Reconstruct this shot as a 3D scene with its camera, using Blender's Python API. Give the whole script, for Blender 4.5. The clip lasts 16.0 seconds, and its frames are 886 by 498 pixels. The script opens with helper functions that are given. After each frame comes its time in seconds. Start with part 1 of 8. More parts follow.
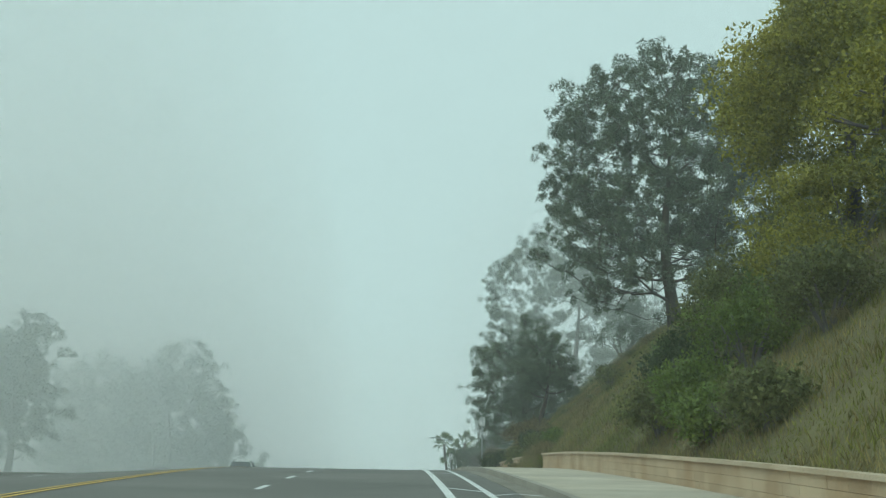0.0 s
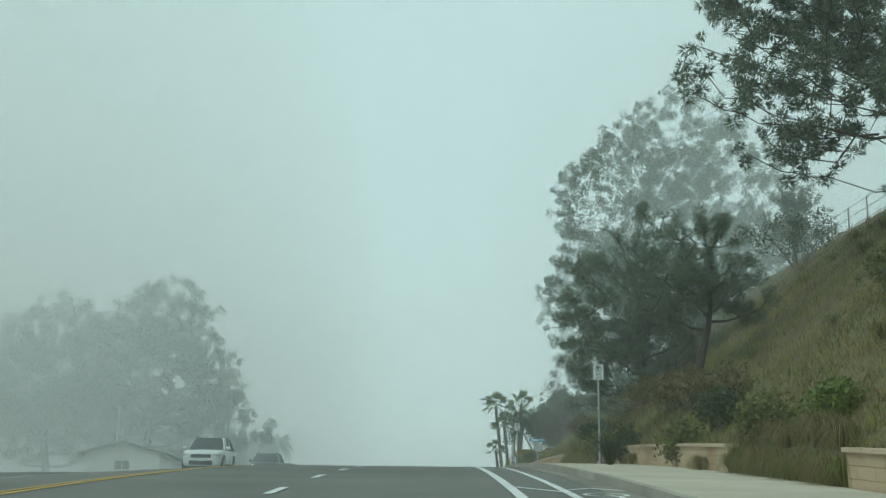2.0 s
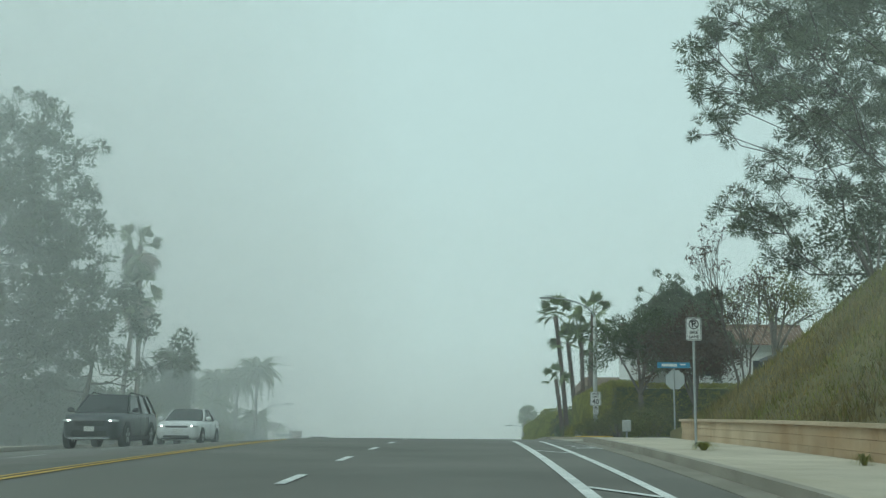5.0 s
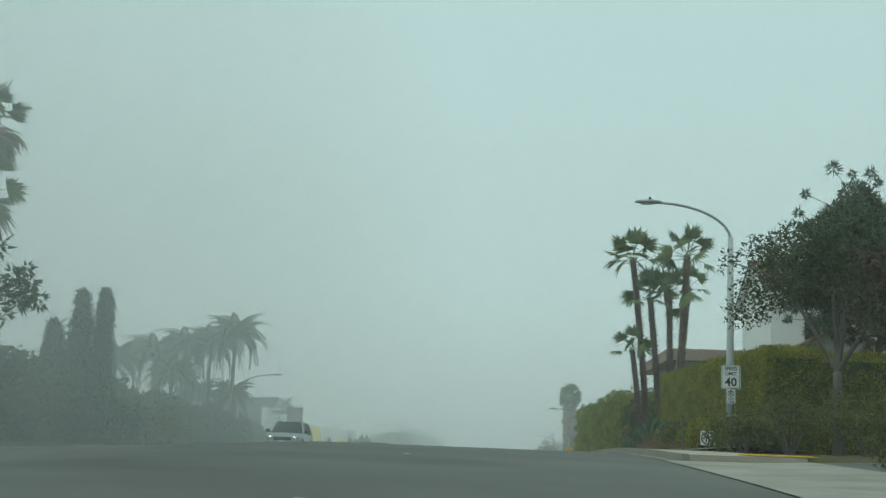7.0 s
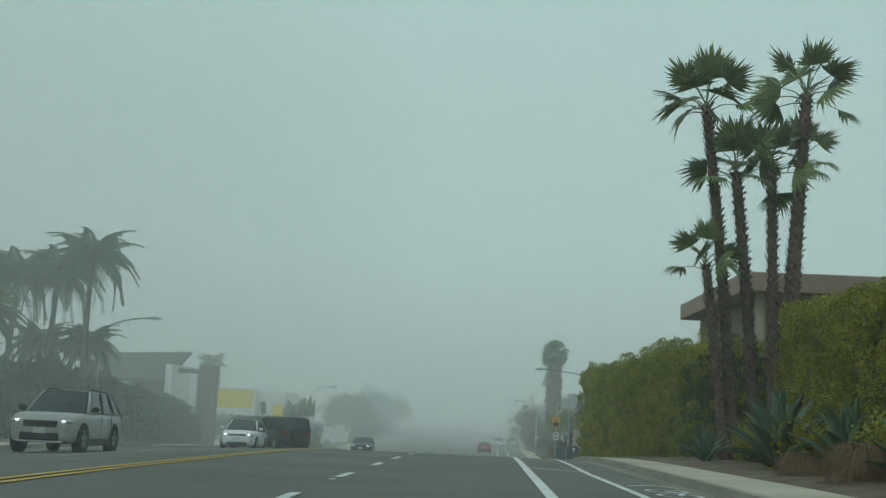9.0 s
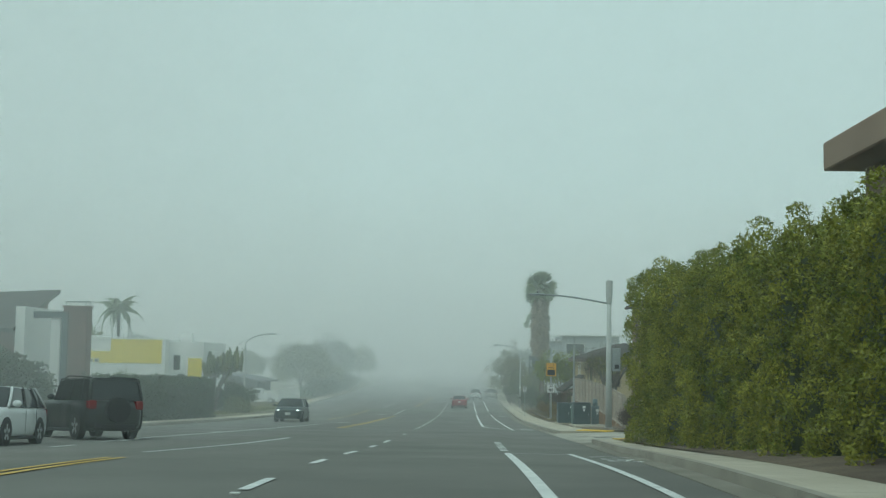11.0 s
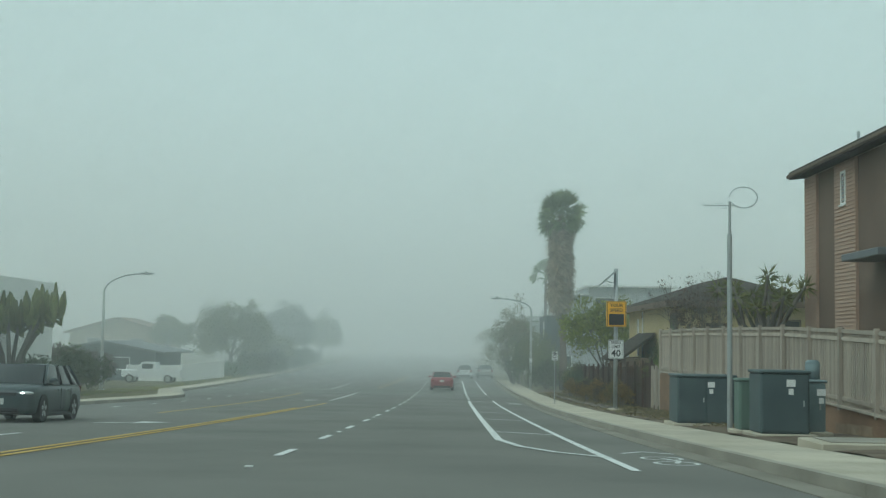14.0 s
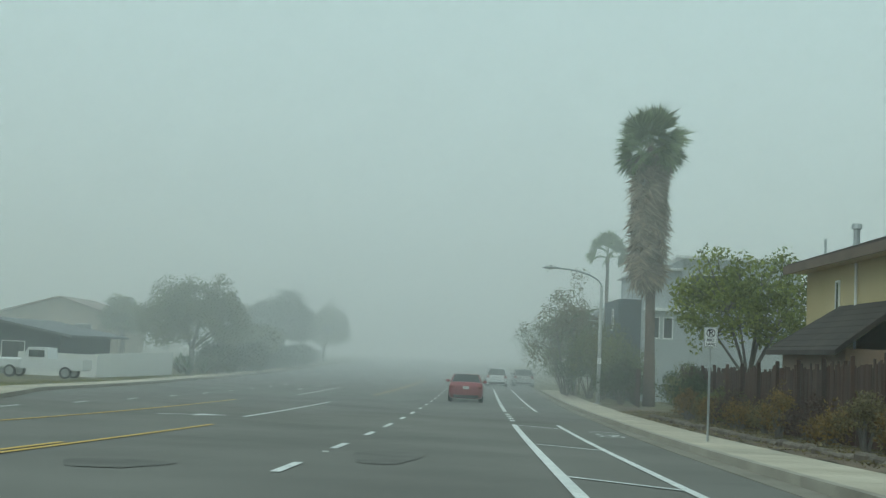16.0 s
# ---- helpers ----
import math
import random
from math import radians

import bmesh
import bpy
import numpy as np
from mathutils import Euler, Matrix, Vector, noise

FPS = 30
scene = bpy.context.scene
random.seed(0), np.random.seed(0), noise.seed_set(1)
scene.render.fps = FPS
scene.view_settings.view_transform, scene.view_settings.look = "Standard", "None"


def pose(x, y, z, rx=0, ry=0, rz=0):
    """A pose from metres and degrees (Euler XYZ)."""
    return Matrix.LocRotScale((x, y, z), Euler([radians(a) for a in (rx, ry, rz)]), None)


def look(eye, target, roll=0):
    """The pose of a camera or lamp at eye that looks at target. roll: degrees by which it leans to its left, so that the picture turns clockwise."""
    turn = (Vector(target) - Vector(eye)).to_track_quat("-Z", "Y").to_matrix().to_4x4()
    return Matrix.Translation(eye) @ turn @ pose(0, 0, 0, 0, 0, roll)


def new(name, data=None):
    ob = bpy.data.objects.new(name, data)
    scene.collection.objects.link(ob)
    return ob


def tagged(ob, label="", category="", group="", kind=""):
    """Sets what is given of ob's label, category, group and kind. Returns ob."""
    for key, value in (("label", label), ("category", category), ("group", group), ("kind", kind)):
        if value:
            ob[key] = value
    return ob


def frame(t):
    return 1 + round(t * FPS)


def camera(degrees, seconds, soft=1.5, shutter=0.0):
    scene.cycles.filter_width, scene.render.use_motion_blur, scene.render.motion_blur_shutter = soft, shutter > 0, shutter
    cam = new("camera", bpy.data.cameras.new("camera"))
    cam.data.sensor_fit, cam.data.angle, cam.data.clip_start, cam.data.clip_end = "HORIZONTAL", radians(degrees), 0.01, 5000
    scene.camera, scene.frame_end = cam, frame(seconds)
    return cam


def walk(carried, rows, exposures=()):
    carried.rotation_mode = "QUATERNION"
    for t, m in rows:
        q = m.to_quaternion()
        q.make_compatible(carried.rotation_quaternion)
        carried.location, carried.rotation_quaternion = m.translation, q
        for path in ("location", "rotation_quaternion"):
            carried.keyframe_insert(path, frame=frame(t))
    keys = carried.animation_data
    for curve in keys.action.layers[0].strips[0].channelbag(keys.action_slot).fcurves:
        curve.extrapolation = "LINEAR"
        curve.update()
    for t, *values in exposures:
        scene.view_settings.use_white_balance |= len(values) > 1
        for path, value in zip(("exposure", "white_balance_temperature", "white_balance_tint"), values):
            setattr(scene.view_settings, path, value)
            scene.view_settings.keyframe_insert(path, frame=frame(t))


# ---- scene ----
cam = camera(38.6, 16.0, 1.25)
EXPOSURES = [(0, -0.08, 5600, -11.0), (5.5, -0.06, 5600, -11.0), (7.5, -0.25, 5600, -11.0), (9.2, -0.42, 5600, -11.0), (11.3, -0.16, 5600, -11.0), (16, -0.18, 5600, -9.0)]
SKY_STRENGTH, SUN_STRENGTH, CLOUD = 0.13, 1.3, (5.55, 6.08, 5.78)
FOG_DENSITY, FOG_TOP, FOG_COLOUR = 0.0016, 60, (0.955, 0.990, 0.988, 1)
DRIFTS = [(-207, -7.5, 30, 160, 38, 0.0072), (-207, -7.5, 160.05, 258, 38, 0.0036), (-205, -13.2, 38, 159, 34, 0.0045), (-205, -13.2, 161, 240, 34, 0.0036), (-202, -17, 50, 152, 31, 0.003), (-199, -20, 62, 158, 28, 0.003),
          (-210, 210, 288, 330, 55, 0.0052), (-208, 208, 330.05, 690, 30, 0.009)]
BANKS = [(19, 87, 15, 17, 19, 19, 0.006), (20, 86, 15, 13, 14, 15, 0.007)]  # rounded fog banks on the slope: centre, radii, density
scene.cycles.volume_bounces = 8
PATH = [
    (0, (0.261, -4.585, -3.872), (0.317, -2.656, -3.346), 0.8),
    (0.5, (0.025, 3.212, -2.872), (0.06, 5.144, -2.357), 0.6),
    (1, (0.0, 11.047, -1.887), (0.016, 12.982, -1.385), 0.5),
    (1.5, (-0.066, 18.655, -0.993), (-0.063, 20.596, -0.507), 0.6),
    (2, (-0.049, 26.432, -0.074), (-0.053, 28.377, 0.391), 0.6),
    (2.5, (-0.076, 34.224, 0.761), (-0.084, 36.174, 1.205), 0.4),
    (3, (-0.164, 42.235, 1.496), (-0.182, 44.188, 1.928), 0.1),
    (3.5, (-0.19, 49.974, 2.21), (-0.221, 51.93, 2.626), 0.2),
    (4, (-0.285, 57.588, 2.836), (-0.324, 59.548, 3.234), 0.3),
    (4.5, (-0.219, 65.46, 3.439), (-0.267, 67.424, 3.815), 0.5),
    (5, (-0.208, 73.186, 3.961), (-0.264, 75.154, 4.309), 0.6),
    (7.5, (-0.741, 110.762, 5.822), (-0.864, 112.735, 6.128), 2.5),
    (8, (-0.663, 118.875, 6.149), (-0.792, 120.848, 6.446), 2.5),
    (8.5, (-0.569, 126.809, 6.484), (-0.681, 128.786, 6.76), 2.7),
    (9, (-0.631, 134.506, 6.54), (-0.704, 136.49, 6.789), 2.6),
    (11.5, (-0.387, 172.441, 6.259), (-0.415, 174.434, 6.422), 0.7),
    (12, (-0.273, 180.175, 5.997), (-0.315, 182.168, 6.156), 0.6),
    (12.5, (-0.215, 188.232, 5.648), (-0.265, 190.225, 5.806), 0.6),
    (13, (-0.233, 196.167, 5.207), (-0.28, 198.161, 5.362), 0.7),
    (13.5, (-0.179, 204.393, 4.806), (-0.207, 206.387, 4.956), 0.7),
    (14, (-0.079, 212.803, 4.42), (-0.082, 214.798, 4.566), 0.9),
    (14.5, (0.001, 221.292, 4.176), (0.018, 223.287, 4.32), 1.0),
    (15, (0.038, 229.819, 3.894), (0.051, 231.814, 4.042), 1.4),
    (15.5, (-0.041, 238.176, 3.531), (-0.052, 240.169, 3.687), 2.0),
    (16, (-0.004, 246.736, 3.224), (-0.054, 248.729, 3.383), 2.6),
]
walk(cam, [(t, look(eye, target, roll)) for t, eye, target, roll in PATH], EXPOSURES)

# ---- light ----
world = bpy.data.worlds.new("overcast_sky")
scene.world = world
world.use_nodes = True
wn, wl = world.node_tree.nodes, world.node_tree.links
sky = wn.new("ShaderNodeTexSky")
sky.sky_type = "NISHITA"
sky.sun_disc = False
sky.sun_elevation, sky.sun_rotation = radians(48), radians(-130)
sky.air_density, sky.dust_density, sky.ozone_density = 1.2, 6.0, 1.0
cloud = wn.new("ShaderNodeMix")
cloud.data_type = "RGBA"
cloud.inputs["Factor"].default_value = 0.95  # an even cloud deck over most of the sky's own light
cloud.inputs["B"].default_value = (*CLOUD, 1)
wl.new(sky.outputs[0], cloud.inputs["A"])
wl.new(cloud.outputs["Result"], wn["Background"].inputs[0])
wn["Background"].inputs[1].default_value = SKY_STRENGTH
sun = new("sun", bpy.data.lights.new("sun", "SUN"))
sun.data.energy, sun.data.angle, sun.data.color = SUN_STRENGTH, radians(40), (1.0, 0.96, 0.9)
sun.matrix_world = pose(0, 0, 60, 42, 0, -50)

# ---- road line: height and sideways place along the way ----
KNOT_Z = [-6.93, -4.46, -1.96, 0.27, 2.02, 3.36, 4.4, 5.18, 5.55, 5.35, 4.91, 3.97, 3.16, 2.41, 1.75, 1.17, 0.76, 0.5, 0.38, 0.36, 0.4, 0.5, 0.62, 0.75]
KNOT_X = [-2.3, -2.4, -2.48, -2.49, -2.66, -2.73, -2.53, -2.26, -1.96, -1.66, -1.5, -1.5]


def spline(x, first, step, values):
    """Smooth curve through evenly spaced values, level beyond its ends."""
    x = np.clip(np.asarray(x, float), first - step, first + step * (len(values) - 1))
    v = np.array([2 * values[0] - values[1], *values, values[-1], values[-1]])
    i = np.clip(((x - first) / step).astype(int) + 1, 1, len(v) - 3)
    i = np.where(x < first, 1, i)
    u = (x - first) / step - (i - 1)
    a, b, c, d = v[i - 1], v[i], v[i + 1], v[i + 2]
    return 0.5 * (2 * b + (c - a) * u + (2 * a - 5 * b + 4 * c - d) * u ** 2 + (3 * b - a - 3 * c + d) * u ** 3)


def road_z(y):
    return spline(y, -20.0, 20.0, KNOT_Z)


def road_x(y):
    return spline(y, -20.0, 40.0, KNOT_X)


def ramp(y, pairs):
    return np.interp(y, [p[0] for p in pairs], [p[1] for p in pairs])


def kerb_right(y):
    return ramp(y, [(-60, 5.2), (60, 5.2), (105, 5.6), (150, 5.4), (180, 5.7), (205, 6.5), (262, 6.6), (290, 7.0), (330, 7.1)])


def kerb_left(y):
    return ramp(y, [(-60, -12.3), (285, -12.6), (300, -16.0), (330, -17.0), (380, -17.0)])


def crossfall(dx, y):
    """The far carriageway falls away from the centre line before the brow of the hill."""
    return -0.055 * np.maximum(-3.5 - dx, 0) * ramp(y, [(170, 1.0), (205, 0.0)]) * np.where(dx < -13, 13 / np.maximum(-dx, 13), 1)


def smooth(a, b, v):
    u = np.clip((v - a) / (b - a), 0, 1)
    return u * u * (3 - 2 * u)


STREETS = [(113.0, 129.0), (206.5, 221.5)]  # side streets that open on the near side


def street_z(dx):
    return 0.012 + 0.14 * smooth(6.2, 10, dx) + 0.012 * np.maximum(dx - 9, 0)


def land(dx, y):
    """Height of the open ground over the road's centre line."""
    dx, y = np.asarray(dx, float), np.asarray(y, float)
    bank = 1 - smooth(107, 117, y)
    rise = 0.86 * np.maximum(dx - 8.35, 0)
    rise = np.where(rise > 9, 9 + 4 * (1 - np.exp(-(rise - 9) / 7)), rise)
    right = 0.13 + bank * (np.where(dx > 8.2, 0.5, 0.0) + rise) + (1 - bank) * 0.02 * np.maximum(dx - 9, 0).clip(0, 30)
    for a, b in STREETS:
        right = np.where((y > a - 0.6) & (y < b + 0.6), street_z(dx) - 0.25, right)
    left = 0.08 + crossfall(dx, y)
    flat = -0.35 + crossfall(dx, y)
    return np.where(dx > kerb_right(y) + 0.1, right, np.where(dx < kerb_left(y) - 0.1, left, flat))


def W(dx, y, dz=0.0):
    """World place from metres beside the lane line, along the way and over the road."""
    return Vector((float(road_x(y)) + dx, y, float(road_z(y)) + dz))


def G(dx, y, dz=0.0):
    """World place on the open ground."""
    return W(dx, y, float(land(dx, y)) + dz)


# ---- mesh helpers ----
class Shape:
    """Collects vertices and faces of one mesh."""

    def __init__(self):
        self.v, self.f = [], []

    def add(self, verts, faces):
        n = len(self.v)
        self.v += [tuple(p) for p in verts]
        self.f += [tuple(i + n for i in f) for f in faces]
        return self

    def box(self, x0, x1, y0, y1, z0, z1, m=None, bevel=0.0):
        b = min(bevel, (x1 - x0) / 3, (y1 - y0) / 3, (z1 - z0) / 3)
        if b <= 0:
            p = [(x, y, z) for z in (z0, z1) for y in (y0, y1) for x in (x0, x1)]
            f = [(0, 2, 3, 1), (4, 5, 7, 6), (0, 1, 5, 4), (2, 6, 7, 3), (0, 4, 6, 2), (1, 3, 7, 5)]
        else:
            bm = bmesh.new()
            bmesh.ops.create_cube(bm, size=1)
            for q in bm.verts:
                q.co = ((x0 + x1) / 2 + q.co.x * (x1 - x0), (y0 + y1) / 2 + q.co.y * (y1 - y0), (z0 + z1) / 2 + q.co.z * (z1 - z0))
            bmesh.ops.bevel(bm, geom=bm.edges[:], offset=b, segments=1, affect="EDGES")
            bm.verts.index_update()
            p = [tuple(q.co) for q in bm.verts]
            f = [tuple(q.index for q in face.verts) for face in bm.faces]
            bm.free()
        if m is not None:
            p = [m @ Vector(q) for q in p]
        return self.add(p, f)

    def tube(self, path, radii, sides=8, caps=True):
        """A round rod along a path of points."""
        path = [Vector(p) for p in path]
        radii = radii if isinstance(radii, (list, tuple)) else [radii] * len(path)
        rings = []
        side = Vector((1, 0.13, 0.07))
        for i, p in enumerate(path):
            d = (path[min(i + 1, len(path) - 1)] - path[max(i - 1, 0)]).normalized()
            u = (side - d * side.dot(d)).normalized()
            w = d.cross(u)
            side = u
            rings.append([p + (u * math.cos(a) + w * math.sin(a)) * radii[i] for a in (2 * math.pi * k / sides for k in range(sides))])
        verts = [q for ring in rings for q in ring]
        faces = [(i * sides + k, i * sides + (k + 1) % sides, (i + 1) * sides + (k + 1) % sides, (i + 1) * sides + k) for i in range(len(path) - 1) for k in range(sides)]
        if caps:
            faces += [tuple(range(sides))[::-1], tuple((len(path) - 1) * sides + k for k in range(sides))]
        return self.add(verts, faces)

    def slab(self, outline, z0, z1, m=None):
        """A flat plate with an outline in x and y."""
        n = len(outline)
        p = [(x, y, z0) for x, y in outline] + [(x, y, z1) for x, y in outline]
        f = [tuple(range(n))[::-1], tuple(range(n, 2 * n))] + [(i, (i + 1) % n, n + (i + 1) % n, n + i) for i in range(n)]
        return self.add([m @ Vector(q) for q in p] if m is not None else p, f)

    def profile(self, outline, x0, x1, m=None):
        """A prism: an outline in y and z, drawn out along x."""
        n = len(outline)
        p = [(x0, y, z) for y, z in outline] + [(x1, y, z) for y, z in outline]
        f = [tuple(range(n))[::-1], tuple(range(n, 2 * n))] + [(i, (i + 1) % n, n + (i + 1) % n, n + i) for i in range(n)]
        return self.add([m @ Vector(q) for q in p] if m is not None else p, f)

    def ball(self, c, r, rings=6, sides=10):
        r = r if isinstance(r, tuple) else (r, r, r)
        p = [(c[0] + r[0] * math.sin(a) * math.cos(b), c[1] + r[1] * math.sin(a) * math.sin(b), c[2] + r[2] * math.cos(a)) for a in (math.pi * (i + 0.001) / (rings + 0.002) for i in range(rings + 1)) for b in (2 * math.pi * k / sides for k in range(sides))]
        f = [(i * sides + k, (i + 1) * sides + k, (i + 1) * sides + (k + 1) % sides, i * sides + (k + 1) % sides) for i in range(rings) for k in range(sides)]
        return self.add(p, f)


def mesh_of(name, shape, material, smooth_faces=False):
    me = bpy.data.meshes.new(name)
    if isinstance(shape, Shape):
        me.from_pydata(shape.v, [], shape.f)
    else:  # arrays of vertices and four-cornered faces
        verts, faces = shape
        me.vertices.add(len(verts))
        me.vertices.foreach_set("co", np.asarray(verts, np.float32).ravel())
        me.loops.add(faces.size)
        me.loops.foreach_set("vertex_index", np.asarray(faces, np.int32).ravel())
        me.polygons.add(len(faces))
        me.polygons.foreach_set("loop_start", np.arange(0, faces.size, faces.shape[1], dtype=np.int32))
    me.materials.append(material)
    me.update(calc_edges=True)
    if smooth_faces:
        me.polygons.foreach_set("use_smooth", np.ones(len(me.polygons), bool))
    return me


def part(name, shape, material, parent=None, label="", smooth_faces=False):
    """One mesh object under a thing or a part."""
    ob = new(name, shape if isinstance(shape, bpy.types.Mesh) else mesh_of(name, shape, material, smooth_faces))
    ob.parent = parent
    return tagged(ob, label)


def thing(name, label, category, m=None, group="", kind=""):
    ob = new(name)
    ob.empty_display_size = 0.2
    if m is not None:
        ob.matrix_world = m
    return tagged(ob, label, category, group, kind)


def at(dx, y, dz=0.0, turn=0.0, ground=True):
    """A pose on the ground (or over the road) with a turn about the upright."""
    return Matrix.Translation(G(dx, y, dz) if ground else W(dx, y, dz)) @ pose(0, 0, 0, 0, 0, turn)


# ---- materials ----
def material(name, c1, c2, rough=0.8, scale=1.5, fine=25.0, bump=0.15, metal=0.0, island=0.0, each=0.0, gloss=0.3, stretch=(1, 1, 1), thin=0.0):
    m = bpy.data.materials.new(name)
    m.use_nodes = True
    n, l = m.node_tree.nodes, m.node_tree.links
    bsdf = n["Principled BSDF"]
    co = n.new("ShaderNodeTexCoord")
    mp = n.new("ShaderNodeMapping")
    mp.inputs["Scale"].default_value = stretch
    l.new(co.outputs["Object"], mp.inputs[0])
    big, small = n.new("ShaderNodeTexNoise"), n.new("ShaderNodeTexNoise")
    big.inputs["Scale"].default_value, big.inputs["Detail"].default_value = scale, 4
    small.inputs["Scale"].default_value, small.inputs["Detail"].default_value = fine, 3
    for t in (big, small):
        l.new(mp.outputs[0], t.inputs["Vector"])
    mix = n.new("ShaderNodeMix")
    mix.data_type = "RGBA"
    mix.inputs["A"].default_value, mix.inputs["B"].default_value = (*c1, 1), (*c2, 1)
    ramp_ = n.new("ShaderNodeMapRange")
    ramp_.inputs["From Min"].default_value, ramp_.inputs["From Max"].default_value = 0.3, 0.7
    l.new(big.outputs["Fac"], ramp_.inputs["Value"])
    l.new(ramp_.outputs[0], mix.inputs["Factor"])
    hs = n.new("ShaderNodeHueSaturation")
    l.new(mix.outputs["Result"], hs.inputs["Color"])
    grain = n.new("ShaderNodeMapRange")
    grain.inputs["To Min"].default_value, grain.inputs["To Max"].default_value = 0.8, 1.2
    l.new(small.outputs["Fac"], grain.inputs["Value"])
    value = grain.outputs[0]
    for amount, node, out in ((island, "ShaderNodeNewGeometry", "Random Per Island"), (each, "ShaderNodeObjectInfo", "Random")):
        if amount:
            src, r, mul = n.new(node), n.new("ShaderNodeMapRange"), n.new("ShaderNodeMath")
            r.inputs["To Min"].default_value, r.inputs["To Max"].default_value = 1 - amount, 1 + amount
            mul.operation = "MULTIPLY"
            l.new(src.outputs[out], r.inputs["Value"])
            l.new(value, mul.inputs[0])
            l.new(r.outputs[0], mul.inputs[1])
            value = mul.outputs[0]
    l.new(value, hs.inputs["Value"])
    l.new(hs.outputs[0], bsdf.inputs["Base Color"])
    bsdf.inputs["Roughness"].default_value, bsdf.inputs["Metallic"].default_value = rough, metal
    bsdf.inputs["Specular IOR Level"].default_value = gloss
    if thin:
        bsdf.inputs["Subsurface Weight"].default_value = 0.0
        tr, add = n.new("ShaderNodeBsdfTranslucent"), n.new("ShaderNodeMixShader")
        l.new(hs.outputs[0], tr.inputs["Color"])
        add.inputs[0].default_value = thin
        l.new(bsdf.outputs[0], add.inputs[1])
        l.new(tr.outputs[0], add.inputs[2])
        l.new(add.outputs[0], n["Material Output"].inputs["Surface"])
    if bump:
        b = n.new("ShaderNodeBump")
        b.inputs["Strength"].default_value, b.inputs["Distance"].default_value = bump, 0.02
        l.new(small.outputs["Fac"], b.inputs["Height"])
        l.new(b.outputs[0], bsdf.inputs["Normal"])
    return m


ASPHALT = material("asphalt", (0.128, 0.123, 0.110), (0.182, 0.176, 0.158), 0.85, 0.25, 60, 0.3)
CONCRETE = material("concrete", (0.39, 0.35, 0.27), (0.49, 0.445, 0.36), 0.9, 0.8, 30, 0.2, each=0.1)
KERB = material("kerb_concrete", (0.26, 0.24, 0.20), (0.36, 0.335, 0.28), 0.9, 0.8, 30, 0.2, each=0.08)
WHITE_LINE = material("white_road_paint", (0.55, 0.56, 0.55), (0.78, 0.78, 0.76), 0.7, 2.5, 40, 0.2)
YELLOW_LINE = material("yellow_road_paint", (0.5, 0.33, 0.07), (0.62, 0.42, 0.1), 0.7, 2.5, 40, 0.2)
SOIL = material("soil_and_dry_grass", (0.09, 0.075, 0.034), (0.15, 0.135, 0.055), 0.95, 0.35, 6, 0.6)
WALL_BLOCK = material("tan_block", (0.33, 0.225, 0.125), (0.53, 0.43, 0.295), 0.9, 0.55, 20, 0.3, each=0.07)
BARK = material("pine_bark", (0.05, 0.04, 0.032), (0.11, 0.09, 0.07), 0.95, 3, 14, 0.8, stretch=(1, 1, 0.25))
NEEDLES = material("pine_needles", (0.095, 0.118, 0.075), (0.17, 0.20, 0.12), 0.7, 0.5, 5, 0, island=0.35, thin=0.25)


# ---- ground, road, kerbs ----
def sheet(name, columns, ys, height, mat):
    """A strip of ground or road; columns are metres beside the lane line, fixed or by place along the way."""
    rows = []
    for y in ys:
        dx = np.array([float(c(y)) if callable(c) else c for c in columns])
        rows.append(np.stack([road_x(y) + dx, np.full(len(dx), y), road_z(y) + height(dx, y)], 1))
    v = np.concatenate(rows)
    n, k = len(ys), len(columns)
    i = (np.arange(n - 1)[:, None] * k + np.arange(k - 1)).ravel()
    return mesh_of(name, (v, np.stack([i, i + 1, i + k + 1, i + k], 1)), mat, True)


Y_ALL = np.concatenate([np.arange(-400, -40, 40), np.sort(np.concatenate([np.arange(-40, 380, 3.0), [112.38, 112.42, 129.58, 129.62, 205.88, 205.92, 222.08, 222.12]])), np.arange(380, 560, 15), np.arange(560, 2600, 120)])
GROUND_COLS = [-2500, -900, -400, -200, -120, -80, -60, -45, -35, -28, -22, -18, lambda y: kerb_left(y) - 0.2, lambda y: kerb_left(y) - 0.05, -8, -3.5, 0, 3,
               lambda y: kerb_right(y) + 0.05, lambda y: kerb_right(y) + 0.2, 8.19, 8.21, 8.4, 9, 10, 11, 12, 13, 14.5, 16, 17.5, 19, 21, 24, 28, 35, 45, 60, 80, 120, 200, 400, 900, 2500]
ground = tagged(new("ground", sheet("ground", GROUND_COLS, Y_ALL, land, SOIL)), "brown soil with thin dry grass beside the road", "ground", kind="structure")

ROAD_COLS = [kerb_left, -10.5, -8, -5.5, -3.5, -1.5, 0, 1.75, 3.5, kerb_right]
road = tagged(new("road", sheet("road", ROAD_COLS, Y_ALL[(Y_ALL > -200) & (Y_ALL < 2000)], crossfall, ASPHALT)), "worn grey asphalt road over the brow of a hill", "road", kind="structure")


# ---- plants ----
rng = np.random.default_rng(7)


def directions(n, up=0.0):
    d = rng.normal(size=(n, 3))
    d[:, 2] += up
    return d / np.linalg.norm(d, axis=1)[:, None]


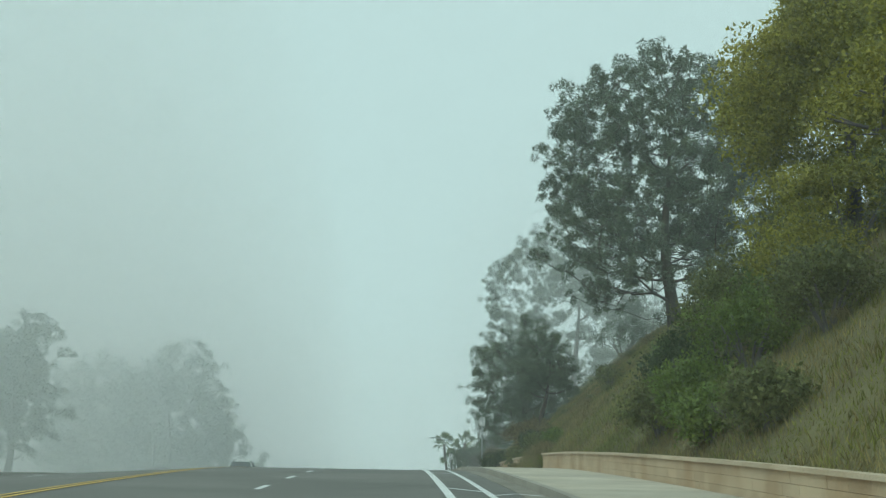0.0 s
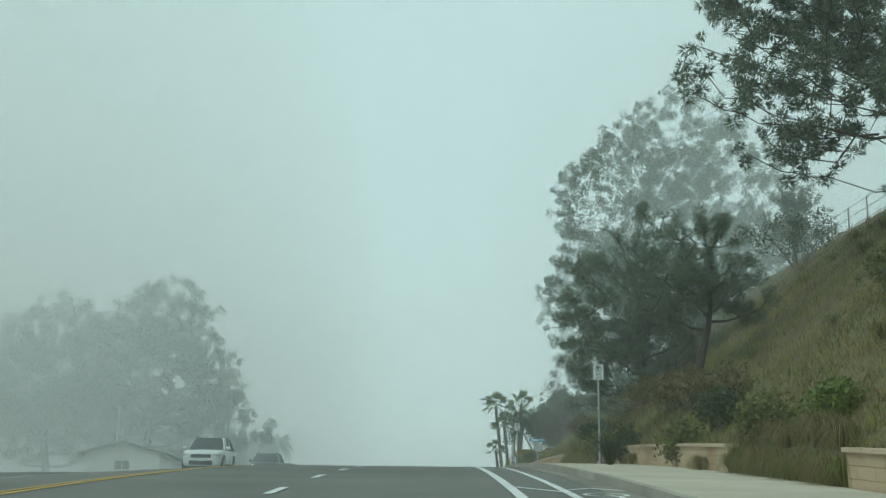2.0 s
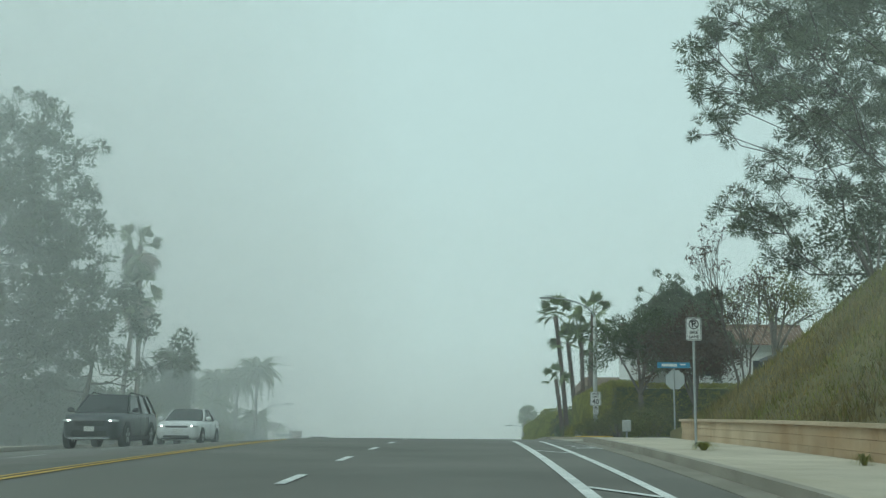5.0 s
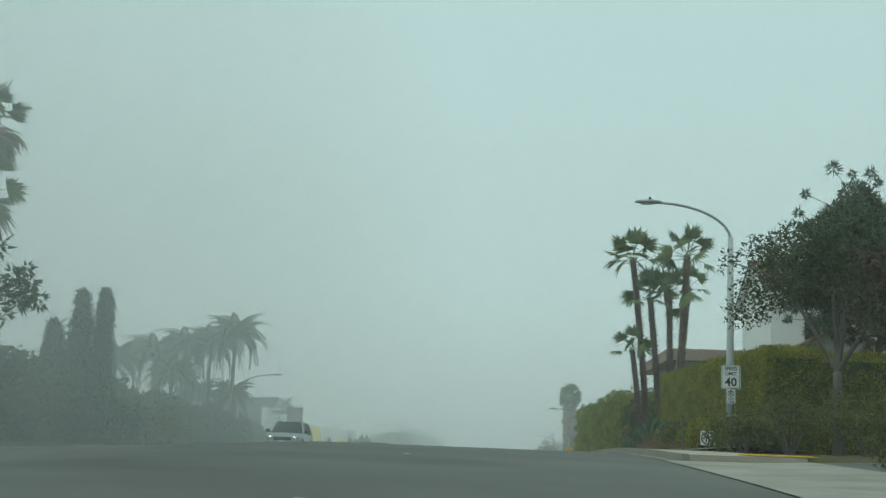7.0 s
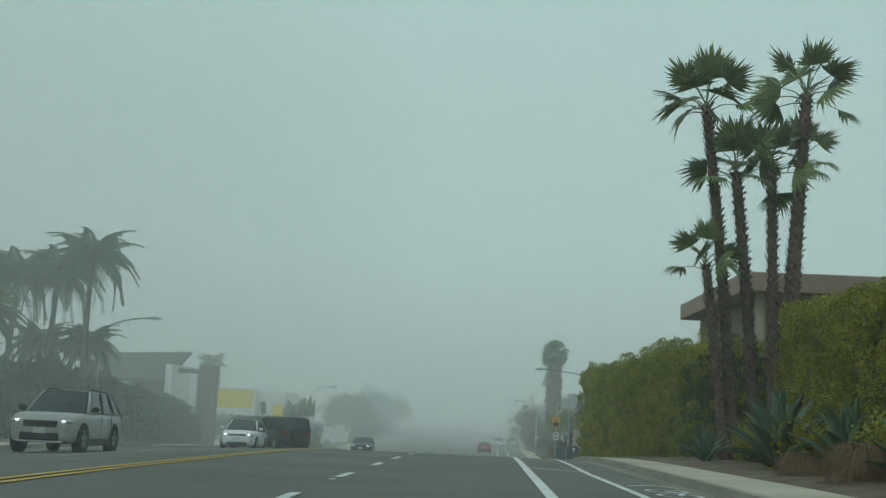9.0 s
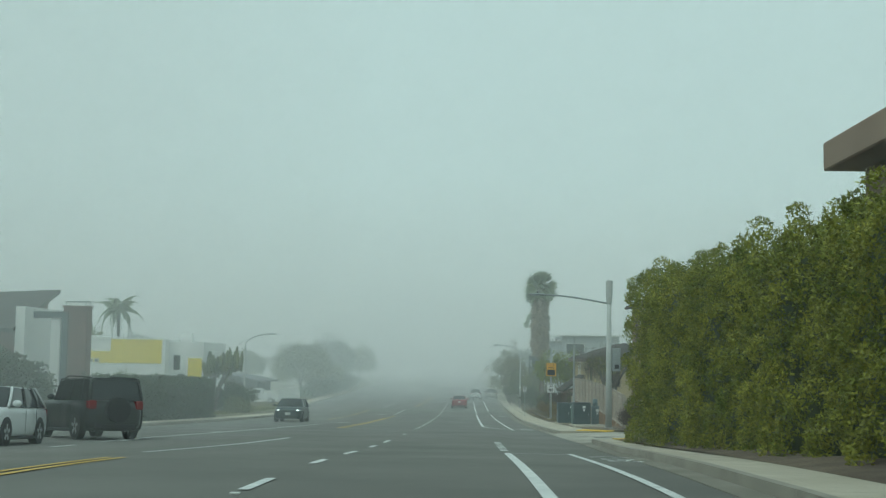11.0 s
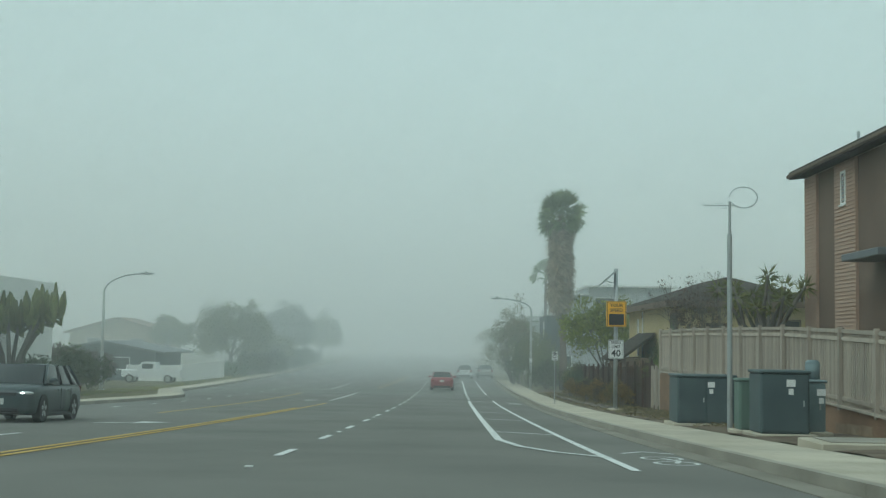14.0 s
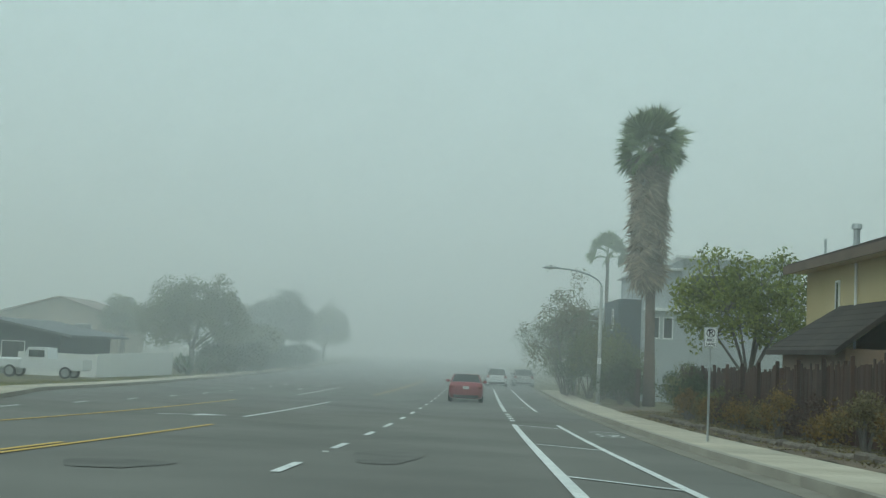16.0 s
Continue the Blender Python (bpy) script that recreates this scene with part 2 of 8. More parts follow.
def leaves(centres, ways, length, width, normals=None):
    """Pointed leaves: each starts at a centre and points along its way; where normals are given, its flat side faces along them."""
    n = len(centres)
    side = np.cross(ways, directions(n) if normals is None else normals)
    side /= np.linalg.norm(side, axis=1)[:, None] + 1e-9
    L = np.asarray(length).reshape(-1, 1) * np.ones((n, 1))
    Wd = np.asarray(width).reshape(-1, 1) * np.ones((n, 1)) / 2
    low = centres + ways * L * 0.2
    v = np.stack([low + side * Wd, centres + ways * L, low - side * Wd], 1).reshape(-1, 3)
    return v, np.arange(3 * n).reshape(-1, 3)


def tufts(centres, radius, count, width, flat=1.0):
    """Round tufts of needles or leaves about many centres."""
    c = np.repeat(centres, count, 0)
    r = np.repeat(np.asarray(radius) * np.ones(len(centres)), count)
    d = directions(len(c))
    d[:, 2] *= flat
    start = c + d * (r * rng.uniform(0.05, 0.45, len(c)))[:, None]
    way = d + 0.35 * directions(len(c))
    way /= np.linalg.norm(way, axis=1)[:, None]
    return leaves(start, way, r * rng.uniform(0.5, 0.85, len(c)), width)


def pine(m, height, spread, clear, lean=0.0, poms=1400, per=60, label="tall dark green pine with an open crown", size=0.3, seed=1, width=0.045, fork=0.12, hollow=0.5, cluster=5, loose=0.6):
    """A coastal pine: a short trunk, a fan of rising limbs and round needle tufts at the twig ends of a broad dome."""
    r = np.random.default_rng(seed)
    tree = thing("pine_tree", label, "tree", m)
    wood = Shape()
    line = [Vector((lean * u ** 1.5 + 0.02 * height * math.sin(5 * u + seed), 0.015 * height * math.sin(4 * u + 2 * seed), height * 0.7 * u - 0.5 * (u == 0))) for u in np.linspace(0, 1, 9)]
    base = height * 0.02 + 0.06
    wood.tube(line, [base * (1.3 if i == 0 else 1) * (1 - 0.9 * i / 8) for i in range(9)], 9)
    low = clear * height
    mid = low + (height - low) * 0.42
    count = max(40, poms // cluster)
    d = r.normal(size=(count * 3, 3))
    d /= np.linalg.norm(d, axis=1)[:, None]
    keep = (d[:, 2] > -0.85) & (r.random(count * 3) < np.where(d[:, 2] < -0.3, 0.7, 1.0))
    d = d[keep][:count]
    u = 1 - hollow * r.random(len(d)) ** 1.5
    bump = 0.97 + 0.05 * np.sin(4 * d[:, 0] + seed) + 0.06 * np.sin(5 * d[:, 1] + 2 * seed) + 0.06 * np.sin(7 * d[:, 2] + 3 * d[:, 0])
    flat = np.where(d[:, 2] > 0, height - mid, mid - low)
    lump = d * (u * bump)[:, None] * np.stack([np.full(len(d), spread), np.full(len(d), spread), flat], 1)
    lump += np.array([lean * 0.7, 0, mid])
    order = np.argsort(np.hypot(lump[:, 0], lump[:, 1]) + 0.4 * np.abs(lump[:, 2] - mid))
    shares = np.linspace(fork, 0.95, 10)
    room = len(shares) + 3 * len(lump)
    nodes, sizes = np.zeros((room, 3)), np.zeros(room)
    for k, v in enumerate(shares):
        nodes[k], sizes[k] = np.array(line[int(v * 8)].lerp(line[min(8, int(v * 8) + 1)], v * 8 - int(v * 8))), base * (1 - 0.85 * v) * 0.6
    used = len(shares)
    for k in order:
        q = lump[k]
        gap = q - nodes[:used]
        dist = np.linalg.norm(gap, axis=1)
        steep = gap[:, 2] / (dist + 1e-6)
        cost = dist + 0.9 * spread * np.maximum(0, 0.2 - steep) + 0.25 * spread * np.maximum(0, steep - 0.8)
        j = int(np.argmin(cost))
        p, length = nodes[j].copy(), dist[j]
        bend = (p + q) / 2 + np.array([0, 0, -0.1 * length]) + r.normal(0, 0.05 * length, 3)
        lr = max(0.02, min(sizes[j] * 0.85, 0.016 * length + 0.04))
        wood.tube([p, bend, q], [lr, lr * 0.8, 0.018], 5, False)
        for v in (0.4, 0.75, 1.0):
            nodes[used], sizes[used] = p * (1 - v) ** 2 + 2 * v * (1 - v) * bend + v * v * q, lr * (1 - 0.5 * v)
            used += 1
    out = d * np.array([1, 1, 0.6]) + np.array([0, 0, 0.35])
    centres = []
    for q, o in zip(lump, out):
        for _ in range(cluster):
            c = q + o * loose * r.uniform(-0.3, 1.0) + r.normal(0, 0.6, 3) * loose * np.array([1, 1, 0.7])
            wood.tube([q, c], [0.016, 0.008], 3, False)
            centres.append(c)
    centres = np.array(centres)
    part("trunk", wood, BARK, tree, smooth_faces=True)
    part("crown", tufts(centres, size * r.uniform(0.7, 1.3, len(centres)), per, width, 0.9), NEEDLES, tree)
    return tree


# ---- side streets, kerbs, pavements ----
for a, b in STREETS:
    dx = np.array([7, 8.5, 10, 14, 22, 40, 70])
    verts = []
    for y in np.linspace(a, b, 8):
        d = np.concatenate([[float(kerb_right(y)) - 0.02], dx])
        verts.append(np.stack([road_x(y) + d, np.full(8, y), road_z(y) + street_z(d)], 1))
    v = np.concatenate(verts)
    i = (np.arange(7)[:, None] * 8 + np.arange(7)).ravel()
    tagged(new("side_street", mesh_of("side_street", (v, np.stack([i, i + 1, i + 9, i + 8], 1)), ASPHALT, True)), "grey asphalt side street meeting the main road", "road", kind="structure")


def run(name, y0, y1, step, inner, outer, z0, z1, mat, parent, gap=0.012, falls=False):
    """Slabs or kerb stones laid end to end along the road."""
    y = y0
    while y < y1 - 0.05:
        e = min(y + step, y1)
        s = Shape()
        c = []
        for yy in (y + gap, e - gap):
            a, b = float(inner(yy)), float(outer(yy))
            h = float(road_z(yy)) + (float(crossfall(np.array(a), yy)) if falls else 0.0)
            x = float(road_x(yy))
            c += [(x + a, yy, h + z0), (x + b, yy, h + z0), (x + b, yy, h + z1), (x + a, yy, h + z1)]
        s.add(c, [(0, 1, 2, 3), (7, 6, 5, 4), (0, 4, 5, 1), (1, 5, 6, 2), (2, 6, 7, 3), (3, 7, 4, 0)])
        part(name, s, mat, parent)
        y = e


GUTTER = material("stained_gutter_concrete", (0.17, 0.155, 0.125), (0.26, 0.24, 0.20), 0.9, 0.6, 20, 0.2)
pavement = thing("pavement", "pale tan concrete pavement beside the road", "pavement", kind="structure")
kerb = thing("kerb", "pale concrete kerb along both sides of the road", "kerb", kind="structure")
for y0, y1 in ((-30, 112.5), (129.5, 206), (222, 345)):
    run("slab", y0, y1, 2.4, lambda y: kerb_right(y) + 0.16, lambda y: ramp(y, [(100, 8.08), (125, 8.3), (150, 6.9), (180, 7.2), (205, 7.6), (222, 8.4), (262, 8.2), (300, 8.7), (345, 8.9)]), -0.05, 0.15, CONCRETE, pavement)
    run("kerb_stone", y0, y1, 3.2, kerb_right, lambda y: kerb_right(y) + 0.15, -0.2, 0.155, KERB, kerb, 0.006)
for y0, y1 in ((-30, 112.9), (129.1, 206.4), (221.6, 345)):
    run("gutter", y0, y1, 2.4, lambda y: kerb_right(y) - 0.4, kerb_right, -0.05, 0.012, GUTTER, kerb, 0.004)
run("kerb_stone", -30, 380, 3.2, lambda y: kerb_left(y) - 0.15, kerb_left, -0.25, 0.15, KERB, kerb, 0.006, True)
run("slab", 20, 380, 2.4, lambda y: kerb_left(y) - 1.6, lambda y: kerb_left(y) - 0.16, -0.1, 0.145, CONCRETE, pavement, falls=True)


SEAL = material("tar_seal", (0.05, 0.05, 0.05), (0.08, 0.08, 0.078), 0.85, 3, 40, 0.1)
for a, b, w in [((7.3, 213.0), (8.0, 213.0), 0.9), ((5.6, 208.6), (7.5, 209.3), 0.12), ((6.8, 207.8), (8.1, 207.8), 0.15)]:
    n = Vector((a[1] - b[1], b[0] - a[0])).normalized() * w / 2
    corners = [(a[0] - n.x, a[1] - n.y), (b[0] - n.x, b[1] - n.y), (b[0] + n.x, b[1] + n.y), (a[0] + n.x, a[1] + n.y)]
    tagged(new("road_patch", mesh_of("road_patch", Shape().add([tuple(Vector((road_x(y) + dx, y, road_z(y) + float(street_z(dx)) + 0.022))) for dx, y in corners], [(0, 1, 2, 3)]), SEAL)), "dark tar seal on the side street", "road patch", kind="structure")
TACTILE = material("yellow_tactile_pad", (0.62, 0.42, 0.05), (0.72, 0.5, 0.08), 0.8, 3, 60, 0.4)
for dx, y, turn in ((8.3, 222.4, -25), (8.0, 205.6, 20), (7.6, 130.2, -20)):
    pad = thing("tactile_pad", "yellow tactile paving pad at a dropped kerb", "paving pad", at(dx, y, 0.03, turn), "tactile pads")
    part("plate", Shape().box(-0.75, 0.75, -0.45, 0.45, 0, 0.03, bevel=0.006), TACTILE, pad)
    dots = Shape()
    for i in range(14):
        for j in range(8):
            dots.box(-0.68 + i * 0.1, -0.63 + i * 0.1, -0.38 + j * 0.1, -0.33 + j * 0.1, 0.03, 0.036)
    part("studs", dots, TACTILE, pad)

BED_SOIL = material("planting_bed_soil", (0.085, 0.063, 0.045), (0.18, 0.142, 0.10), 0.95, 0.9, 18, 0.6)
bed = sheet("planting_bed", [lambda y: 6.95 + 0.2 * smooth(180, 204, y), 7.4, 8.0, 8.8, 9.6, 10.4], np.arange(139.0, 205.5, 1.0), lambda dx, y: 0.15 + 0.10 * np.sin(np.clip((dx - 6.95) / 3.5, 0, 1) * 3.1) * (1 + 0.4 * np.sin(1.3 * y + dx)) + 0.02 * (dx > 7), BED_SOIL)
bed_2 = sheet("planting_bed", [lambda y: float(ramp(y, [(222, 8.42), (262, 8.22), (300, 8.72), (345, 8.92)])), 9.4, 10.2, 11.0], np.arange(223.0, 312.0, 1.0), lambda dx, y: 0.152 + 0.02 * (dx > 9) + 0.03 * np.sin(1.7 * y + 2 * dx), BED_SOIL)
tagged(new("planting_bed", bed_2), "bare brown soil strewn with dry leaves", "soil", kind="structure")
tagged(new("planting_bed", bed), "bare brown soil of a roadside planting bed", "soil", kind="structure")
APRON = material("pale_concrete_gutter", (0.28, 0.26, 0.215), (0.43, 0.40, 0.34), 0.9, 0.7, 16, 0.3)
for a, b in STREETS:
    apron = sheet("cross_gutter", [lambda y: float(kerb_right(y)) - 0.42, lambda y: float(kerb_right(y)), lambda y: float(kerb_right(y)) + 1.2, lambda y: float(kerb_right(y)) + 1.9, lambda y: float(kerb_right(y)) + 2.5], np.linspace(a + 0.05, b - 0.05, 14), lambda dx, y: np.where(dx < float(kerb_right(y)) - 0.01, crossfall(dx, y), street_z(dx)) + 0.016, APRON)
    tagged(new("cross_gutter", apron), "pale concrete gutter across the mouth of a side street", "gutter", kind="structure")

# ---- painted markings ----
markings = thing("road_markings", "worn white and yellow painted road markings", "road marking", kind="structure")


def stripe(name, y0, y1, dx0, dx1, width, mat, step=2.5, lift=0.012):
    """A painted stripe from (dx0, y0) to (dx1, y1); the sideways places may be functions."""
    f = dx0 if callable(dx0) else (lambda y: dx0 + (dx1 - dx0) * (y - y0) / (y1 - y0))
    n = max(2, int(abs(y1 - y0) / step) + 2)
    v = []
    for y in np.linspace(y0, y1, n):
        for s in (-1, 1):
            d = float(f(y)) + s * width / 2
            v.append((float(road_x(y)) + d, y, float(road_z(y)) + float(crossfall(np.array(d), y)) + lift))
    s = Shape().add(v, [(2 * i, 2 * i + 1, 2 * i + 3, 2 * i + 2) for i in range(n - 1)])
    return part(name, s, mat, markings)


def bar(name, a, b, width, mat, lift=0.012):
    """A painted bar between two places given as (dx, y)."""
    a, b = Vector((*a, 0)), Vector((*b, 0))
    side = (b - a).normalized().cross(Vector((0, 0, 1))) * width / 2
    v = [W(p.x, p.y, lift + float(crossfall(np.array(p.x), p.y))) for p in (a - side, a + side, b + side, b - side)]
    return part(name, Shape().add(v, [(0, 3, 2, 1)]), mat, markings)


def edge_line(y):
    return ramp(y, [(-60, 3.5), (110, 3.45), (150, 2.95), (175, 3.2), (205, 3.45), (345, 3.55)])


def bike_line(y):
    return ramp(y, [(-60, 4.2), (120, 4.25), (160, 4.25), (178, 4.6), (205, 4.85), (345, 4.95)])


for first, gap, n in ((-55.3, 6.27, 27), (141.6, 6.3, 11), (232.3, 6.1, 19)):
    for k in range(n):
        stripe("lane_dash", first + gap * k - 1.0, first + gap * k + 1.0, 0.0, 0.0, 0.13, WHITE_LINE)
REFLECTOR = material("reflector_stud", (0.6, 0.6, 0.58), (0.7, 0.7, 0.68), 0.4, 3, 30, 0)
for k in range(-3, 31):
    y = 253.7 + 12.7 * k - 12.7 * 19 + 0.4
    part("stud", Shape().box(-0.05, 0.05, -0.05, 0.05, 0, 0.018, Matrix.Translation(W(0, y)), 0.005), REFLECTOR, markings)
for off in (-0.12, 0.12):
    stripe("centre_line", -60, 111, -3.5 + off, -3.5 + off, 0.12, YELLOW_LINE)
    stripe("centre_line", 138, 186, -3.2 + off, -3.4 + off, 0.12, YELLOW_LINE)
stripe("centre_line", 228, 276, -3.62, -3.72, 0.12, YELLOW_LINE)
stripe("centre_line", 228, 266, -3.88, -3.92, 0.12, YELLOW_LINE)
stripe("centre_line", 255, 300, -7.2, -7.8, 0.12, YELLOW_LINE)
stripe("centre_line", 318, 362, -3.5, -2.5, 0.12, YELLOW_LINE)
for y0, y1 in ((-60, 112), (140, 193.5)):
    stripe("edge_line", y0, y1, edge_line, None, 0.16, WHITE_LINE)
    stripe("bike_line", y0 + 1, y1, bike_line, None, 0.13, WHITE_LINE)
stripe("edge_line", 238, 286, edge_line, None, 0.16, WHITE_LINE)
stripe("bike_line", 229, 287, bike_line, None, 0.13, WHITE_LINE)
stripe("edge_line", 300, 345, edge_line, None, 0.16, WHITE_LINE)
stripe("bike_line", 302, 345, bike_line, None, 0.13, WHITE_LINE)
bar("edge_line", (3.0, 140.1), (3.3, 138.9), 0.14, WHITE_LINE)
bar("edge_line", (3.36, 193.5), (4.62, 192.6), 0.08, WHITE_LINE)
bar("edge_line", (3.5, 238.2), (3.75, 235.6), 0.15, WHITE_LINE)
bar("edge_line", (3.73, 235.7), (4.25, 233.6), 0.14, WHITE_LINE)
bar("edge_line", (4.22, 233.7), (4.95, 232.2), 0.13, WHITE_LINE)
for y in (8, 21, 34, 47, 60, 73, 88, 101, 150, 163, 243, 254, 263.5, 273.5, 285.5, 309, 322):
    bar("hatch_bar", (float(edge_line(y)) + 0.05, y), (float(bike_line(y)) - 0.05, y - 1.6), 0.13, WHITE_LINE)
for k in range(7):
    for f in (edge_line,):
        y = 195.8 + k * 1.5
        stripe("short_dash", y, y + 0.75, float(f(y)), float(f(y)), 0.2, WHITE_LINE)
for k in range(4):
    stripe("short_dash", 289 + 2.4 * k, 290.2 + 2.4 * k, 3.55, 3.55, 0.18, WHITE_LINE)
# turn pocket in the middle and lines of the far carriageway
stripe("pocket_line", 189.5, 207.2, -3.8, -3.4, 0.13, WHITE_LINE)
stripe("pocket_line", 282, 303, -4.1, -4.15, 0.13, WHITE_LINE)
stripe("pocket_line", 312, 331, -6.9, -6.9, 0.13, WHITE_LINE)
stripe("far_lane_line", 200, 238, -7.6, -6.0, 0.12, WHITE_LINE)
for k in range(34):
    y = 4 + 6.35 * k
    if 108 < y < 139:
        continue
    stripe("far_dash", y, y + 2.1, -7.3, -7.3, 0.12, WHITE_LINE)
for k in range(12):
    stripe("far_dash", 262 + 6.35 * k, 264 + 6.35 * k, -10.6, -10.8, 0.12, WHITE_LINE)
for k in range(8):
    stripe("far_dash", 322 + 9 * k, 325 + 9 * k, -8.3, -8.5, 0.12, WHITE_LINE)
stripe("kerbside_line", 128, 206, -11.0, -11.0, 0.12, WHITE_LINE)


def arrow(dx, y, kind=0):
    """A painted lane arrow lying across the picture."""
    bar("arrow", (dx - 0.75, y), (dx + 0.35, y + 0.9), 0.2, WHITE_LINE)
    v = [W(dx + a, y + b, 0.013) for a, b in ((0.2, -0.1), (0.95, 1.1), (0.1, 1.5))]
    part("arrow", Shape().add(v, [(0, 1, 2)]), WHITE_LINE, markings)


arrow(-5.7, 244.8)
arrow(-5.6, 281.3)


def bike_symbol(y, dx):
    """A painted rider symbol and arrow, as plain strokes."""
    for cy in (-0.5, 0.5):
        ring = [(dx + 0.3 * math.cos(a), y + cy * 1.3 + 0.45 * math.sin(a)) for a in np.linspace(0, 2 * math.pi, 13)]
        for p, q in zip(ring, ring[1:]):
            bar("bike_wheel", p, q, 0.07, WHITE_LINE)
    bar("bike_frame", (dx, y - 0.65), (dx + 0.15, y), 0.08, WHITE_LINE)
    bar("bike_frame", (dx + 0.15, y), (dx, y + 0.65), 0.08, WHITE_LINE)
    for s in (-1, 1):
        bar("bike_arrow", (dx + s * 0.42, y + 2.0), (dx, y + 2.7), 0.1, WHITE_LINE)


for y in (16.0, 44.0, 78.0, 104.0, 153.0, 189.0, 231.5, 280.5):
    bike_symbol(y, (float(bike_line(y)) + float(kerb_right(y))) / 2)
PATCH = material("dark_asphalt_patch", (0.110, 0.106, 0.096), (0.160, 0.154, 0.140), 0.9, 1.5, 60, 0.3)
for dx, y, a, b in ((1.0, 266, 0.5, 2.2), (-2.0, 262, 0.6, 1.0), (-2.4, 204, 0.7, 0.5), (1.6, 219, 0.4, 1.2), (-6.4, 262, 0.5, 0.9), (8.6, 212, 1.0, 0.5), (7.4, 215, 0.9, 0.4)):
    n = 14
    v = [W(dx + a * math.cos(t) * (1 + 0.25 * math.sin(3 * t)), y + b * math.sin(t) * (1 + 0.2 * math.cos(2 * t)), 0.009 + (0.05 if dx > 5 else 0)) for t in np.linspace(0, 2 * math.pi, n, endpoint=False)]
    part("patch", Shape().add(v, [tuple(range(n))]), PATCH, markings)


# ---- low retaining walls under the bank ----
def block_wall(y0, y1, courses=3, height=0.185, length=0.78):
    wall = thing("retaining_wall", "low tan block retaining wall with a pale cap, weathered", "wall", group="retaining walls", kind="structure")
    r = random.Random(int(y0))
    for c in range(courses):
        y = y0 + (length / 2 if c % 2 else 0)
        while y < y1 - 0.1:
            e = min(y + length, y1)
            a, b = W(8.1, y), W(8.1, e)
            o = r.uniform(-0.003, 0.003)
            z = 0.1 + c * height
            v = []
            for p in (a, b):
                yy = p.y + (0.003 if p is a else -0.003)
                v += [(p.x + o, yy, p.z + z), (p.x + 0.2, yy, p.z + z), (p.x + 0.2, yy, p.z + z + height - 0.006), (p.x + o, yy, p.z + z + height - 0.006)]
            part("block", Shape().add(v, [(0, 1, 2, 3), (7, 6, 5, 4), (0, 4, 5, 1), (1, 5, 6, 2), (2, 6, 7, 3), (3, 7, 4, 0)]), WALL_BLOCK, wall)
            y = e
    run("cap", y0 - 0.04, y1 + 0.04, 1.56, lambda y: 8.04, lambda y: 8.34, 0.1 + courses * height - 0.008, 0.1 + courses * height + 0.06, CAP_STONE, wall)
    return wall


CAP_STONE = material("wall_cap", (0.42, 0.33, 0.22), (0.52, 0.43, 0.31), 0.9, 0.8, 20, 0.2, each=0.1)
block_wall(-14, 44.5)
block_wall(52, 73.7)
block_wall(86.5, 109.6)


BARK_GREY = material("grey_bark", (0.1, 0.09, 0.075), (0.19, 0.17, 0.15), 0.95, 3, 14, 0.6, stretch=(1, 1, 0.3))
LEAF_YELLOW = material("yellow_green_leaves", (0.18, 0.18, 0.022), (0.37, 0.335, 0.05), 0.6, 0.5, 6, 0, island=0.4, thin=0.3)
# dark plants' own leaf colour; also the painted shade inside every hedge
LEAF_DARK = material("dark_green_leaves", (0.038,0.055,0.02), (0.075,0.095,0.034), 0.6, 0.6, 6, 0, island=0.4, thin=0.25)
LEAF_GREEN = material("green_leaves", (0.10, 0.145, 0.026), (0.19, 0.225, 0.045), 0.55, 0.6, 6, 0, island=0.4, thin=0.3)
LEAF_OLIVE = material("olive_leaves", (0.10, 0.115, 0.036), (0.19, 0.19, 0.07), 0.7, 0.6, 6, 0, island=0.4, thin=0.25)
LEAF_RED = material("reddish_leaves", (0.065, 0.045, 0.032), (0.11, 0.07, 0.05), 0.7, 0.6, 6, 0, island=0.4, thin=0.25)
LEAF_HEDGE = material("hedge_leaves", (0.12,0.13,0.012), (0.32,0.30,0.034), 0.6, 1.6, 6, 0, island=0.45, thin=0.15)
LEAF_CLUMP = material("bright_hedge_leaves", (0.085, 0.12, 0.014), (0.35, 0.335, 0.045), 0.6, 1.4, 6, 0, island=0.4, thin=0.15)
PALM_GREEN = material("palm_fronds", (0.10, 0.135, 0.045), (0.17, 0.205, 0.075), 0.5, 0.8, 6, 0, island=0.3, thin=0.2)
PALM_DRY = material("dry_palm_fronds", (0.22,0.18,0.13), (0.36,0.30,0.23), 0.9, 1.2, 8, 0, island=0.35, thin=0.1)
PALM_BARK = material("palm_bark", (0.085, 0.058, 0.045), (0.16, 0.115, 0.09), 0.95, 4, 16, 0.8)
FOUNTAIN = material("brown_fountain_grass", (0.17, 0.11, 0.06), (0.27, 0.18, 0.10), 0.85, 0.4, 5, 0, island=0.4, thin=0.25)
AGAVE = material("agave_leaves", (0.06,0.10,0.05), (0.11,0.155,0.085), 0.5, 1.5, 10, 0.1, each=0.15)
DRY_GRASS = material("dry_grass", (0.16, 0.13, 0.052), (0.28, 0.235, 0.095), 0.8, 0.25, 4, 0, island=0.4, thin=0.3)
GREEN_GRASS = material("green_grass", (0.13, 0.14, 0.03), (0.23, 0.225, 0.055), 0.8, 0.25, 4, 0, island=0.4, thin=0.3)


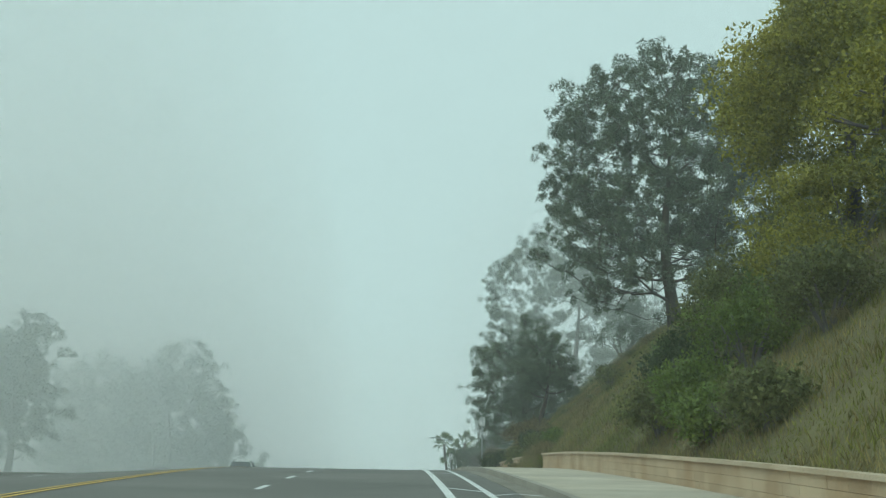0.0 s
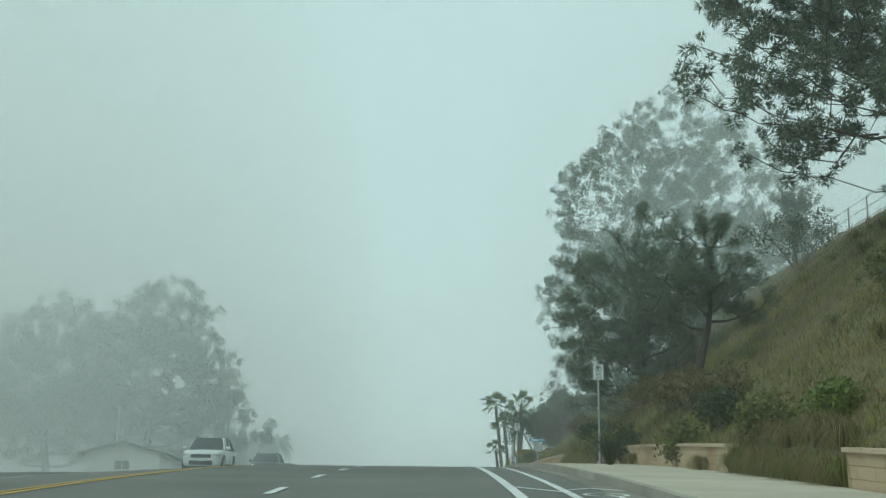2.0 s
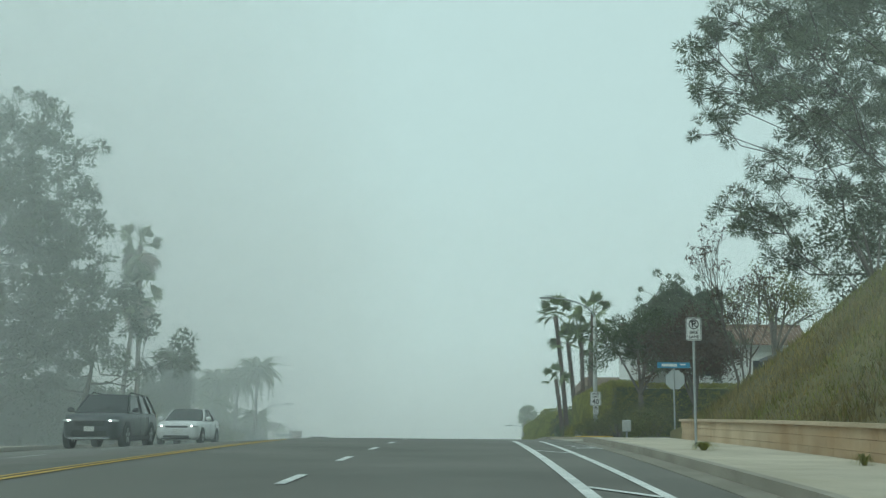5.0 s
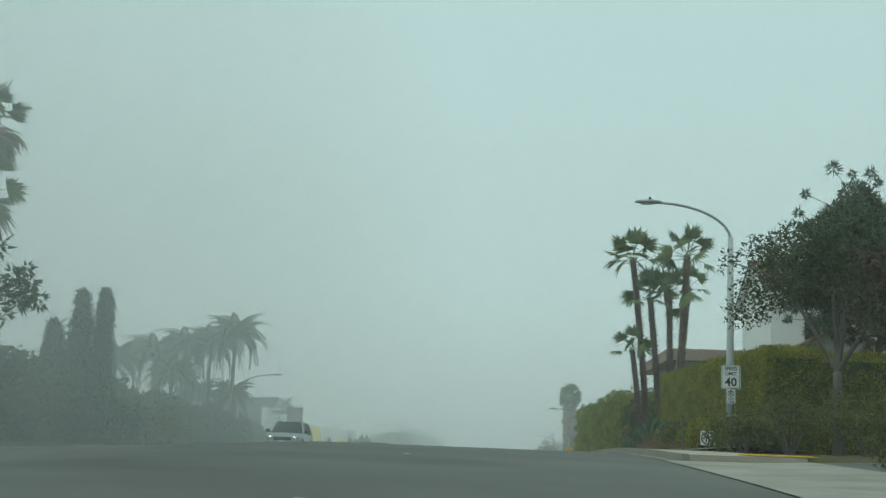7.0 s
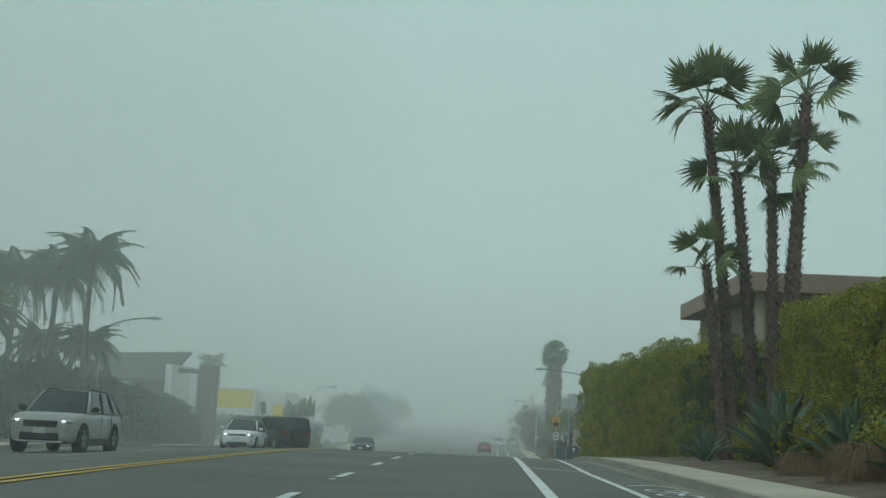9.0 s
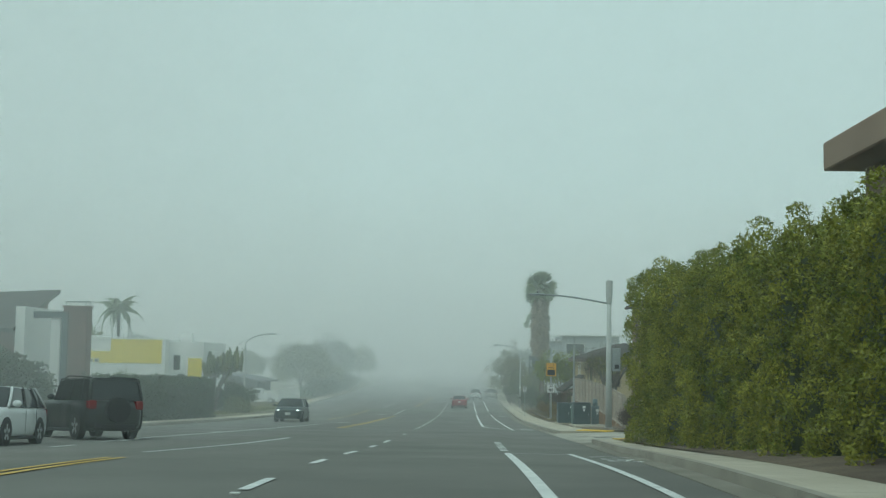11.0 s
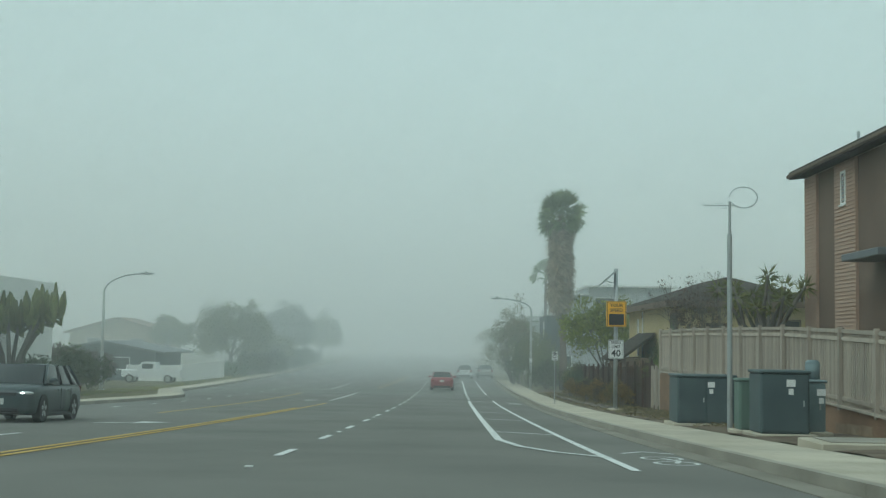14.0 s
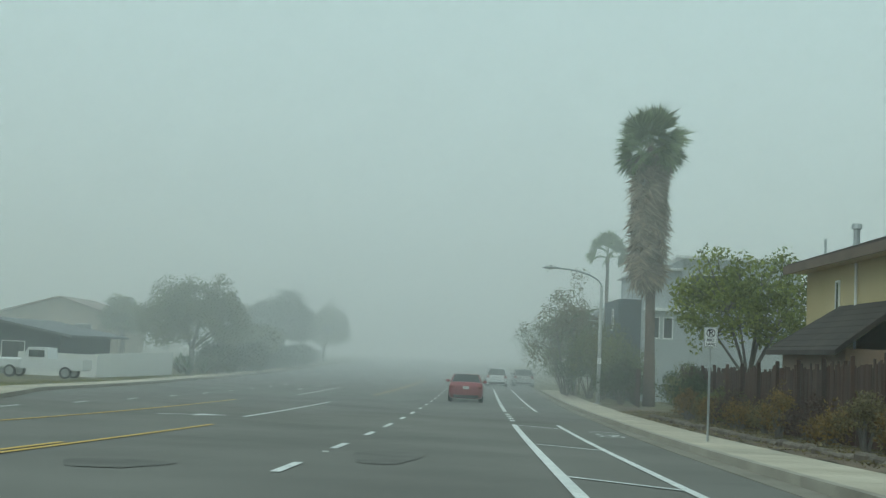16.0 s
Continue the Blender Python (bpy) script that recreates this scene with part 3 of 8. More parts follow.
def lumps(count, rx, ry, rz, seed, size):
    """Centres of leaf clumps spread over a bumpy dome."""
    r = np.random.default_rng(seed)
    d = r.normal(size=(count, 3))
    d /= np.linalg.norm(d, axis=1)[:, None]
    d[:, 2] = np.where(d[:, 2] < -0.35, -d[:, 2], d[:, 2])
    u = r.uniform(0.25, 1.0, count) ** 0.45
    bump = 1 + 0.16 * np.sin(5 * d[:, 0] + seed) + 0.14 * np.sin(6 * d[:, 1] + 2 * seed) + 0.1 * np.sin(7 * d[:, 2])
    return d * (u * bump)[:, None] * np.array([rx, ry, rz]), size * r.uniform(0.7, 1.3, count)


def clump_leaves(centres, radii, per, length, width):
    c = np.repeat(centres, per, 0)
    r = np.repeat(radii, per)
    d = directions(len(c))
    start = c + d * (r * rng.uniform(0.2, 1.0, len(c)) ** 0.5)[:, None]
    way = d * 0.35 + 0.8 * directions(len(c), 0.15)
    way /= np.linalg.norm(way, axis=1)[:, None]
    return leaves(start, way, length * rng.uniform(0.7, 1.3, len(c)), width * rng.uniform(0.8, 1.5, len(c)), d + 0.35 * directions(len(c)))


def shrub(m, rx, ry, rz, mat, label, clumps=60, per=30, leaf=0.14, seed=1, category="shrub", size=0.34):
    bush = thing("shrub", label, category, m)
    stems = Shape()
    r = random.Random(seed)
    for k in range(6):
        a = k * 1.05 + r.uniform(-0.3, 0.3)
        stems.tube([(0, 0, -0.2), (math.cos(a) * rx * 0.3, math.sin(a) * ry * 0.3, rz * 0.6), (math.cos(a) * rx * 0.6, math.sin(a) * ry * 0.6, rz * 1.25)], [0.05, 0.035, 0.012], 5, False)
    part("stem", stems, BARK_GREY, bush)
    c, s = lumps(clumps, rx, ry, rz, seed, size)
    c[:, 2] += rz * 0.85
    part("foliage", clump_leaves(c, s, per, leaf, leaf * 0.5), mat, bush)
    return bush


def broad_tree(m, height, rx, rz, mat, label, clumps=160, per=34, leaf=0.16, seed=1, trunk=0.16, size=0.5, bark=None, forks=6, lean=0.0):
    tree = thing("broadleaf_tree", label, "tree", m)
    r = np.random.default_rng(seed)
    wood = Shape()
    fork = Vector((lean * 0.4, 0, max(0.25 * height, height - 2 * rz)))
    wood.tube([(0, 0, -0.3), (lean * 0.15, 0.05, fork.z * 0.5), fork], [trunk * 1.25, trunk, trunk * 0.85], 9)
    c, s = lumps(clumps, rx, rx, rz, seed, size)
    c += np.array([lean, 0, height - rz])
    far = c[np.argsort(-np.linalg.norm(c - np.array(fork), axis=1))][: forks * 4]
    for k in range(forks):
        q = far[k * 4]
        mid = np.array(fork) * 0.5 + q * 0.5 + r.normal(0, 0.15, 3) + np.array([0, 0, 0.1 * rz])
        wood.tube([fork, mid, q], [trunk * 0.55, trunk * 0.33, 0.02], 6, False)
        for j in range(3):
            e = far[k * 4 + j + 1]
            wood.tube([mid, (mid + e) / 2 + r.normal(0, 0.15, 3), e], [trunk * 0.25, trunk * 0.14, 0.012], 5, False)
    part("trunk", wood, bark or BARK_GREY, tree, smooth_faces=True)
    part("crown", clump_leaves(c, s, per, leaf, leaf * 0.5), mat, tree)
    return tree


def bare_tree(m, height, spread, label, seed=1, leafy=0):
    """A nearly leafless tree of rising twigs."""
    tree = thing("bare_tree", label, "tree", m)
    r = np.random.default_rng(seed)
    wood, tips = Shape(), []

    def grow(p, d, length, radius, depth):
        q = p + d * length
        wood.tube([p, (p + q) / 2 + r.normal(0, 0.04 * length, 3), q], [radius, radius * 0.8, radius * 0.62], 4, False)
        if depth == 0:
            tips.append(q)
            return
        for _ in range(3 if depth > 1 else 2):
            n = d + r.normal(0, 0.42, 3) * spread + np.array([0, 0, 0.25])
            n /= np.linalg.norm(n)
            grow(q - d * length * r.uniform(0, 0.35), n, length * r.uniform(0.62, 0.85), radius * 0.6, depth - 1)

    grow(np.array([0, 0, -0.2]), np.array([0.05, 0, 1.0]), height * 0.24, 0.007 * height + 0.012, 5)
    part("trunk", wood, BARK_GREY, tree)
    tips = np.array(tips)
    if leafy:
        tagged(part("bud", clump_leaves(tips, np.full(len(tips), 0.12), leafy, 0.13, 0.06), LEAF_RED, tree), kind="stuff")
    return tree


def fan_frond(length, blades, droop, seed, share=0.5):
    """One fan leaf: a stalk and a half circle of folded blades."""
    r = np.random.default_rng(seed)
    stalk = length * share
    s = Shape().tube([(0, 0, 0), (stalk * 0.55, 0, 0.10 * stalk), (stalk, 0, 0)], [0.03, 0.022, 0.014], 4, False)
    for k in range(blades):
        a = -1.45 + 2.9 * (k + 0.5) / blades + r.uniform(-0.03, 0.03)
        l = length * (1.09 - share) * (0.72 + 0.28 * math.cos(a * 0.7)) * r.uniform(0.8, 1.1)
        d = Vector((math.cos(a), math.sin(a), 0))
        t = Vector((-math.sin(a), math.cos(a), 0)) * l * 0.06
        o = Vector((stalk, 0, 0))
        m1 = o + d * l * 0.55 + Vector((0, 0, -droop * l * 0.12 + r.uniform(-0.02, 0.02)))
        e = o + d * l + Vector((0, 0, -droop * l * 0.55 * r.uniform(0.7, 1.3)))
        s.add([o, m1 - t, e, m1 + t], [(0, 1, 2, 3)])
    return s


FAN = [mesh_of("frond", fan_frond(1.9, 24, d, 11 + i, 0.55), PALM_GREEN) for i, d in enumerate((0.15, 0.4, 0.75))]
FAN_BIG = [mesh_of("frond", fan_frond(2.2, 22, d, 21 + i, 0.5), PALM_GREEN) for i, d in enumerate((0.15, 0.4, 0.8))]
FAN_DRY = [mesh_of("dry_frond", fan_frond(1.9, 16, d, 31 + i, 0.4), PALM_DRY) for i, d in enumerate((0.8, 1.2))]


def fan_palm(m, height, radius, label, lean=(0.0, 0.0), fronds=26, kinds=None, boots=True, skirt=0.0, seed=1, group="", scale=1.0):
    palm = thing("fan_palm", label, "palm tree", m, group)
    r = random.Random(seed)
    line = [Vector((lean[0] * u ** 1.4, lean[1] * u ** 1.4, -0.3 + (height + 0.3) * u)) for u in np.linspace(0, 1, 12)]
    rad = [radius * (1.35 - 0.35 * min(1, i / 3) - 0.12 * i / 11) for i in range(12)]
    trunk = part("trunk", Shape().tube(line, rad, 10), PALM_BARK, palm, smooth_faces=True)
    top = line[-1]
    if boots:
        s = Shape()
        n = int(height * 38)
        for k in range(n):
            u = (k + r.random()) / n
            p = line[min(int(u * 11), 10)].lerp(line[min(int(u * 11) + 1, 11)], u * 11 - int(u * 11))
            a = k * 2.4
            d = Vector((math.cos(a), math.sin(a), 0))
            t = Vector((-math.sin(a), math.cos(a), 0)) * 0.06
            w = radius * 0.92
            o = p + d * w
            s.add([o - t, o + t, o + t * 0.7 + d * r.uniform(0.04, 0.13) + Vector((0, 0, r.uniform(0.05, 0.17))), o - t * 0.7 + d * 0.06 + Vector((0, 0, 0.1))], [(0, 1, 2, 3)])
        tagged(part("leaf_base", s, PALM_BARK, trunk), kind="stuff")
    kinds = kinds or FAN
    for k in range(fronds):
        u = (k + 0.5) / fronds
        tilt = 84 - (90 if not skirt else 130) * u ** (0.9 if not skirt else 1.0) + r.uniform(-20, 20)
        me = kinds[0 if u < 0.35 else (1 if u < 0.7 else 2)]
        f = part("frond", me, None, palm)
        f.matrix_local = Matrix.Translation(top + Vector((0, 0, 0.15 - 0.4 * u))) @ pose(0, 0, 0, 0, 0, k * 137.5 + r.uniform(-12, 12)) @ pose(0, 0, 0, r.uniform(-70, 70), -tilt, 0) @ Matrix.Scale(scale * (r.uniform(0.5, 1.05) if skirt else 1.0), 4)
    n = int(skirt * 44)
    for k in range(n):
        u = (k + r.random()) / n
        f = part("dry_frond", FAN_DRY[k % 2], None, palm)
        f.matrix_local = Matrix.Translation(top + Vector((0, 0, 0.35 - (skirt + 0.65) * u))) @ pose(0, 0, 0, 0, 0, k * 137.5 + r.uniform(-20, 20)) @ pose(radius * 0.3, 0, 0, r.uniform(-30, 30), r.uniform(56, 84), 0) @ Matrix.Diagonal((r.uniform(0.75, 1.1), 1, 1, 1))
    return palm


def feather_frond(length, droop, seed):
    """One arching feather leaf with hanging leaflets."""
    r = np.random.default_rng(seed)
    line = [Vector((length * u * (1 - 0.25 * u * droop), 0, length * (0.62 * u - (0.8 + 0.6 * droop) * u * u))) for u in np.linspace(0, 1, 9)]
    s = Shape().tube(line, [0.04 * (1 - 0.8 * i / 8) + 0.006 for i in range(9)], 4, False)
    for k in range(56):
        u = 0.12 + 0.88 * k / 56
        p = line[min(int(u * 8), 7)].lerp(line[min(int(u * 8) + 1, 8)], u * 8 - int(u * 8))
        for sd in (-1, 1):
            l = length * 0.24 * math.sin(math.pi * min(0.95, u + 0.12)) * r.uniform(0.8, 1.15)
            e = p + Vector((0.35 * l, sd * l * r.uniform(0.5, 0.8), -l * r.uniform(0.6, 1.1)))
            t = Vector((0.05, 0, 0))
            mid = p.lerp(e, 0.5) + Vector((0, sd * 0.05, 0.06))
            s.add([p, mid - t, e, mid + t], [(0, 1, 2, 3)])
    return s


FEATHER = [mesh_of("frond", feather_frond(3.0, d, 41 + i), PALM_GREEN) for i, d in enumerate((0.3, 0.7, 1.1))]


def feather_palm(m, height, label, scale=1.0, fronds=17, seed=1, group=""):
    palm = thing("feather_palm", label, "palm tree", m, group)
    r = random.Random(seed)
    line = [Vector((0.25 * math.sin(2 * u + seed), 0.2 * u, -0.3 + (height + 0.3) * u)) for u in np.linspace(0, 1, 9)]
    part("trunk", Shape().tube(line, [0.19 - 0.05 * i / 8 for i in range(9)], 9), BARK_GREY, palm, smooth_faces=True)
    for k in range(fronds):
        u = (k + 0.5) / fronds
        f = part("frond", FEATHER[0 if u < 0.3 else (1 if u < 0.65 else 2)], None, palm)
        f.matrix_local = Matrix.Translation(line[-1]) @ pose(0, 0, 0, 0, 0, k * 137.5 + r.uniform(-12, 12)) @ pose(0, 0, 0, r.uniform(-15, 15), -58 + 80 * u, 0) @ Matrix.Diagonal((scale, scale, scale, 1))
    return palm


def agave_leaf(length, width):
    s = Shape()
    rows = []
    for u in np.linspace(0, 1, 6):
        w = width * (0.55 + 1.3 * u) * (1 - u) ** 0.75 + 0.004
        x, z = length * u, 0.22 * length * math.sin(1.9 * u)
        rows.append([(x, -w, z + 0.35 * w), (x, 0, z), (x, w, z + 0.35 * w), (x, 0, z - 0.03 * (1 - u))])
    v = [p for row in rows for p in row]
    return s.add(v, [(4 * i + a, 4 * i + b, 4 * i + 4 + b, 4 * i + 4 + a) for i in range(5) for a, b in ((0, 1), (1, 2), (2, 3), (3, 0))])


AGAVE_LEAF = [mesh_of("leaf", agave_leaf(l, w), AGAVE, True) for l, w in ((1.0, 0.125), (0.85, 0.15))]


def agave(m, scale, label="large blue-green agave with pointed leaves", count=26, seed=1):
    plant = thing("agave", label, "agave", m, "agaves")
    r = random.Random(seed)
    for k in range(count):
        u = (k + 0.5) / count
        f = part("leaf", AGAVE_LEAF[k % 2], None, plant)
        f.matrix_local = pose(0, 0, 0.05, 0, 0, k * 137.5) @ pose(0, 0, 0, r.uniform(-8, 8), -(80 - 72 * u) + r.uniform(-6, 6), 0) @ Matrix.Diagonal((scale, scale, scale, 1))
    return plant


def grass_tuft(m, radius, height, mat, label, count=260, seed=1, name="grass_tuft", stiff=0.0):
    """A fountain of thin arching blades that rise and hang over."""
    tuft = thing(name, label, "ornamental grass", m)
    r = np.random.default_rng(seed)
    a = r.uniform(0, 2 * math.pi, count)
    out = radius * r.uniform(0.15, 1.0, count) ** 0.7
    high = height * r.uniform(0.6, 1.05, count)
    fall = (1 - stiff) * r.uniform(0.5, 1.25, count)
    d = np.stack([np.cos(a), np.sin(a), np.zeros(count)], 1)
    side = np.stack([-np.sin(a), np.cos(a), np.zeros(count)], 1)
    wide = r.uniform(0.004, 0.009, count) * (1 + 2.5 * stiff)
    rows = []
    for u in (0.0, 0.35, 0.6, 0.8, 1.0):
        rise = high * (1.55 * u - 0.55 * u * u) * 1.0 - high * fall * max(0.0, u - 0.45) ** 1.5 * 2.4
        p = d * (0.08 * radius + out * (0.35 * u + 0.65 * u ** 2.2))[:, None] + np.array([0, 0, 1.0]) * rise[:, None]
        w = (wide * (1 - 0.85 * u))[:, None]
        rows += [p - side * w, p + side * w]
    v = np.stack(rows, 1).reshape(-1, 3)
    i = (np.arange(count)[:, None] * 10 + np.arange(0, 8, 2)).ravel()
    part("spray", (v, np.stack([i, i + 1, i + 3, i + 2], 1)), mat, tuft)
    return tuft


def hedge(y0, y1, face, depth, top, mat, label, leaf=0.1, density=60, rough=0.12, base=0.1, seed=1, shade_core=None, both=False):
    """A hedge along the road; face and top are functions of the place along the way."""
    r = np.random.default_rng(seed)
    bush = thing("hedge", label, "hedge")
    ys = np.linspace(y0, y1, max(4, int((y1 - y0) / 0.7)))
    v = []
    for y in ys:
        t = float(top(y)) - 0.12 - rough
        f = float(face(y)) + 0.12 + rough
        for a, b in ((f, base), (f, t * 0.5), (f + 0.05, t), (f + depth / 2, t), (f + depth - 0.4, t), (f + depth - 0.4, base)):
            v.append(tuple(W(a, y, b)))
    s = Shape().add(v, [(6 * i + k, 6 * i + k + 1, 6 * i + k + 7, 6 * i + k + 6) for i in range(len(ys) - 1) for k in range(5)])
    s.f += [tuple(range(6))[::-1], tuple(6 * (len(ys) - 1) + k for k in range(6))]
    # solid dark filling: its colour stands in for shade between the leaf clumps
    part("shade_core", s, shade_core or LEAF_DARK, bush)
    pts, ways, faces_out = [], [], []

    def scatter(n, fy, fd, fz, normal):
        """Leafy clumps over one face; each clump is a small dome of leaves."""
        per = int(density * (rough * 1.55) ** 2 * 1.5)
        heads = max(3, n // per)
        q = np.arange(heads)
        u1, u2 = (q + r.uniform(0.2, 0.8, heads)) / heads, (q * 0.6180339887 + r.uniform(-0.12, 0.12, heads) / math.sqrt(heads)) % 1.0  # even spread with no rows
        yy = fy(u1 if len(np.unique(fy(u1))) > 1 else u2)
        t = np.array([float(top(w)) for w in yy])
        f = np.array([float(face(w)) for w in yy])
        dd, zz = fd(u2 if normal[2] else u1, f), fz(u2, t)
        lump = 0.3 * rough * (np.sin(1.7 * yy + seed) + np.sin(2.9 * yy + 3.1 * zz)) + r.uniform(-1.0, 1.0, heads) * rough
        c = np.stack([road_x(yy) + dd, yy, road_z(yy) + zz], 1) + np.asarray(normal) * lump[:, None]
        size = np.repeat(rough * r.uniform(0.75, 1.2, heads), per)
        d = directions(len(size)) + np.asarray(normal) * 0.5
        d /= np.linalg.norm(d, axis=1)[:, None]
        pts.append(np.repeat(c, per, 0) + d * (size * r.uniform(0.7, 1.0, len(size)))[:, None])
        ways.append(d * 0.35 + 0.8 * directions(len(size), 0.1))
        faces_out.append(d + 0.3 * directions(len(size)))

    high = float(top((y0 + y1) / 2)) - base
    scatter(int((y1 - y0) * high * density), lambda u: y0 + (y1 - y0) * u, lambda u, f: f + 0 * u, lambda u, t: base + (t - base) * u, (-1, 0, 0))
    if both:
        scatter(int((y1 - y0) * high * density), lambda u: y0 + (y1 - y0) * u, lambda u, f: f + depth + 0 * u, lambda u, t: base + (t - base) * u, (1, 0, 0))
    scatter(int((y1 - y0) * depth * density), lambda u: y0 + (y1 - y0) * u, lambda u, f: f + depth * u, lambda u, t: t + 0 * u, (0, 0, 1))
    for e, d in ((y0, -1), (y1, 1)):
        scatter(int(depth * high * density), lambda u, e=e: np.full(len(u), e), lambda u, f: f + depth * u, lambda u, t: base + (t - base) * u, (0, d, 0))
    p, way = np.concatenate(pts), np.concatenate(ways)
    way /= np.linalg.norm(way, axis=1)[:, None]
    part("foliage", leaves(p, way, leaf * rng.uniform(0.8, 1.5, len(p)), leaf * 0.7, np.concatenate(faces_out)), mat, bush)
    return bush


def blades(name, count, place, height, mat, label, seed=1):
    """Loose grass over a stretch of ground, one object."""
    r = np.random.default_rng(seed)
    dx, y = place(r, count)
    count = len(y)
    z = road_z(y) + land(dx, y)
    p = np.stack([road_x(y) + dx, y, z - 0.03], 1)
    a = r.uniform(0, 2 * math.pi, count)
    patch = 0.65 + 0.5 * (np.sin(0.9 * y + 0.4 * dx) * np.sin(0.7 * dx + 2) > -0.2) * r.uniform(0.6, 1.2, count)
    h = height * r.uniform(0.3, 1.3, count) * patch
    side = np.stack([np.cos(a), np.sin(a), 0 * a], 1) * (0.009 + 0.008 * r.random(count))[:, None]
    lean = np.stack([r.normal(0, 0.35, count), r.normal(0, 0.35, count), np.ones(count)], 1) * h[:, None]
    v = np.stack([p - side * 1.3, p + side * 1.3, p + lean], 1).reshape(-1, 3)
    ob = part(name, (v, np.arange(3 * count).reshape(-1, 3)), mat)
    return tagged(ob, label, "grass", kind="stuff")


# ---- planting on the near bank ----
broad_tree(at(15.6, 30.0), 8.0, 4.2, 4.3, LEAF_YELLOW, "large yellow-green leafy tree high on the bank", 1100, 80, 0.16, 2, 0.22, 0.48)
shrub(at(14.8, 28.6), 2.3, 2.3, 1.5, LEAF_YELLOW, "yellow-green leafy bush at the foot of a tree", 190, 60, 0.14, 19)
broad_tree(at(14.4, 20.0), 4.6, 2.6, 2.0, LEAF_YELLOW, "yellow-green leafy tree on the grassy bank", 170, 80, 0.15, 5, 0.16, 0.5)
for i, (dx, y, r_, h, mat_, text) in enumerate([
    (8.9, 26.0, 0.75, 0.7, LEAF_OLIVE, "dull green shrub hanging over the low wall"), (9.7, 26.8, 1.0, 1.0, LEAF_DARK, "dark green shrub behind the low wall"),
    (10.8, 27.4, 1.3, 1.3, LEAF_OLIVE, "dense dull green shrub on the bank"), (12.0, 28.2, 1.4, 1.3, LEAF_OLIVE, "broad olive-green shrub on the bank"),
    (9.3, 23.6, 0.8, 0.75, LEAF_GREEN, "rounded green shrub behind the wall"), (8.8, 20.6, 0.55, 0.45, LEAF_GREEN, "low leafy green shrub hanging over the wall"),
    (10.7, 24.4, 1.2, 1.0, LEAF_GREEN, "leafy green shrub on the bank"), (12.6, 25.6, 1.5, 1.4, LEAF_YELLOW, "yellow-green leafy shrub on the bank"),
    (11.6, 21.4, 1.2, 0.9, LEAF_OLIVE, "olive-green shrub on the bank"), (13.7, 28.8, 1.5, 1.2, LEAF_OLIVE, "olive-green shrub near the top of the bank"),
    (9.1, 17.5, 0.6, 0.45, LEAF_OLIVE, "small grey-green shrub behind the wall"), (13.2, 17.0, 1.6, 1.3, LEAF_OLIVE, "olive-green shrub on the steep bank"),
    (16.5, 20.0, 2.0, 1.6, LEAF_DARK, "dark green shrub on the steep bank")]):
    shrub(at(dx, y), r_, r_ * 1.1, h, mat_, text, 80, 70, 0.12, 20 + i, size=0.4)
bare_tree(at(9.0, 19.3), 1.5, 1.3, "pale dead branches among the shrubs", 4)

pine(at(17.3, 62), 16.0, 7.5, -0.02, -0.3, 3600, 60, "large dark pine with a broad open crown on the bank", 0.32, 3, 0.05, 0.1, 0.62, 4, 0.5)
pine(at(10.3, 65.5), 5.9, 1.7, 0.3, 0.7, 300, 170, "slim young pine with tufted limbs on the bank", 0.27, 5, 0.011, 0.35, 0.7, 5, 0.35)
pine(at(10.7, 78), 8.0, 3.7, -0.2, -0.2, 1350, 105, "dense dark young pine on the bank", 0.3, 15, 0.018, 0.12, 0.75, 5, 0.42)
pine(at(19.3, 113), 27.2, 9.9, 0.13, -0.5, 3700, 70, "great spreading pine above the side street", 0.38, 9, 0.038, 0.15, 0.55, 5, 0.6)
pine(at(19.4, 86), 4.0, 1.4, 0.05, 0.0, 150, 50, "small pointed conifer on top of the bank", 0.26, 17, 0.04, 0.1, 0.9)
for i, (dx, y, r_, h, mat_, text) in enumerate([
    (17.2, 78.0, 2.1, 1.3, LEAF_DARK, "rounded dark shrub near the top of the bank"), (13.6, 109.0, 1.8, 1.4, LEAF_DARK, "dark green shrub under the pine"),
    (14.8, 112.0, 1.9, 1.5, LEAF_DARK, "dark green shrub under the pine"), (8.9, 47.4, 0.35, 0.25, LEAF_GREEN, "green weeds in the gap of the wall"),
    (8.5, 50.0, 0.6, 0.4, LEAF_OLIVE, "olive shrub in the gap of the wall"), (8.75, 55.5, 0.4, 0.5, LEAF_DARK, "dark shrub behind the low wall"),
    (8.2, 57.5, 0.4, 0.5, LEAF_OLIVE, "dry shrub in front of the low wall"), (8.0, 66.0, 0.5, 0.5, LEAF_DARK, "dark shrub in front of the low wall"),
    (8.0, 71.0, 0.6, 0.55, LEAF_OLIVE, "olive shrub in front of the low wall"), (13.0, 45.0, 0.35, 0.25, LEAF_GREEN, "small green shrub on the grassy bank"),
    (12.2, 53.0, 0.7, 0.45, LEAF_OLIVE, "low shrub on the grassy bank"),
    
    (8.6, 78.6, 0.6, 0.5, LEAF_DARK, "dark shrub in the gap of the wall")]):
    shrub(at(dx, y), r_, r_ * 1.1, h, mat_, text, 60 if r_ > 0.8 else 34, 40, 0.13, 50 + i)
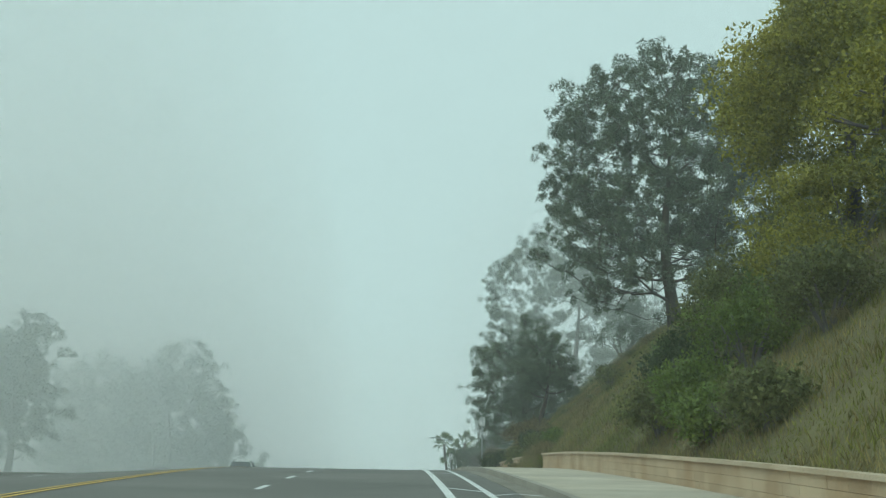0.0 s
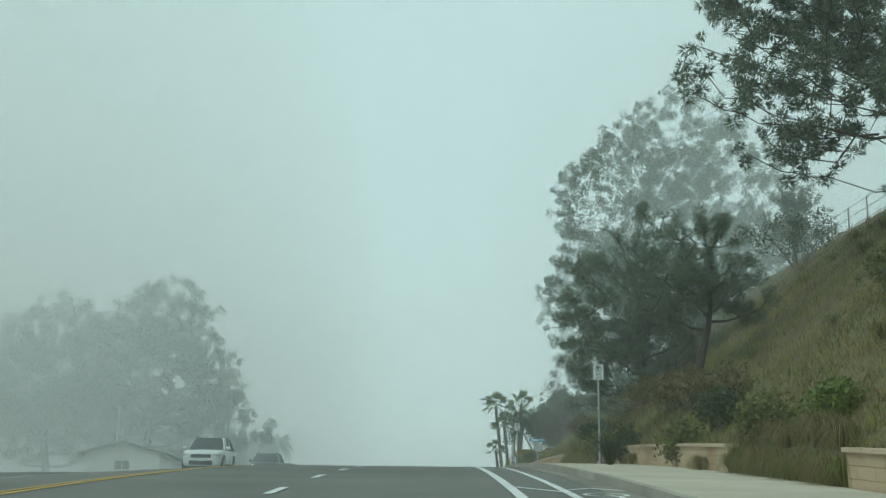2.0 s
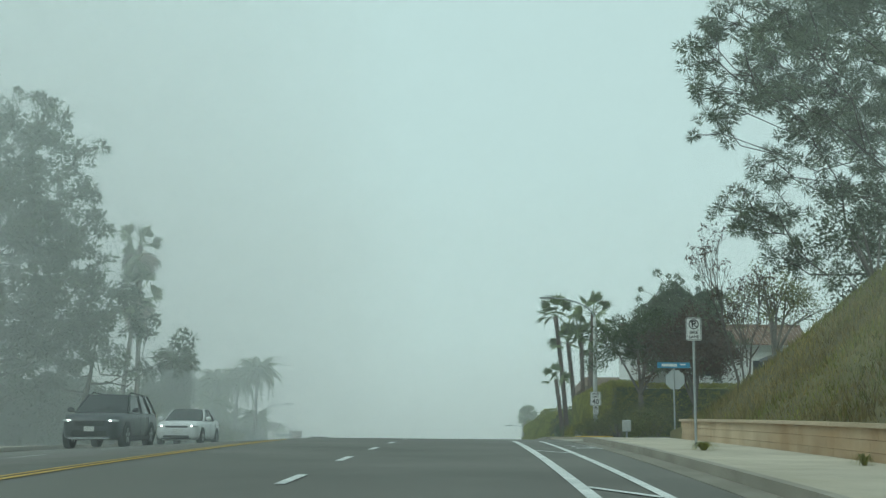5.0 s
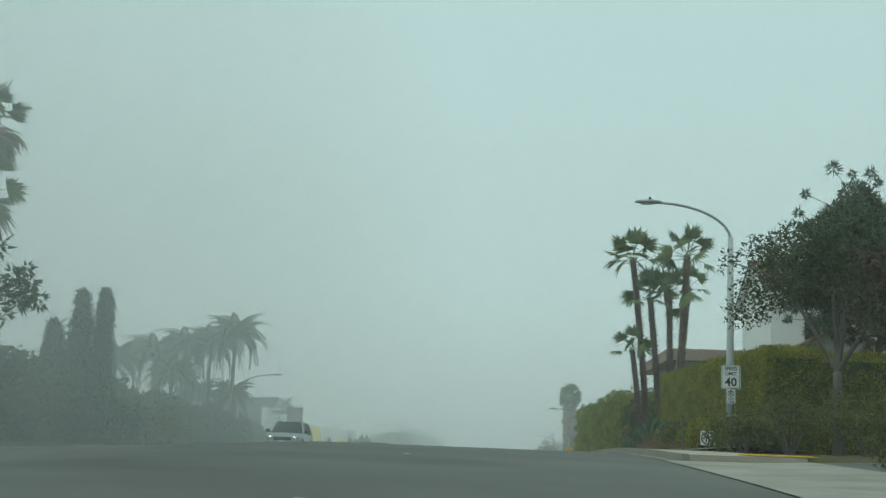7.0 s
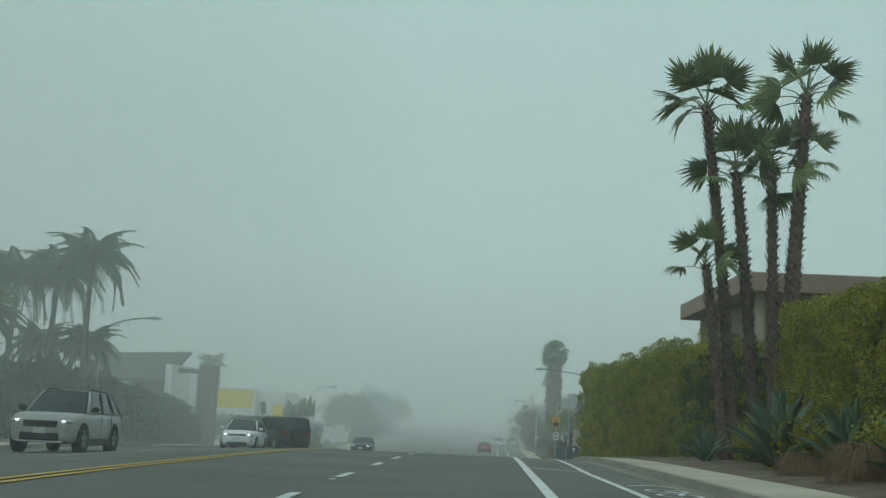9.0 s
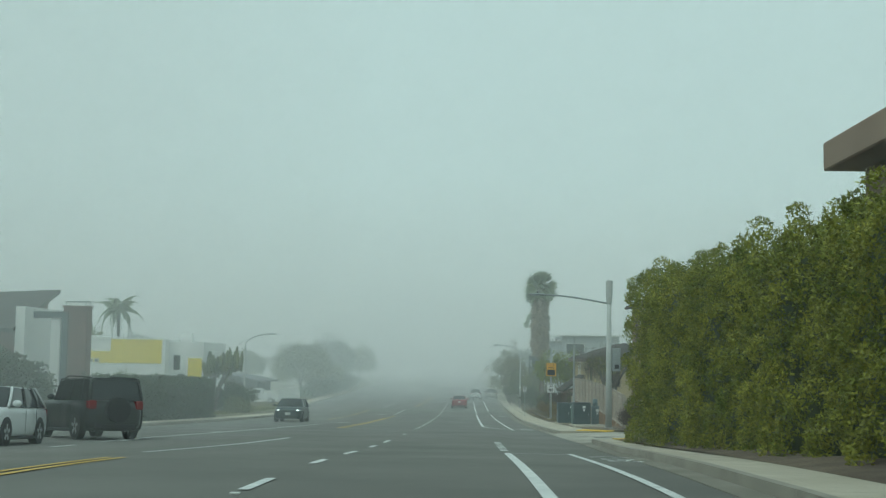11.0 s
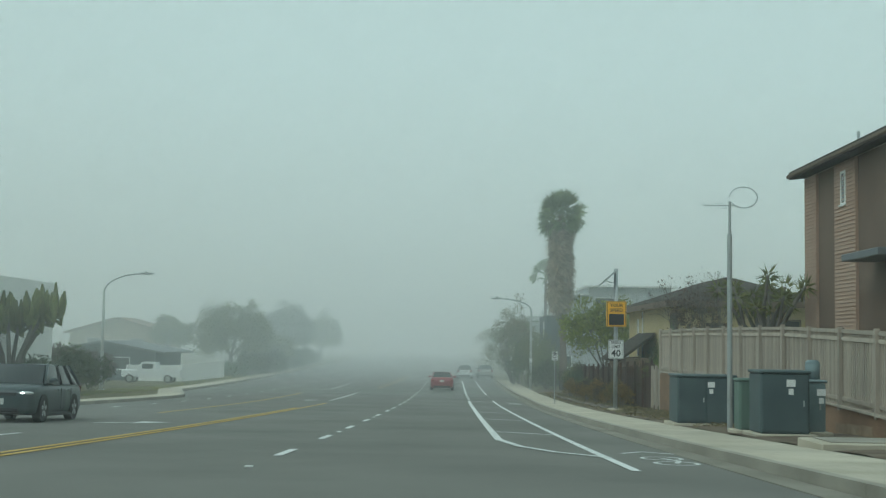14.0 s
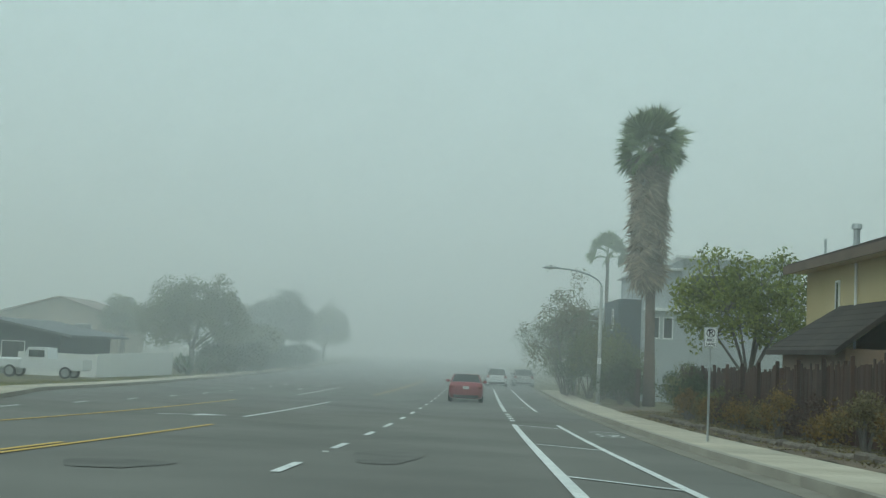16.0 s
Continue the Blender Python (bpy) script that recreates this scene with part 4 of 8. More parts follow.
for i, (dx, y, r_, h) in enumerate([(8.4, 45.6, 0.6, 0.7), (8.5, 47.0, 0.7, 0.8), (8.3, 48.4, 0.6, 0.7), (8.5, 49.8, 0.7, 0.8), (8.3, 51.2, 0.5, 0.6), (7.95, 54.0, 0.4, 0.5), (7.95, 64.0, 0.4, 0.55), (7.95, 68.5, 0.45, 0.55), (8.4, 75.5, 0.6, 0.8), (8.3, 83.6, 0.6, 0.8)]):
    grass_tuft(at(dx, y), r_, h, DRY_GRASS, "tall dry grass clump beside the low wall", 500, 300 + i)
grass_tuft(at(7.0, 61.5), 0.85, 0.95, LEAF_DARK, "spiky dark green tuft at the foot of the sign", 170, 3, stiff=0.9)
grass_tuft(at(6.5, 97.2), 0.4, 0.3, GREEN_GRASS, "small green weed growing from the pavement", 160, 4)
grass_tuft(at(7.6, 91.0), 0.25, 0.3, GREEN_GRASS, "small green weed at the foot of the wall", 90, 5)

LEAF_FRESH = material("fresh_green_leaves", (0.13, 0.16, 0.03), (0.27, 0.29, 0.07), 0.6, 0.6, 6, 0, island=0.45, thin=0.3)
LEAF_RUST = material("rusty_leaves", (0.13, 0.085, 0.028), (0.25, 0.17, 0.05), 0.8, 0.8, 6, 0, island=0.45, thin=0.2)
LEAF_STRAW = material("straw_coloured_twigs", (0.115, 0.094, 0.045), (0.22, 0.185, 0.082), 0.85, 0.8, 6, 0, island=0.4, thin=0.2)
wild = random.Random(77)
for k in range(46):
    y = 12 + 78 * wild.random()
    dx = 9.2 + 8.6 * wild.random() ** 1.3
    r_ = wild.uniform(0.35, 0.7)
    kind_, text = wild.choice([(DRY_GRASS, "straw-brown grass clump on the steep bank"), (DRY_GRASS, "straw-brown grass clump on the steep bank"), (GREEN_GRASS, "green grass clump on the steep bank"), (LEAF_OLIVE, "low olive scrub on the steep bank")])
    grass_tuft(at(dx, y), r_, r_ * 0.9, kind_, text, 320, 700 + k)
for k, (dx, y, r_, h) in enumerate([(9.7, 63.5, 1.1, 0.5), (9.8, 67.0, 1.2, 0.6), (9.5, 58.5, 1.0, 0.4), (9.4, 88.0, 0.9, 0.5)]):
    shrub(at(dx, y), r_, r_ * 1.3, h, LEAF_STRAW, "rounded straw-brown dry bush behind the low wall", 60, 50, 0.14, 760 + k)


def on_bank(share, low, high):
    """Places on the bank, in uneven patches; share picks which of two kinds of grass grows there."""
    def place(r, n):
        dx, y = low + (high - low) * r.random(n * 3) ** 1.3, r.uniform(-6, 114, n * 3)
        patch = np.sin(0.45 * y + 0.8 * dx) + np.sin(0.9 * dx - 0.23 * y + 1.3) + 0.7 * np.sin(1.9 * y + 1.1 * dx) + r.normal(0, 0.7, n * 3)
        keep = np.flatnonzero(patch > 0 if share else patch < 0.35)[:n]
        return dx[keep], y[keep]
    return place


for k in range(36):
    y = 44.7 + 0.42 * k if k < 17 else 73.9 + 0.66 * (k - 17)
    grass_tuft(at(8.12 + 0.08 * math.sin(5 * k), y), 0.5, 0.75 + 0.15 * math.sin(3 * k), DRY_GRASS if k % 3 else GREEN_GRASS, "tall dry grass spilling through the gap of the wall", 240, 800 + k)
blades("bank_grass", 110000, on_bank(0, 8.4, 21), 0.2, DRY_GRASS, "dry yellow-brown grass over the steep bank", 3)
blades("green_bank_grass", 76000, on_bank(1, 8.4, 18), 0.19, GREEN_GRASS, "green grass in patches over the bank", 4)

# ---- beyond the first side street ----
bare_tree(at(11.4, 118.0), 9.8, 0.8, "nearly leafless tree with reddish buds", 7, 5)
broad_tree(at(10.6, 137.0), 6.4, 2.3, 2.1, LEAF_DARK, "round dark green tree on a leaning trunk", 220, 60, 0.13, 31, 0.14, 0.42)
broad_tree(at(12.6, 133.0), 5.6, 2.2, 2.2, LEAF_RED, "round reddish-grey leafy tree", 220, 60, 0.13, 32, 0.14, 0.42)
broad_tree(at(18.0, 140.0), 9.0, 3.2, 2.4, LEAF_OLIVE, "pale olive tree behind the houses", 120, 30, 0.16, 33, 0.18, 0.5)
pine(at(14.2, 146.2), 9.0, 2.4, 0.40, 0.0, 1300, 80, "dense dark conifer in front of a white house", 0.32, 23, 0.06, 0.4, 0.8)
bare_tree(at(11.55, 149.6), 4.3, 1.0, "thin tree with few broad leaves", 12, 3)

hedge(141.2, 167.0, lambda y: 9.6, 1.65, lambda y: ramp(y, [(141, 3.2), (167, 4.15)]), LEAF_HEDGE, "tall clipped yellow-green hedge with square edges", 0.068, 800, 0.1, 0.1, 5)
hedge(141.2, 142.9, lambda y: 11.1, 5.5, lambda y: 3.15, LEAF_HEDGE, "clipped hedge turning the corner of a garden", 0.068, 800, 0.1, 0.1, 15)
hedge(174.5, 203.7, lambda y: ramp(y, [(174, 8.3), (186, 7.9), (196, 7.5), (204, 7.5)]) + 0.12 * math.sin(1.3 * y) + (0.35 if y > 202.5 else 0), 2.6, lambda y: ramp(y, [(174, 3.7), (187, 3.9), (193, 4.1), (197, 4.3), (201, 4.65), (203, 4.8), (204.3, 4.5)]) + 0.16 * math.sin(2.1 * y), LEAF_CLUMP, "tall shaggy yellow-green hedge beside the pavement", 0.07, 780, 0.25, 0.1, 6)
grass_tuft(at(8.4, 192.4, 3.8), 0.4, 0.8, LEAF_DARK, "leafy shoots above the hedge", 60, 9)

PALMS = "palms beside the hedge"
fan_palm(at(9.6, 173.0), 11.0, 0.17, "tall fan palm with a rough brown trunk", (-0.92, 0.3), 15, None, True, 0, 1, PALMS, 0.9)
fan_palm(at(11.1, 172.6), 11.2, 0.18, "tall fan palm with a rough brown trunk", (0.5, 0.0), 15, None, True, 0, 2, PALMS, 0.9)
fan_palm(at(10.35, 173.4), 8.95, 0.17, "medium fan palm with a rough brown trunk", (-0.68, 0.1), 13, None, True, 0, 3, PALMS, 0.86)
fan_palm(at(10.85, 173.2), 8.95, 0.16, "medium fan palm with a rough brown trunk", (-0.15, 0.0), 12, None, True, 0, 4, PALMS, 0.82)
fan_palm(at(9.25, 172.6), 5.95, 0.15, "short fan palm leaning beside taller palms", (-0.6, 0.1), 11, None, True, 0, 5, PALMS, 0.68)
fan_palm(at(11.3, 174.6), 9.7, 0.15, "medium fan palm half hidden behind a taller one", (0.65, 0.0), 11, None, True, 0, 6, PALMS, 0.7)
for i, (dx, y, s) in enumerate([(8.6, 171.5, 1.1), (9.6, 169.5, 1.2), (9.1, 164.6, 1.9), (8.5, 162.0, 1.75), (8.9, 158.2, 1.5), (8.0, 168.2, 0.8), (8.7, 154.0, 1.3), (8.8, 146.5, 1.1)]):
    agave(at(dx, y), s, seed=i)
for i, (dx, y, r_, h) in enumerate([(7.9, 158.0, 0.6, 0.75), (8.0, 154.6, 0.9, 1.1), (8.1, 150.5, 0.9, 1.0), (8.9, 149.0, 0.7, 0.9), (7.7, 146.0, 0.5, 0.6)]):
    grass_tuft(at(dx, y), r_, h, FOUNTAIN if i != 3 else GREEN_GRASS, "brown fountain grass in the planting bed", 2200, 30 + i)
for i, (dx, y, r_, h, mat_, text) in enumerate([
    (9.0, 161.5, 0.8, 0.55, LEAF_YELLOW, "low yellow-green shrub in front of the hedge"), (9.2, 156.0, 0.8, 0.6, LEAF_YELLOW, "low yellow-green shrub in front of the hedge"),
    (8.1, 143.5, 0.6, 0.45, LEAF_YELLOW, "low yellow-green shrub in the planting bed"), (8.9, 141.0, 0.9, 0.6, LEAF_OLIVE, "olive shrub in the planting bed"),
    (9.6, 138.2, 1.1, 0.8, LEAF_OLIVE, "broad olive shrub at the corner"), (8.0, 148.3, 0.6, 0.5, LEAF_OLIVE, "olive shrub in the planting bed"), (11.2, 136.4, 1.2, 0.9, LEAF_OLIVE, "olive shrub at the corner"),
    (8.2, 137.4, 0.7, 0.5, LEAF_OLIVE, "low olive shrub at the corner"), (10.2, 131.5, 0.8, 0.6, LEAF_OLIVE, "olive shrub near the side street"), (9.0, 125.5, 0.5, 0.4, LEAF_OLIVE, "low shrub beside the side street"),
    (9.3, 168.0, 0.7, 0.5, LEAF_YELLOW, "low yellow-green shrub under the palms")]):
    shrub(at(dx, y), r_, r_, h, mat_, text, 60, 40, 0.11, 80 + i)

# ---- plants past the second side street ----
for i, (dx, y, r_, h, mat_, text) in enumerate([
    (10.9, 229.2, 0.6, 0.55, LEAF_RED, "reddish dark shrub at the fence corner"), (12.2, 229.8, 0.6, 0.6, LEAF_OLIVE, "thin shrub beside the fence"),
    (13.3, 229.8, 1.0, 0.85, LEAF_RED, "reddish flowering shrub in front of the flats"), (14.6, 231.0, 1.0, 0.8, LEAF_DARK, "dark shrub in front of the flats"),
    (15.2, 229.0, 1.2, 0.7, LEAF_DARK, "low dark shrub at the corner"), (16.9, 229.4, 1.3, 0.75, LEAF_DARK, "low dark shrub at the corner"), (14.2, 229.2, 1.1, 0.9, LEAF_OLIVE, "olive and brown shrub in front of the flats"), (12.0, 270.0, 1.15, 1.5, LEAF_DARK, "leafy green shrub behind the fence"), (11.9, 267.6, 1.0, 1.4, LEAF_GREEN, "leafy green shrub behind the fence")]):
    shrub(at(dx, y), r_, r_, h, mat_, text, 110, 60, 0.085, 100 + i, size=0.26)
for i in range(11):
    y = 270.5 + 2.35 * i
    shrub(at(10.25 + 0.15 * math.sin(3 * i), y), 0.42, 0.6, 0.5 + 0.12 * math.sin(2 * i), (LEAF_RUST, LEAF_STRAW, LEAF_RUST, LEAF_RED)[i % 4], "straggly rusty shrub in front of the wooden fence", 40, 40, 0.1, 130 + i, size=0.24)
bare_tree(at(13.4, 269.0), 8.4, 0.8, "tall twiggy tree with dark reddish leaves below", 14, 2)
shrub(at(13.4, 269.0), 1.3, 1.3, 2.9, LEAF_RED, "dark reddish leafy bush under bare twigs", 90, 34, 0.12, 118, size=0.3)
broad_tree(at(12.2, 293.5), 6.0, 2.7, 2.35, LEAF_FRESH, "leafy yellow-green tree with several thin trunks", 150, 60, 0.2, 61, 0.12, 0.42, forks=9)
for i, (dx, y, r_, h) in enumerate([(10.9, 291.5, 0.6, 0.6), (10.6, 295.5, 0.9, 0.9), (10.9, 299.5, 1.0, 1.0), (11.4, 303.0, 1.1, 1.1), (10.8, 288.0, 0.5, 0.5)]):
    shrub(at(dx, y), r_, r_, h, LEAF_DARK if i % 2 else LEAF_OLIVE, "dark shrub beside the wooden fence", 60, 36, 0.13, 150 + i)
fan_palm(at(11.4, 314.4), 13.9, 0.27, "very tall fan palm with a thick skirt of dry fronds", (-0.3, 0.0), 64, FAN_BIG, False, 5.9, 8, "", 1.0)
fan_palm(at(12.6, 351.0), 11.0, 0.16, "slim tall palm fading into the fog", (0.0, 0.0), 22, FAN, False, 0, 9)
for i, (dx, y, r_, h, mat_) in enumerate([(8.0, 331.0, 2.7, 3.9, LEAF_STRAW), (7.4, 335.0, 2.4, 3.7, LEAF_OLIVE), (9.4, 328.0, 2.0, 1.8, LEAF_DARK), (11.0, 326.0, 1.6, 1.5, LEAF_DARK), (10.6, 320.5, 1.7, 1.7, LEAF_OLIVE), (9.9, 324.5, 1.9, 2.6, LEAF_OLIVE), (10.2, 316.8, 1.3, 1.1, LEAF_DARK), (8.4, 338.0, 2.2, 2.2, LEAF_OLIVE)]):
    shrub(at(max(dx, 8.2), y), r_, r_, h, mat_, "tall tangled shrub beside the road", 120, 36, 0.17, 170 + i, size=0.5)
feather_palm(at(9.6, 329.0), 2.6, "low feather palm among shrubs", 0.8, 15, 31)
feather_palm(at(8.6, 333.5), 4.6, "feather palm leaning over the road", 0.8, 15, 32)

r_litter = np.random.default_rng(44)
dx, y = 8.5 + 2.3 * r_litter.random(14000) ** 0.8, r_litter.uniform(244, 304, 14000)
flat_ways = np.stack([np.cos(7.0 * np.arange(14000)), np.sin(7.0 * np.arange(14000)), r_litter.normal(0.12, 0.25, 14000)], 1)
litter = leaves(np.stack([road_x(y) + dx, y, road_z(y) + 0.152 + 0.02 * (dx > 9) + 0.03 * np.sin(1.7 * y + 2 * dx) + 0.012], 1), flat_ways, r_litter.uniform(0.04, 0.15, 14000), r_litter.uniform(0.02, 0.06, 14000))
tagged(part("leaf_litter", litter, LEAF_STRAW), "dry brown leaf litter on the bare planting bed", "leaf litter", kind="stuff")

# ---- far side of the road ----
pine(at(-22.8, 134), 17.8, 6.8, 0.06, 0.2, 2400, 28, "large pine grey in the fog", 0.46, 6, 0.12, 0.15, 0.6, 4, 0.5)
pine(at(-31.0, 134), 15.6, 6.8, 0.06, 0.0, 2200, 28, "large pine grey in the fog", 0.46, 8, 0.12, 0.15, 0.6, 4, 0.5)
pine(at(-18.0, 137.5), 8.5, 5.0, 0.3, 1.0, 240, 34, "lower pine with outstretched limbs in the fog", 0.44, 18, 0.11, 0.2)
pine(at(-26.4, 90), 12.4, 3.6, 0.15, 0.3, 800, 36, "pine with a ragged crown in the fog", 0.42, 19, 0.11, 0.2)
pine(at(-31.5, 95), 12.0, 3.6, 0.15, 0.3, 700, 36, "pine with a ragged crown in the fog", 0.42, 24, 0.11, 0.2)
fan_palm(at(-18.2, 150), 12.6, 0.15, "slim tall palm grey in the fog", (-0.3, 0), 20, FAN, False, 0.3, 21)
fan_palm(at(-19.2, 149.5), 9.5, 0.15, "slim palm grey in the fog", (0.8, 0), 18, FAN, False, 0.3, 22)


def cypress(m, height, radius, label, seed=1):
    tree = thing("cypress", label, "tree", m, "cypresses")
    part("trunk", Shape().tube([(0, 0, -0.2), (0, 0, height * 0.5), (0, 0, height * 0.9)], [0.14, 0.1, 0.02], 7), BARK_GREY, tree)
    r = np.random.default_rng(seed)
    u = r.uniform(0, 1, 420)
    a = r.uniform(0, 2 * math.pi, 420)
    w = radius * (1 - u) ** 0.6 * (0.65 + 0.35 * np.minimum(1, u * 9)) * r.uniform(0.55, 1.0, 420)
    c = np.stack([np.cos(a) * w, np.sin(a) * w, 0.3 + (height - 0.3) * u], 1)
    d = directions(420 * 26, 1.2)
    part("crown", leaves(np.repeat(c, 26, 0) + r.normal(0, 0.14, (420 * 26, 3)), d, 0.3, 0.09), LEAF_DARK, tree)
    return tree


cypress(at(-21.2, 170), 8.3, 1.25, "dark narrow cypress in the fog", 1)
cypress(at(-20.1, 170.5), 8.4, 0.75, "slender dark cypress in the fog", 2)
cypress(at(-23.0, 171), 6.8, 1.2, "dark narrow cypress in the fog", 3)
for i, (dx, y, h, s) in enumerate([(-20.6, 206, 10.3, 1.05), (-22.9, 206.5, 9.4, 1.0), (-24.9, 205, 9.0, 1.0), (-21.4, 207.5, 5.4, 0.8), (-24.2, 208, 5.4, 0.85), (-27.0, 205, 8.4, 1.0), (-29.5, 203, 7.6, 1.0), (-23.6, 198, 6.2, 0.9)]):
    feather_palm(at(dx, y), h, "feather palm grey in the fog", s * 0.95, 34, 60 + i, "feather palms across the road")
for i, (dx, y, r_, h) in enumerate([(-21, 160, 2.6, 1.8), (-26, 180, 3.0, 2.0), (-31, 192, 3.0, 2.0), (-27, 168, 3.2, 1.8), (-32, 185, 3.4, 2.0), (-27, 218, 2.4, 1.3), (-20.5, 152, 2.8, 1.6), (-19.5, 168, 2.6, 1.5), (-20, 176, 2.8, 1.5), (-25, 156, 3.2, 1.9)]):
    shrub(at(dx, y), r_, r_, h, LEAF_DARK if i % 2 else LEAF_OLIVE, "large dark shrub grey in the fog", 130, 32, 0.28, 240 + i, size=0.8)
hedge(142.0, 238.0, lambda y: -24.2 + 0.8 * math.sin(0.13 * y), 3.0, lambda y: ramp(y, [(142, 3.0), (180, 3.3), (215, 3.4), (238, 2.9)]) + 0.35 * math.sin(0.6 * y), LEAF_DARK, "long tall dark hedge across the road in fog", 0.24, 90, 0.3, -1.3, 13, both=True)
hedge(228.0, 250.0, lambda y: -16.6, 2.0, lambda y: ramp(y, [(228, 2.15), (250, 2.45)]), LEAF_DARK, "long dark clipped hedge across the road", 0.13, 300, 0.16, 0.05, 11, both=True)
for i, (dx, y, r_, h) in enumerate([(-18.5, 263, 1.2, 0.7), (-19.5, 269, 1.3, 0.8), (-17.6, 276, 1.0, 0.5), (-20.0, 289, 1.6, 1.2), (-22.5, 293, 2.0, 1.4), (-24.5, 300, 2.2, 1.4), (-19.4, 279.5, 1.0, 0.9), (-24.0, 307, 1.8, 1.2), (-26.0, 270, 2.0, 1.6)]):
    shrub(at(dx, y), r_, r_, h, (LEAF_DARK, LEAF_RED, LEAF_OLIVE)[i % 3], "rounded garden shrub in the fog", 110, 34, 0.24, 270 + i, size=0.5)


def candle_tree(m, height, spread, label, seed=1):
    """A tree-like succulent: thick trunks and upright finger stems."""
    plant = thing("succulent_tree", label, "succulent", m)
    r = random.Random(seed)
    wood, tips = Shape(), Shape()
    for k in range(9):
        a = k * 0.7
        q = Vector((math.cos(a) * spread * r.uniform(0.3, 1), math.sin(a) * spread * 0.7 * r.uniform(0.3, 1), height * r.uniform(0.5, 0.68)))
        mid = Vector((q.x * 0.35, q.y * 0.35, q.z * 0.5))
        wood.tube([(0.1 * math.cos(a), 0.1 * math.sin(a), -0.2), mid, q], [0.16, 0.11, 0.08], 7)
        for j in range(13):
            o = q + Vector((r.uniform(-0.8, 0.8), r.uniform(-0.8, 0.8), r.uniform(-0.6, 0.2)))
            e = o + Vector((r.uniform(-0.2, 0.2), r.uniform(-0.2, 0.2), r.uniform(0.8, 1.4)))
            tips.tube([q, o, o.lerp(e, 0.5), e], [0.06, 0.12, 0.16, 0.05], 6)
    part("trunk", wood, BARK_GREY, plant, smooth_faces=True)
    part("fingers", tips, LEAF_OLIVE, plant, smooth_faces=True)
    return plant


def aloe_tree(m, height, spread, label, seed=1):
    """A branching aloe: bare forked stems that end in rosettes of hanging narrow leaves."""
    plant = thing("aloe_tree", label, "succulent", m)
    r = np.random.default_rng(seed)
    wood, c, w = Shape(), [], []
    for k in range(19):
        a = k * 2.4
        q = np.array([math.cos(a) * spread * (0.2 + 0.8 * k / 19), math.sin(a) * spread * (0.2 + 0.8 * k / 19), height * r.uniform(0.7, 0.97)])
        fork_ = np.array([0.3 * math.cos(a // 1.3), 0.3 * math.sin(a // 1.3), height * 0.42])
        wood.tube([(0.06 * math.cos(a), 0.06 * math.sin(a), -0.2), fork_, (fork_ + q) / 2 + np.array([0, 0, -0.12]), q], [0.12, 0.09, 0.06, 0.05], 6)
        d = directions(34, 0.1)
        c.append(np.repeat(q[None], 34, 0) + d * 0.05)
        w.append(d)
    part("trunk", wood, BARK_GREY, plant, smooth_faces=True)
    c, w = np.concatenate(c), np.concatenate(w)
    part("foliage", leaves(c, w, 0.46, 0.07), LEAF_OLIVE, plant)
    return plant


aloe_tree(at(12.7, 254.4), 4.75, 1.6, "branching aloe tree with yellow-green rosettes behind the fence", 3)
candle_tree(at(-20.0, 277.5), 6.6, 2.4, "tall branching succulent tree in a front garden", 3)
for i, (dx, y, s) in enumerate([(-19.8, 343, 1.5), (-20.8, 345, 1.6), (-19.4, 347, 1.3), (-21.5, 348, 1.6)]):
    agave(at(dx, y), s, "large dark agave in the fog", 20, 70 + i)
for i, (dx, y, h, rx, rz_) in enumerate([(-22.5, 356, 7.6, 4.4, 4.0), (-22.0, 402, 8.4, 4.6, 4.4), (-19.0, 424, 7.5, 4.2, 3.6), (-27.0, 440, 9.5, 5.0, 4.4), (-33.0, 372, 6.0, 2.2, 1.9), (-44.0, 345, 8.0, 3.2, 2.6), (-21.0, 375, 4.2, 3.0, 1.7), (14.0, 378, 7.0, 4.0, 2.8), (12.0, 400, 6.5, 4.0, 2.6), (20.0, 420, 9.0, 5.0, 3.4), (-36.0, 290, 8.0, 3.2, 2.8), (-41.0, 282, 8.4, 3.0, 2.8)]):
    broad_tree(at(dx, y), h, rx, rz_, LEAF_DARK if i % 2 else LEAF_OLIVE, "large rounded tree dim in the fog", 260, 90 if i < 2 else 40, 0.22 if i < 2 else 0.3, 300 + i, 0.24, 0.8)
for i in range(12):
    shrub(at(-19.5 - 0.6 * math.sin(2 * i), 352 + 5 * i), 1.8, 2.6, 1.1, LEAF_DARK, "low roadside shrub dim in the fog", 110, 40, 0.26, 330 + i, size=0.6)
for i, (dx, y, h) in enumerate([(-32.5, 292, 9.6), (-38, 290, 8.2), (-46, 296, 7.8)]):
    feather_palm(at(dx, y), h, "feather palm behind the white building", 0.9, 16, 90 + i)
blades("verge_grass", 16000, lambda r, n: (-17.0 - 3.4 * r.random(n), r.uniform(262, 350, n)), 0.12, GREEN_GRASS, "short green verge grass across the road", 8)


# ---- street furniture ----
STEEL = material("galvanised_steel", (0.36, 0.38, 0.38), (0.46, 0.48, 0.48), 0.5, 2, 30, 0.05, 0.6)
POLE_GREY = material("grey_concrete_pole", (0.40, 0.41, 0.39), (0.48, 0.49, 0.47), 0.75, 2, 40, 0.1)
LAMP_GREY = material("lamp_housing", (0.27, 0.29, 0.29), (0.34, 0.36, 0.36), 0.5, 2, 30, 0.05, 0.3)
LENS = material("lamp_lens", (0.55, 0.57, 0.55), (0.62, 0.64, 0.62), 0.25, 2, 30, 0)
SIGN_WHITE = material("sign_white", (0.74, 0.75, 0.73), (0.8, 0.8, 0.79), 0.45, 2, 30, 0)
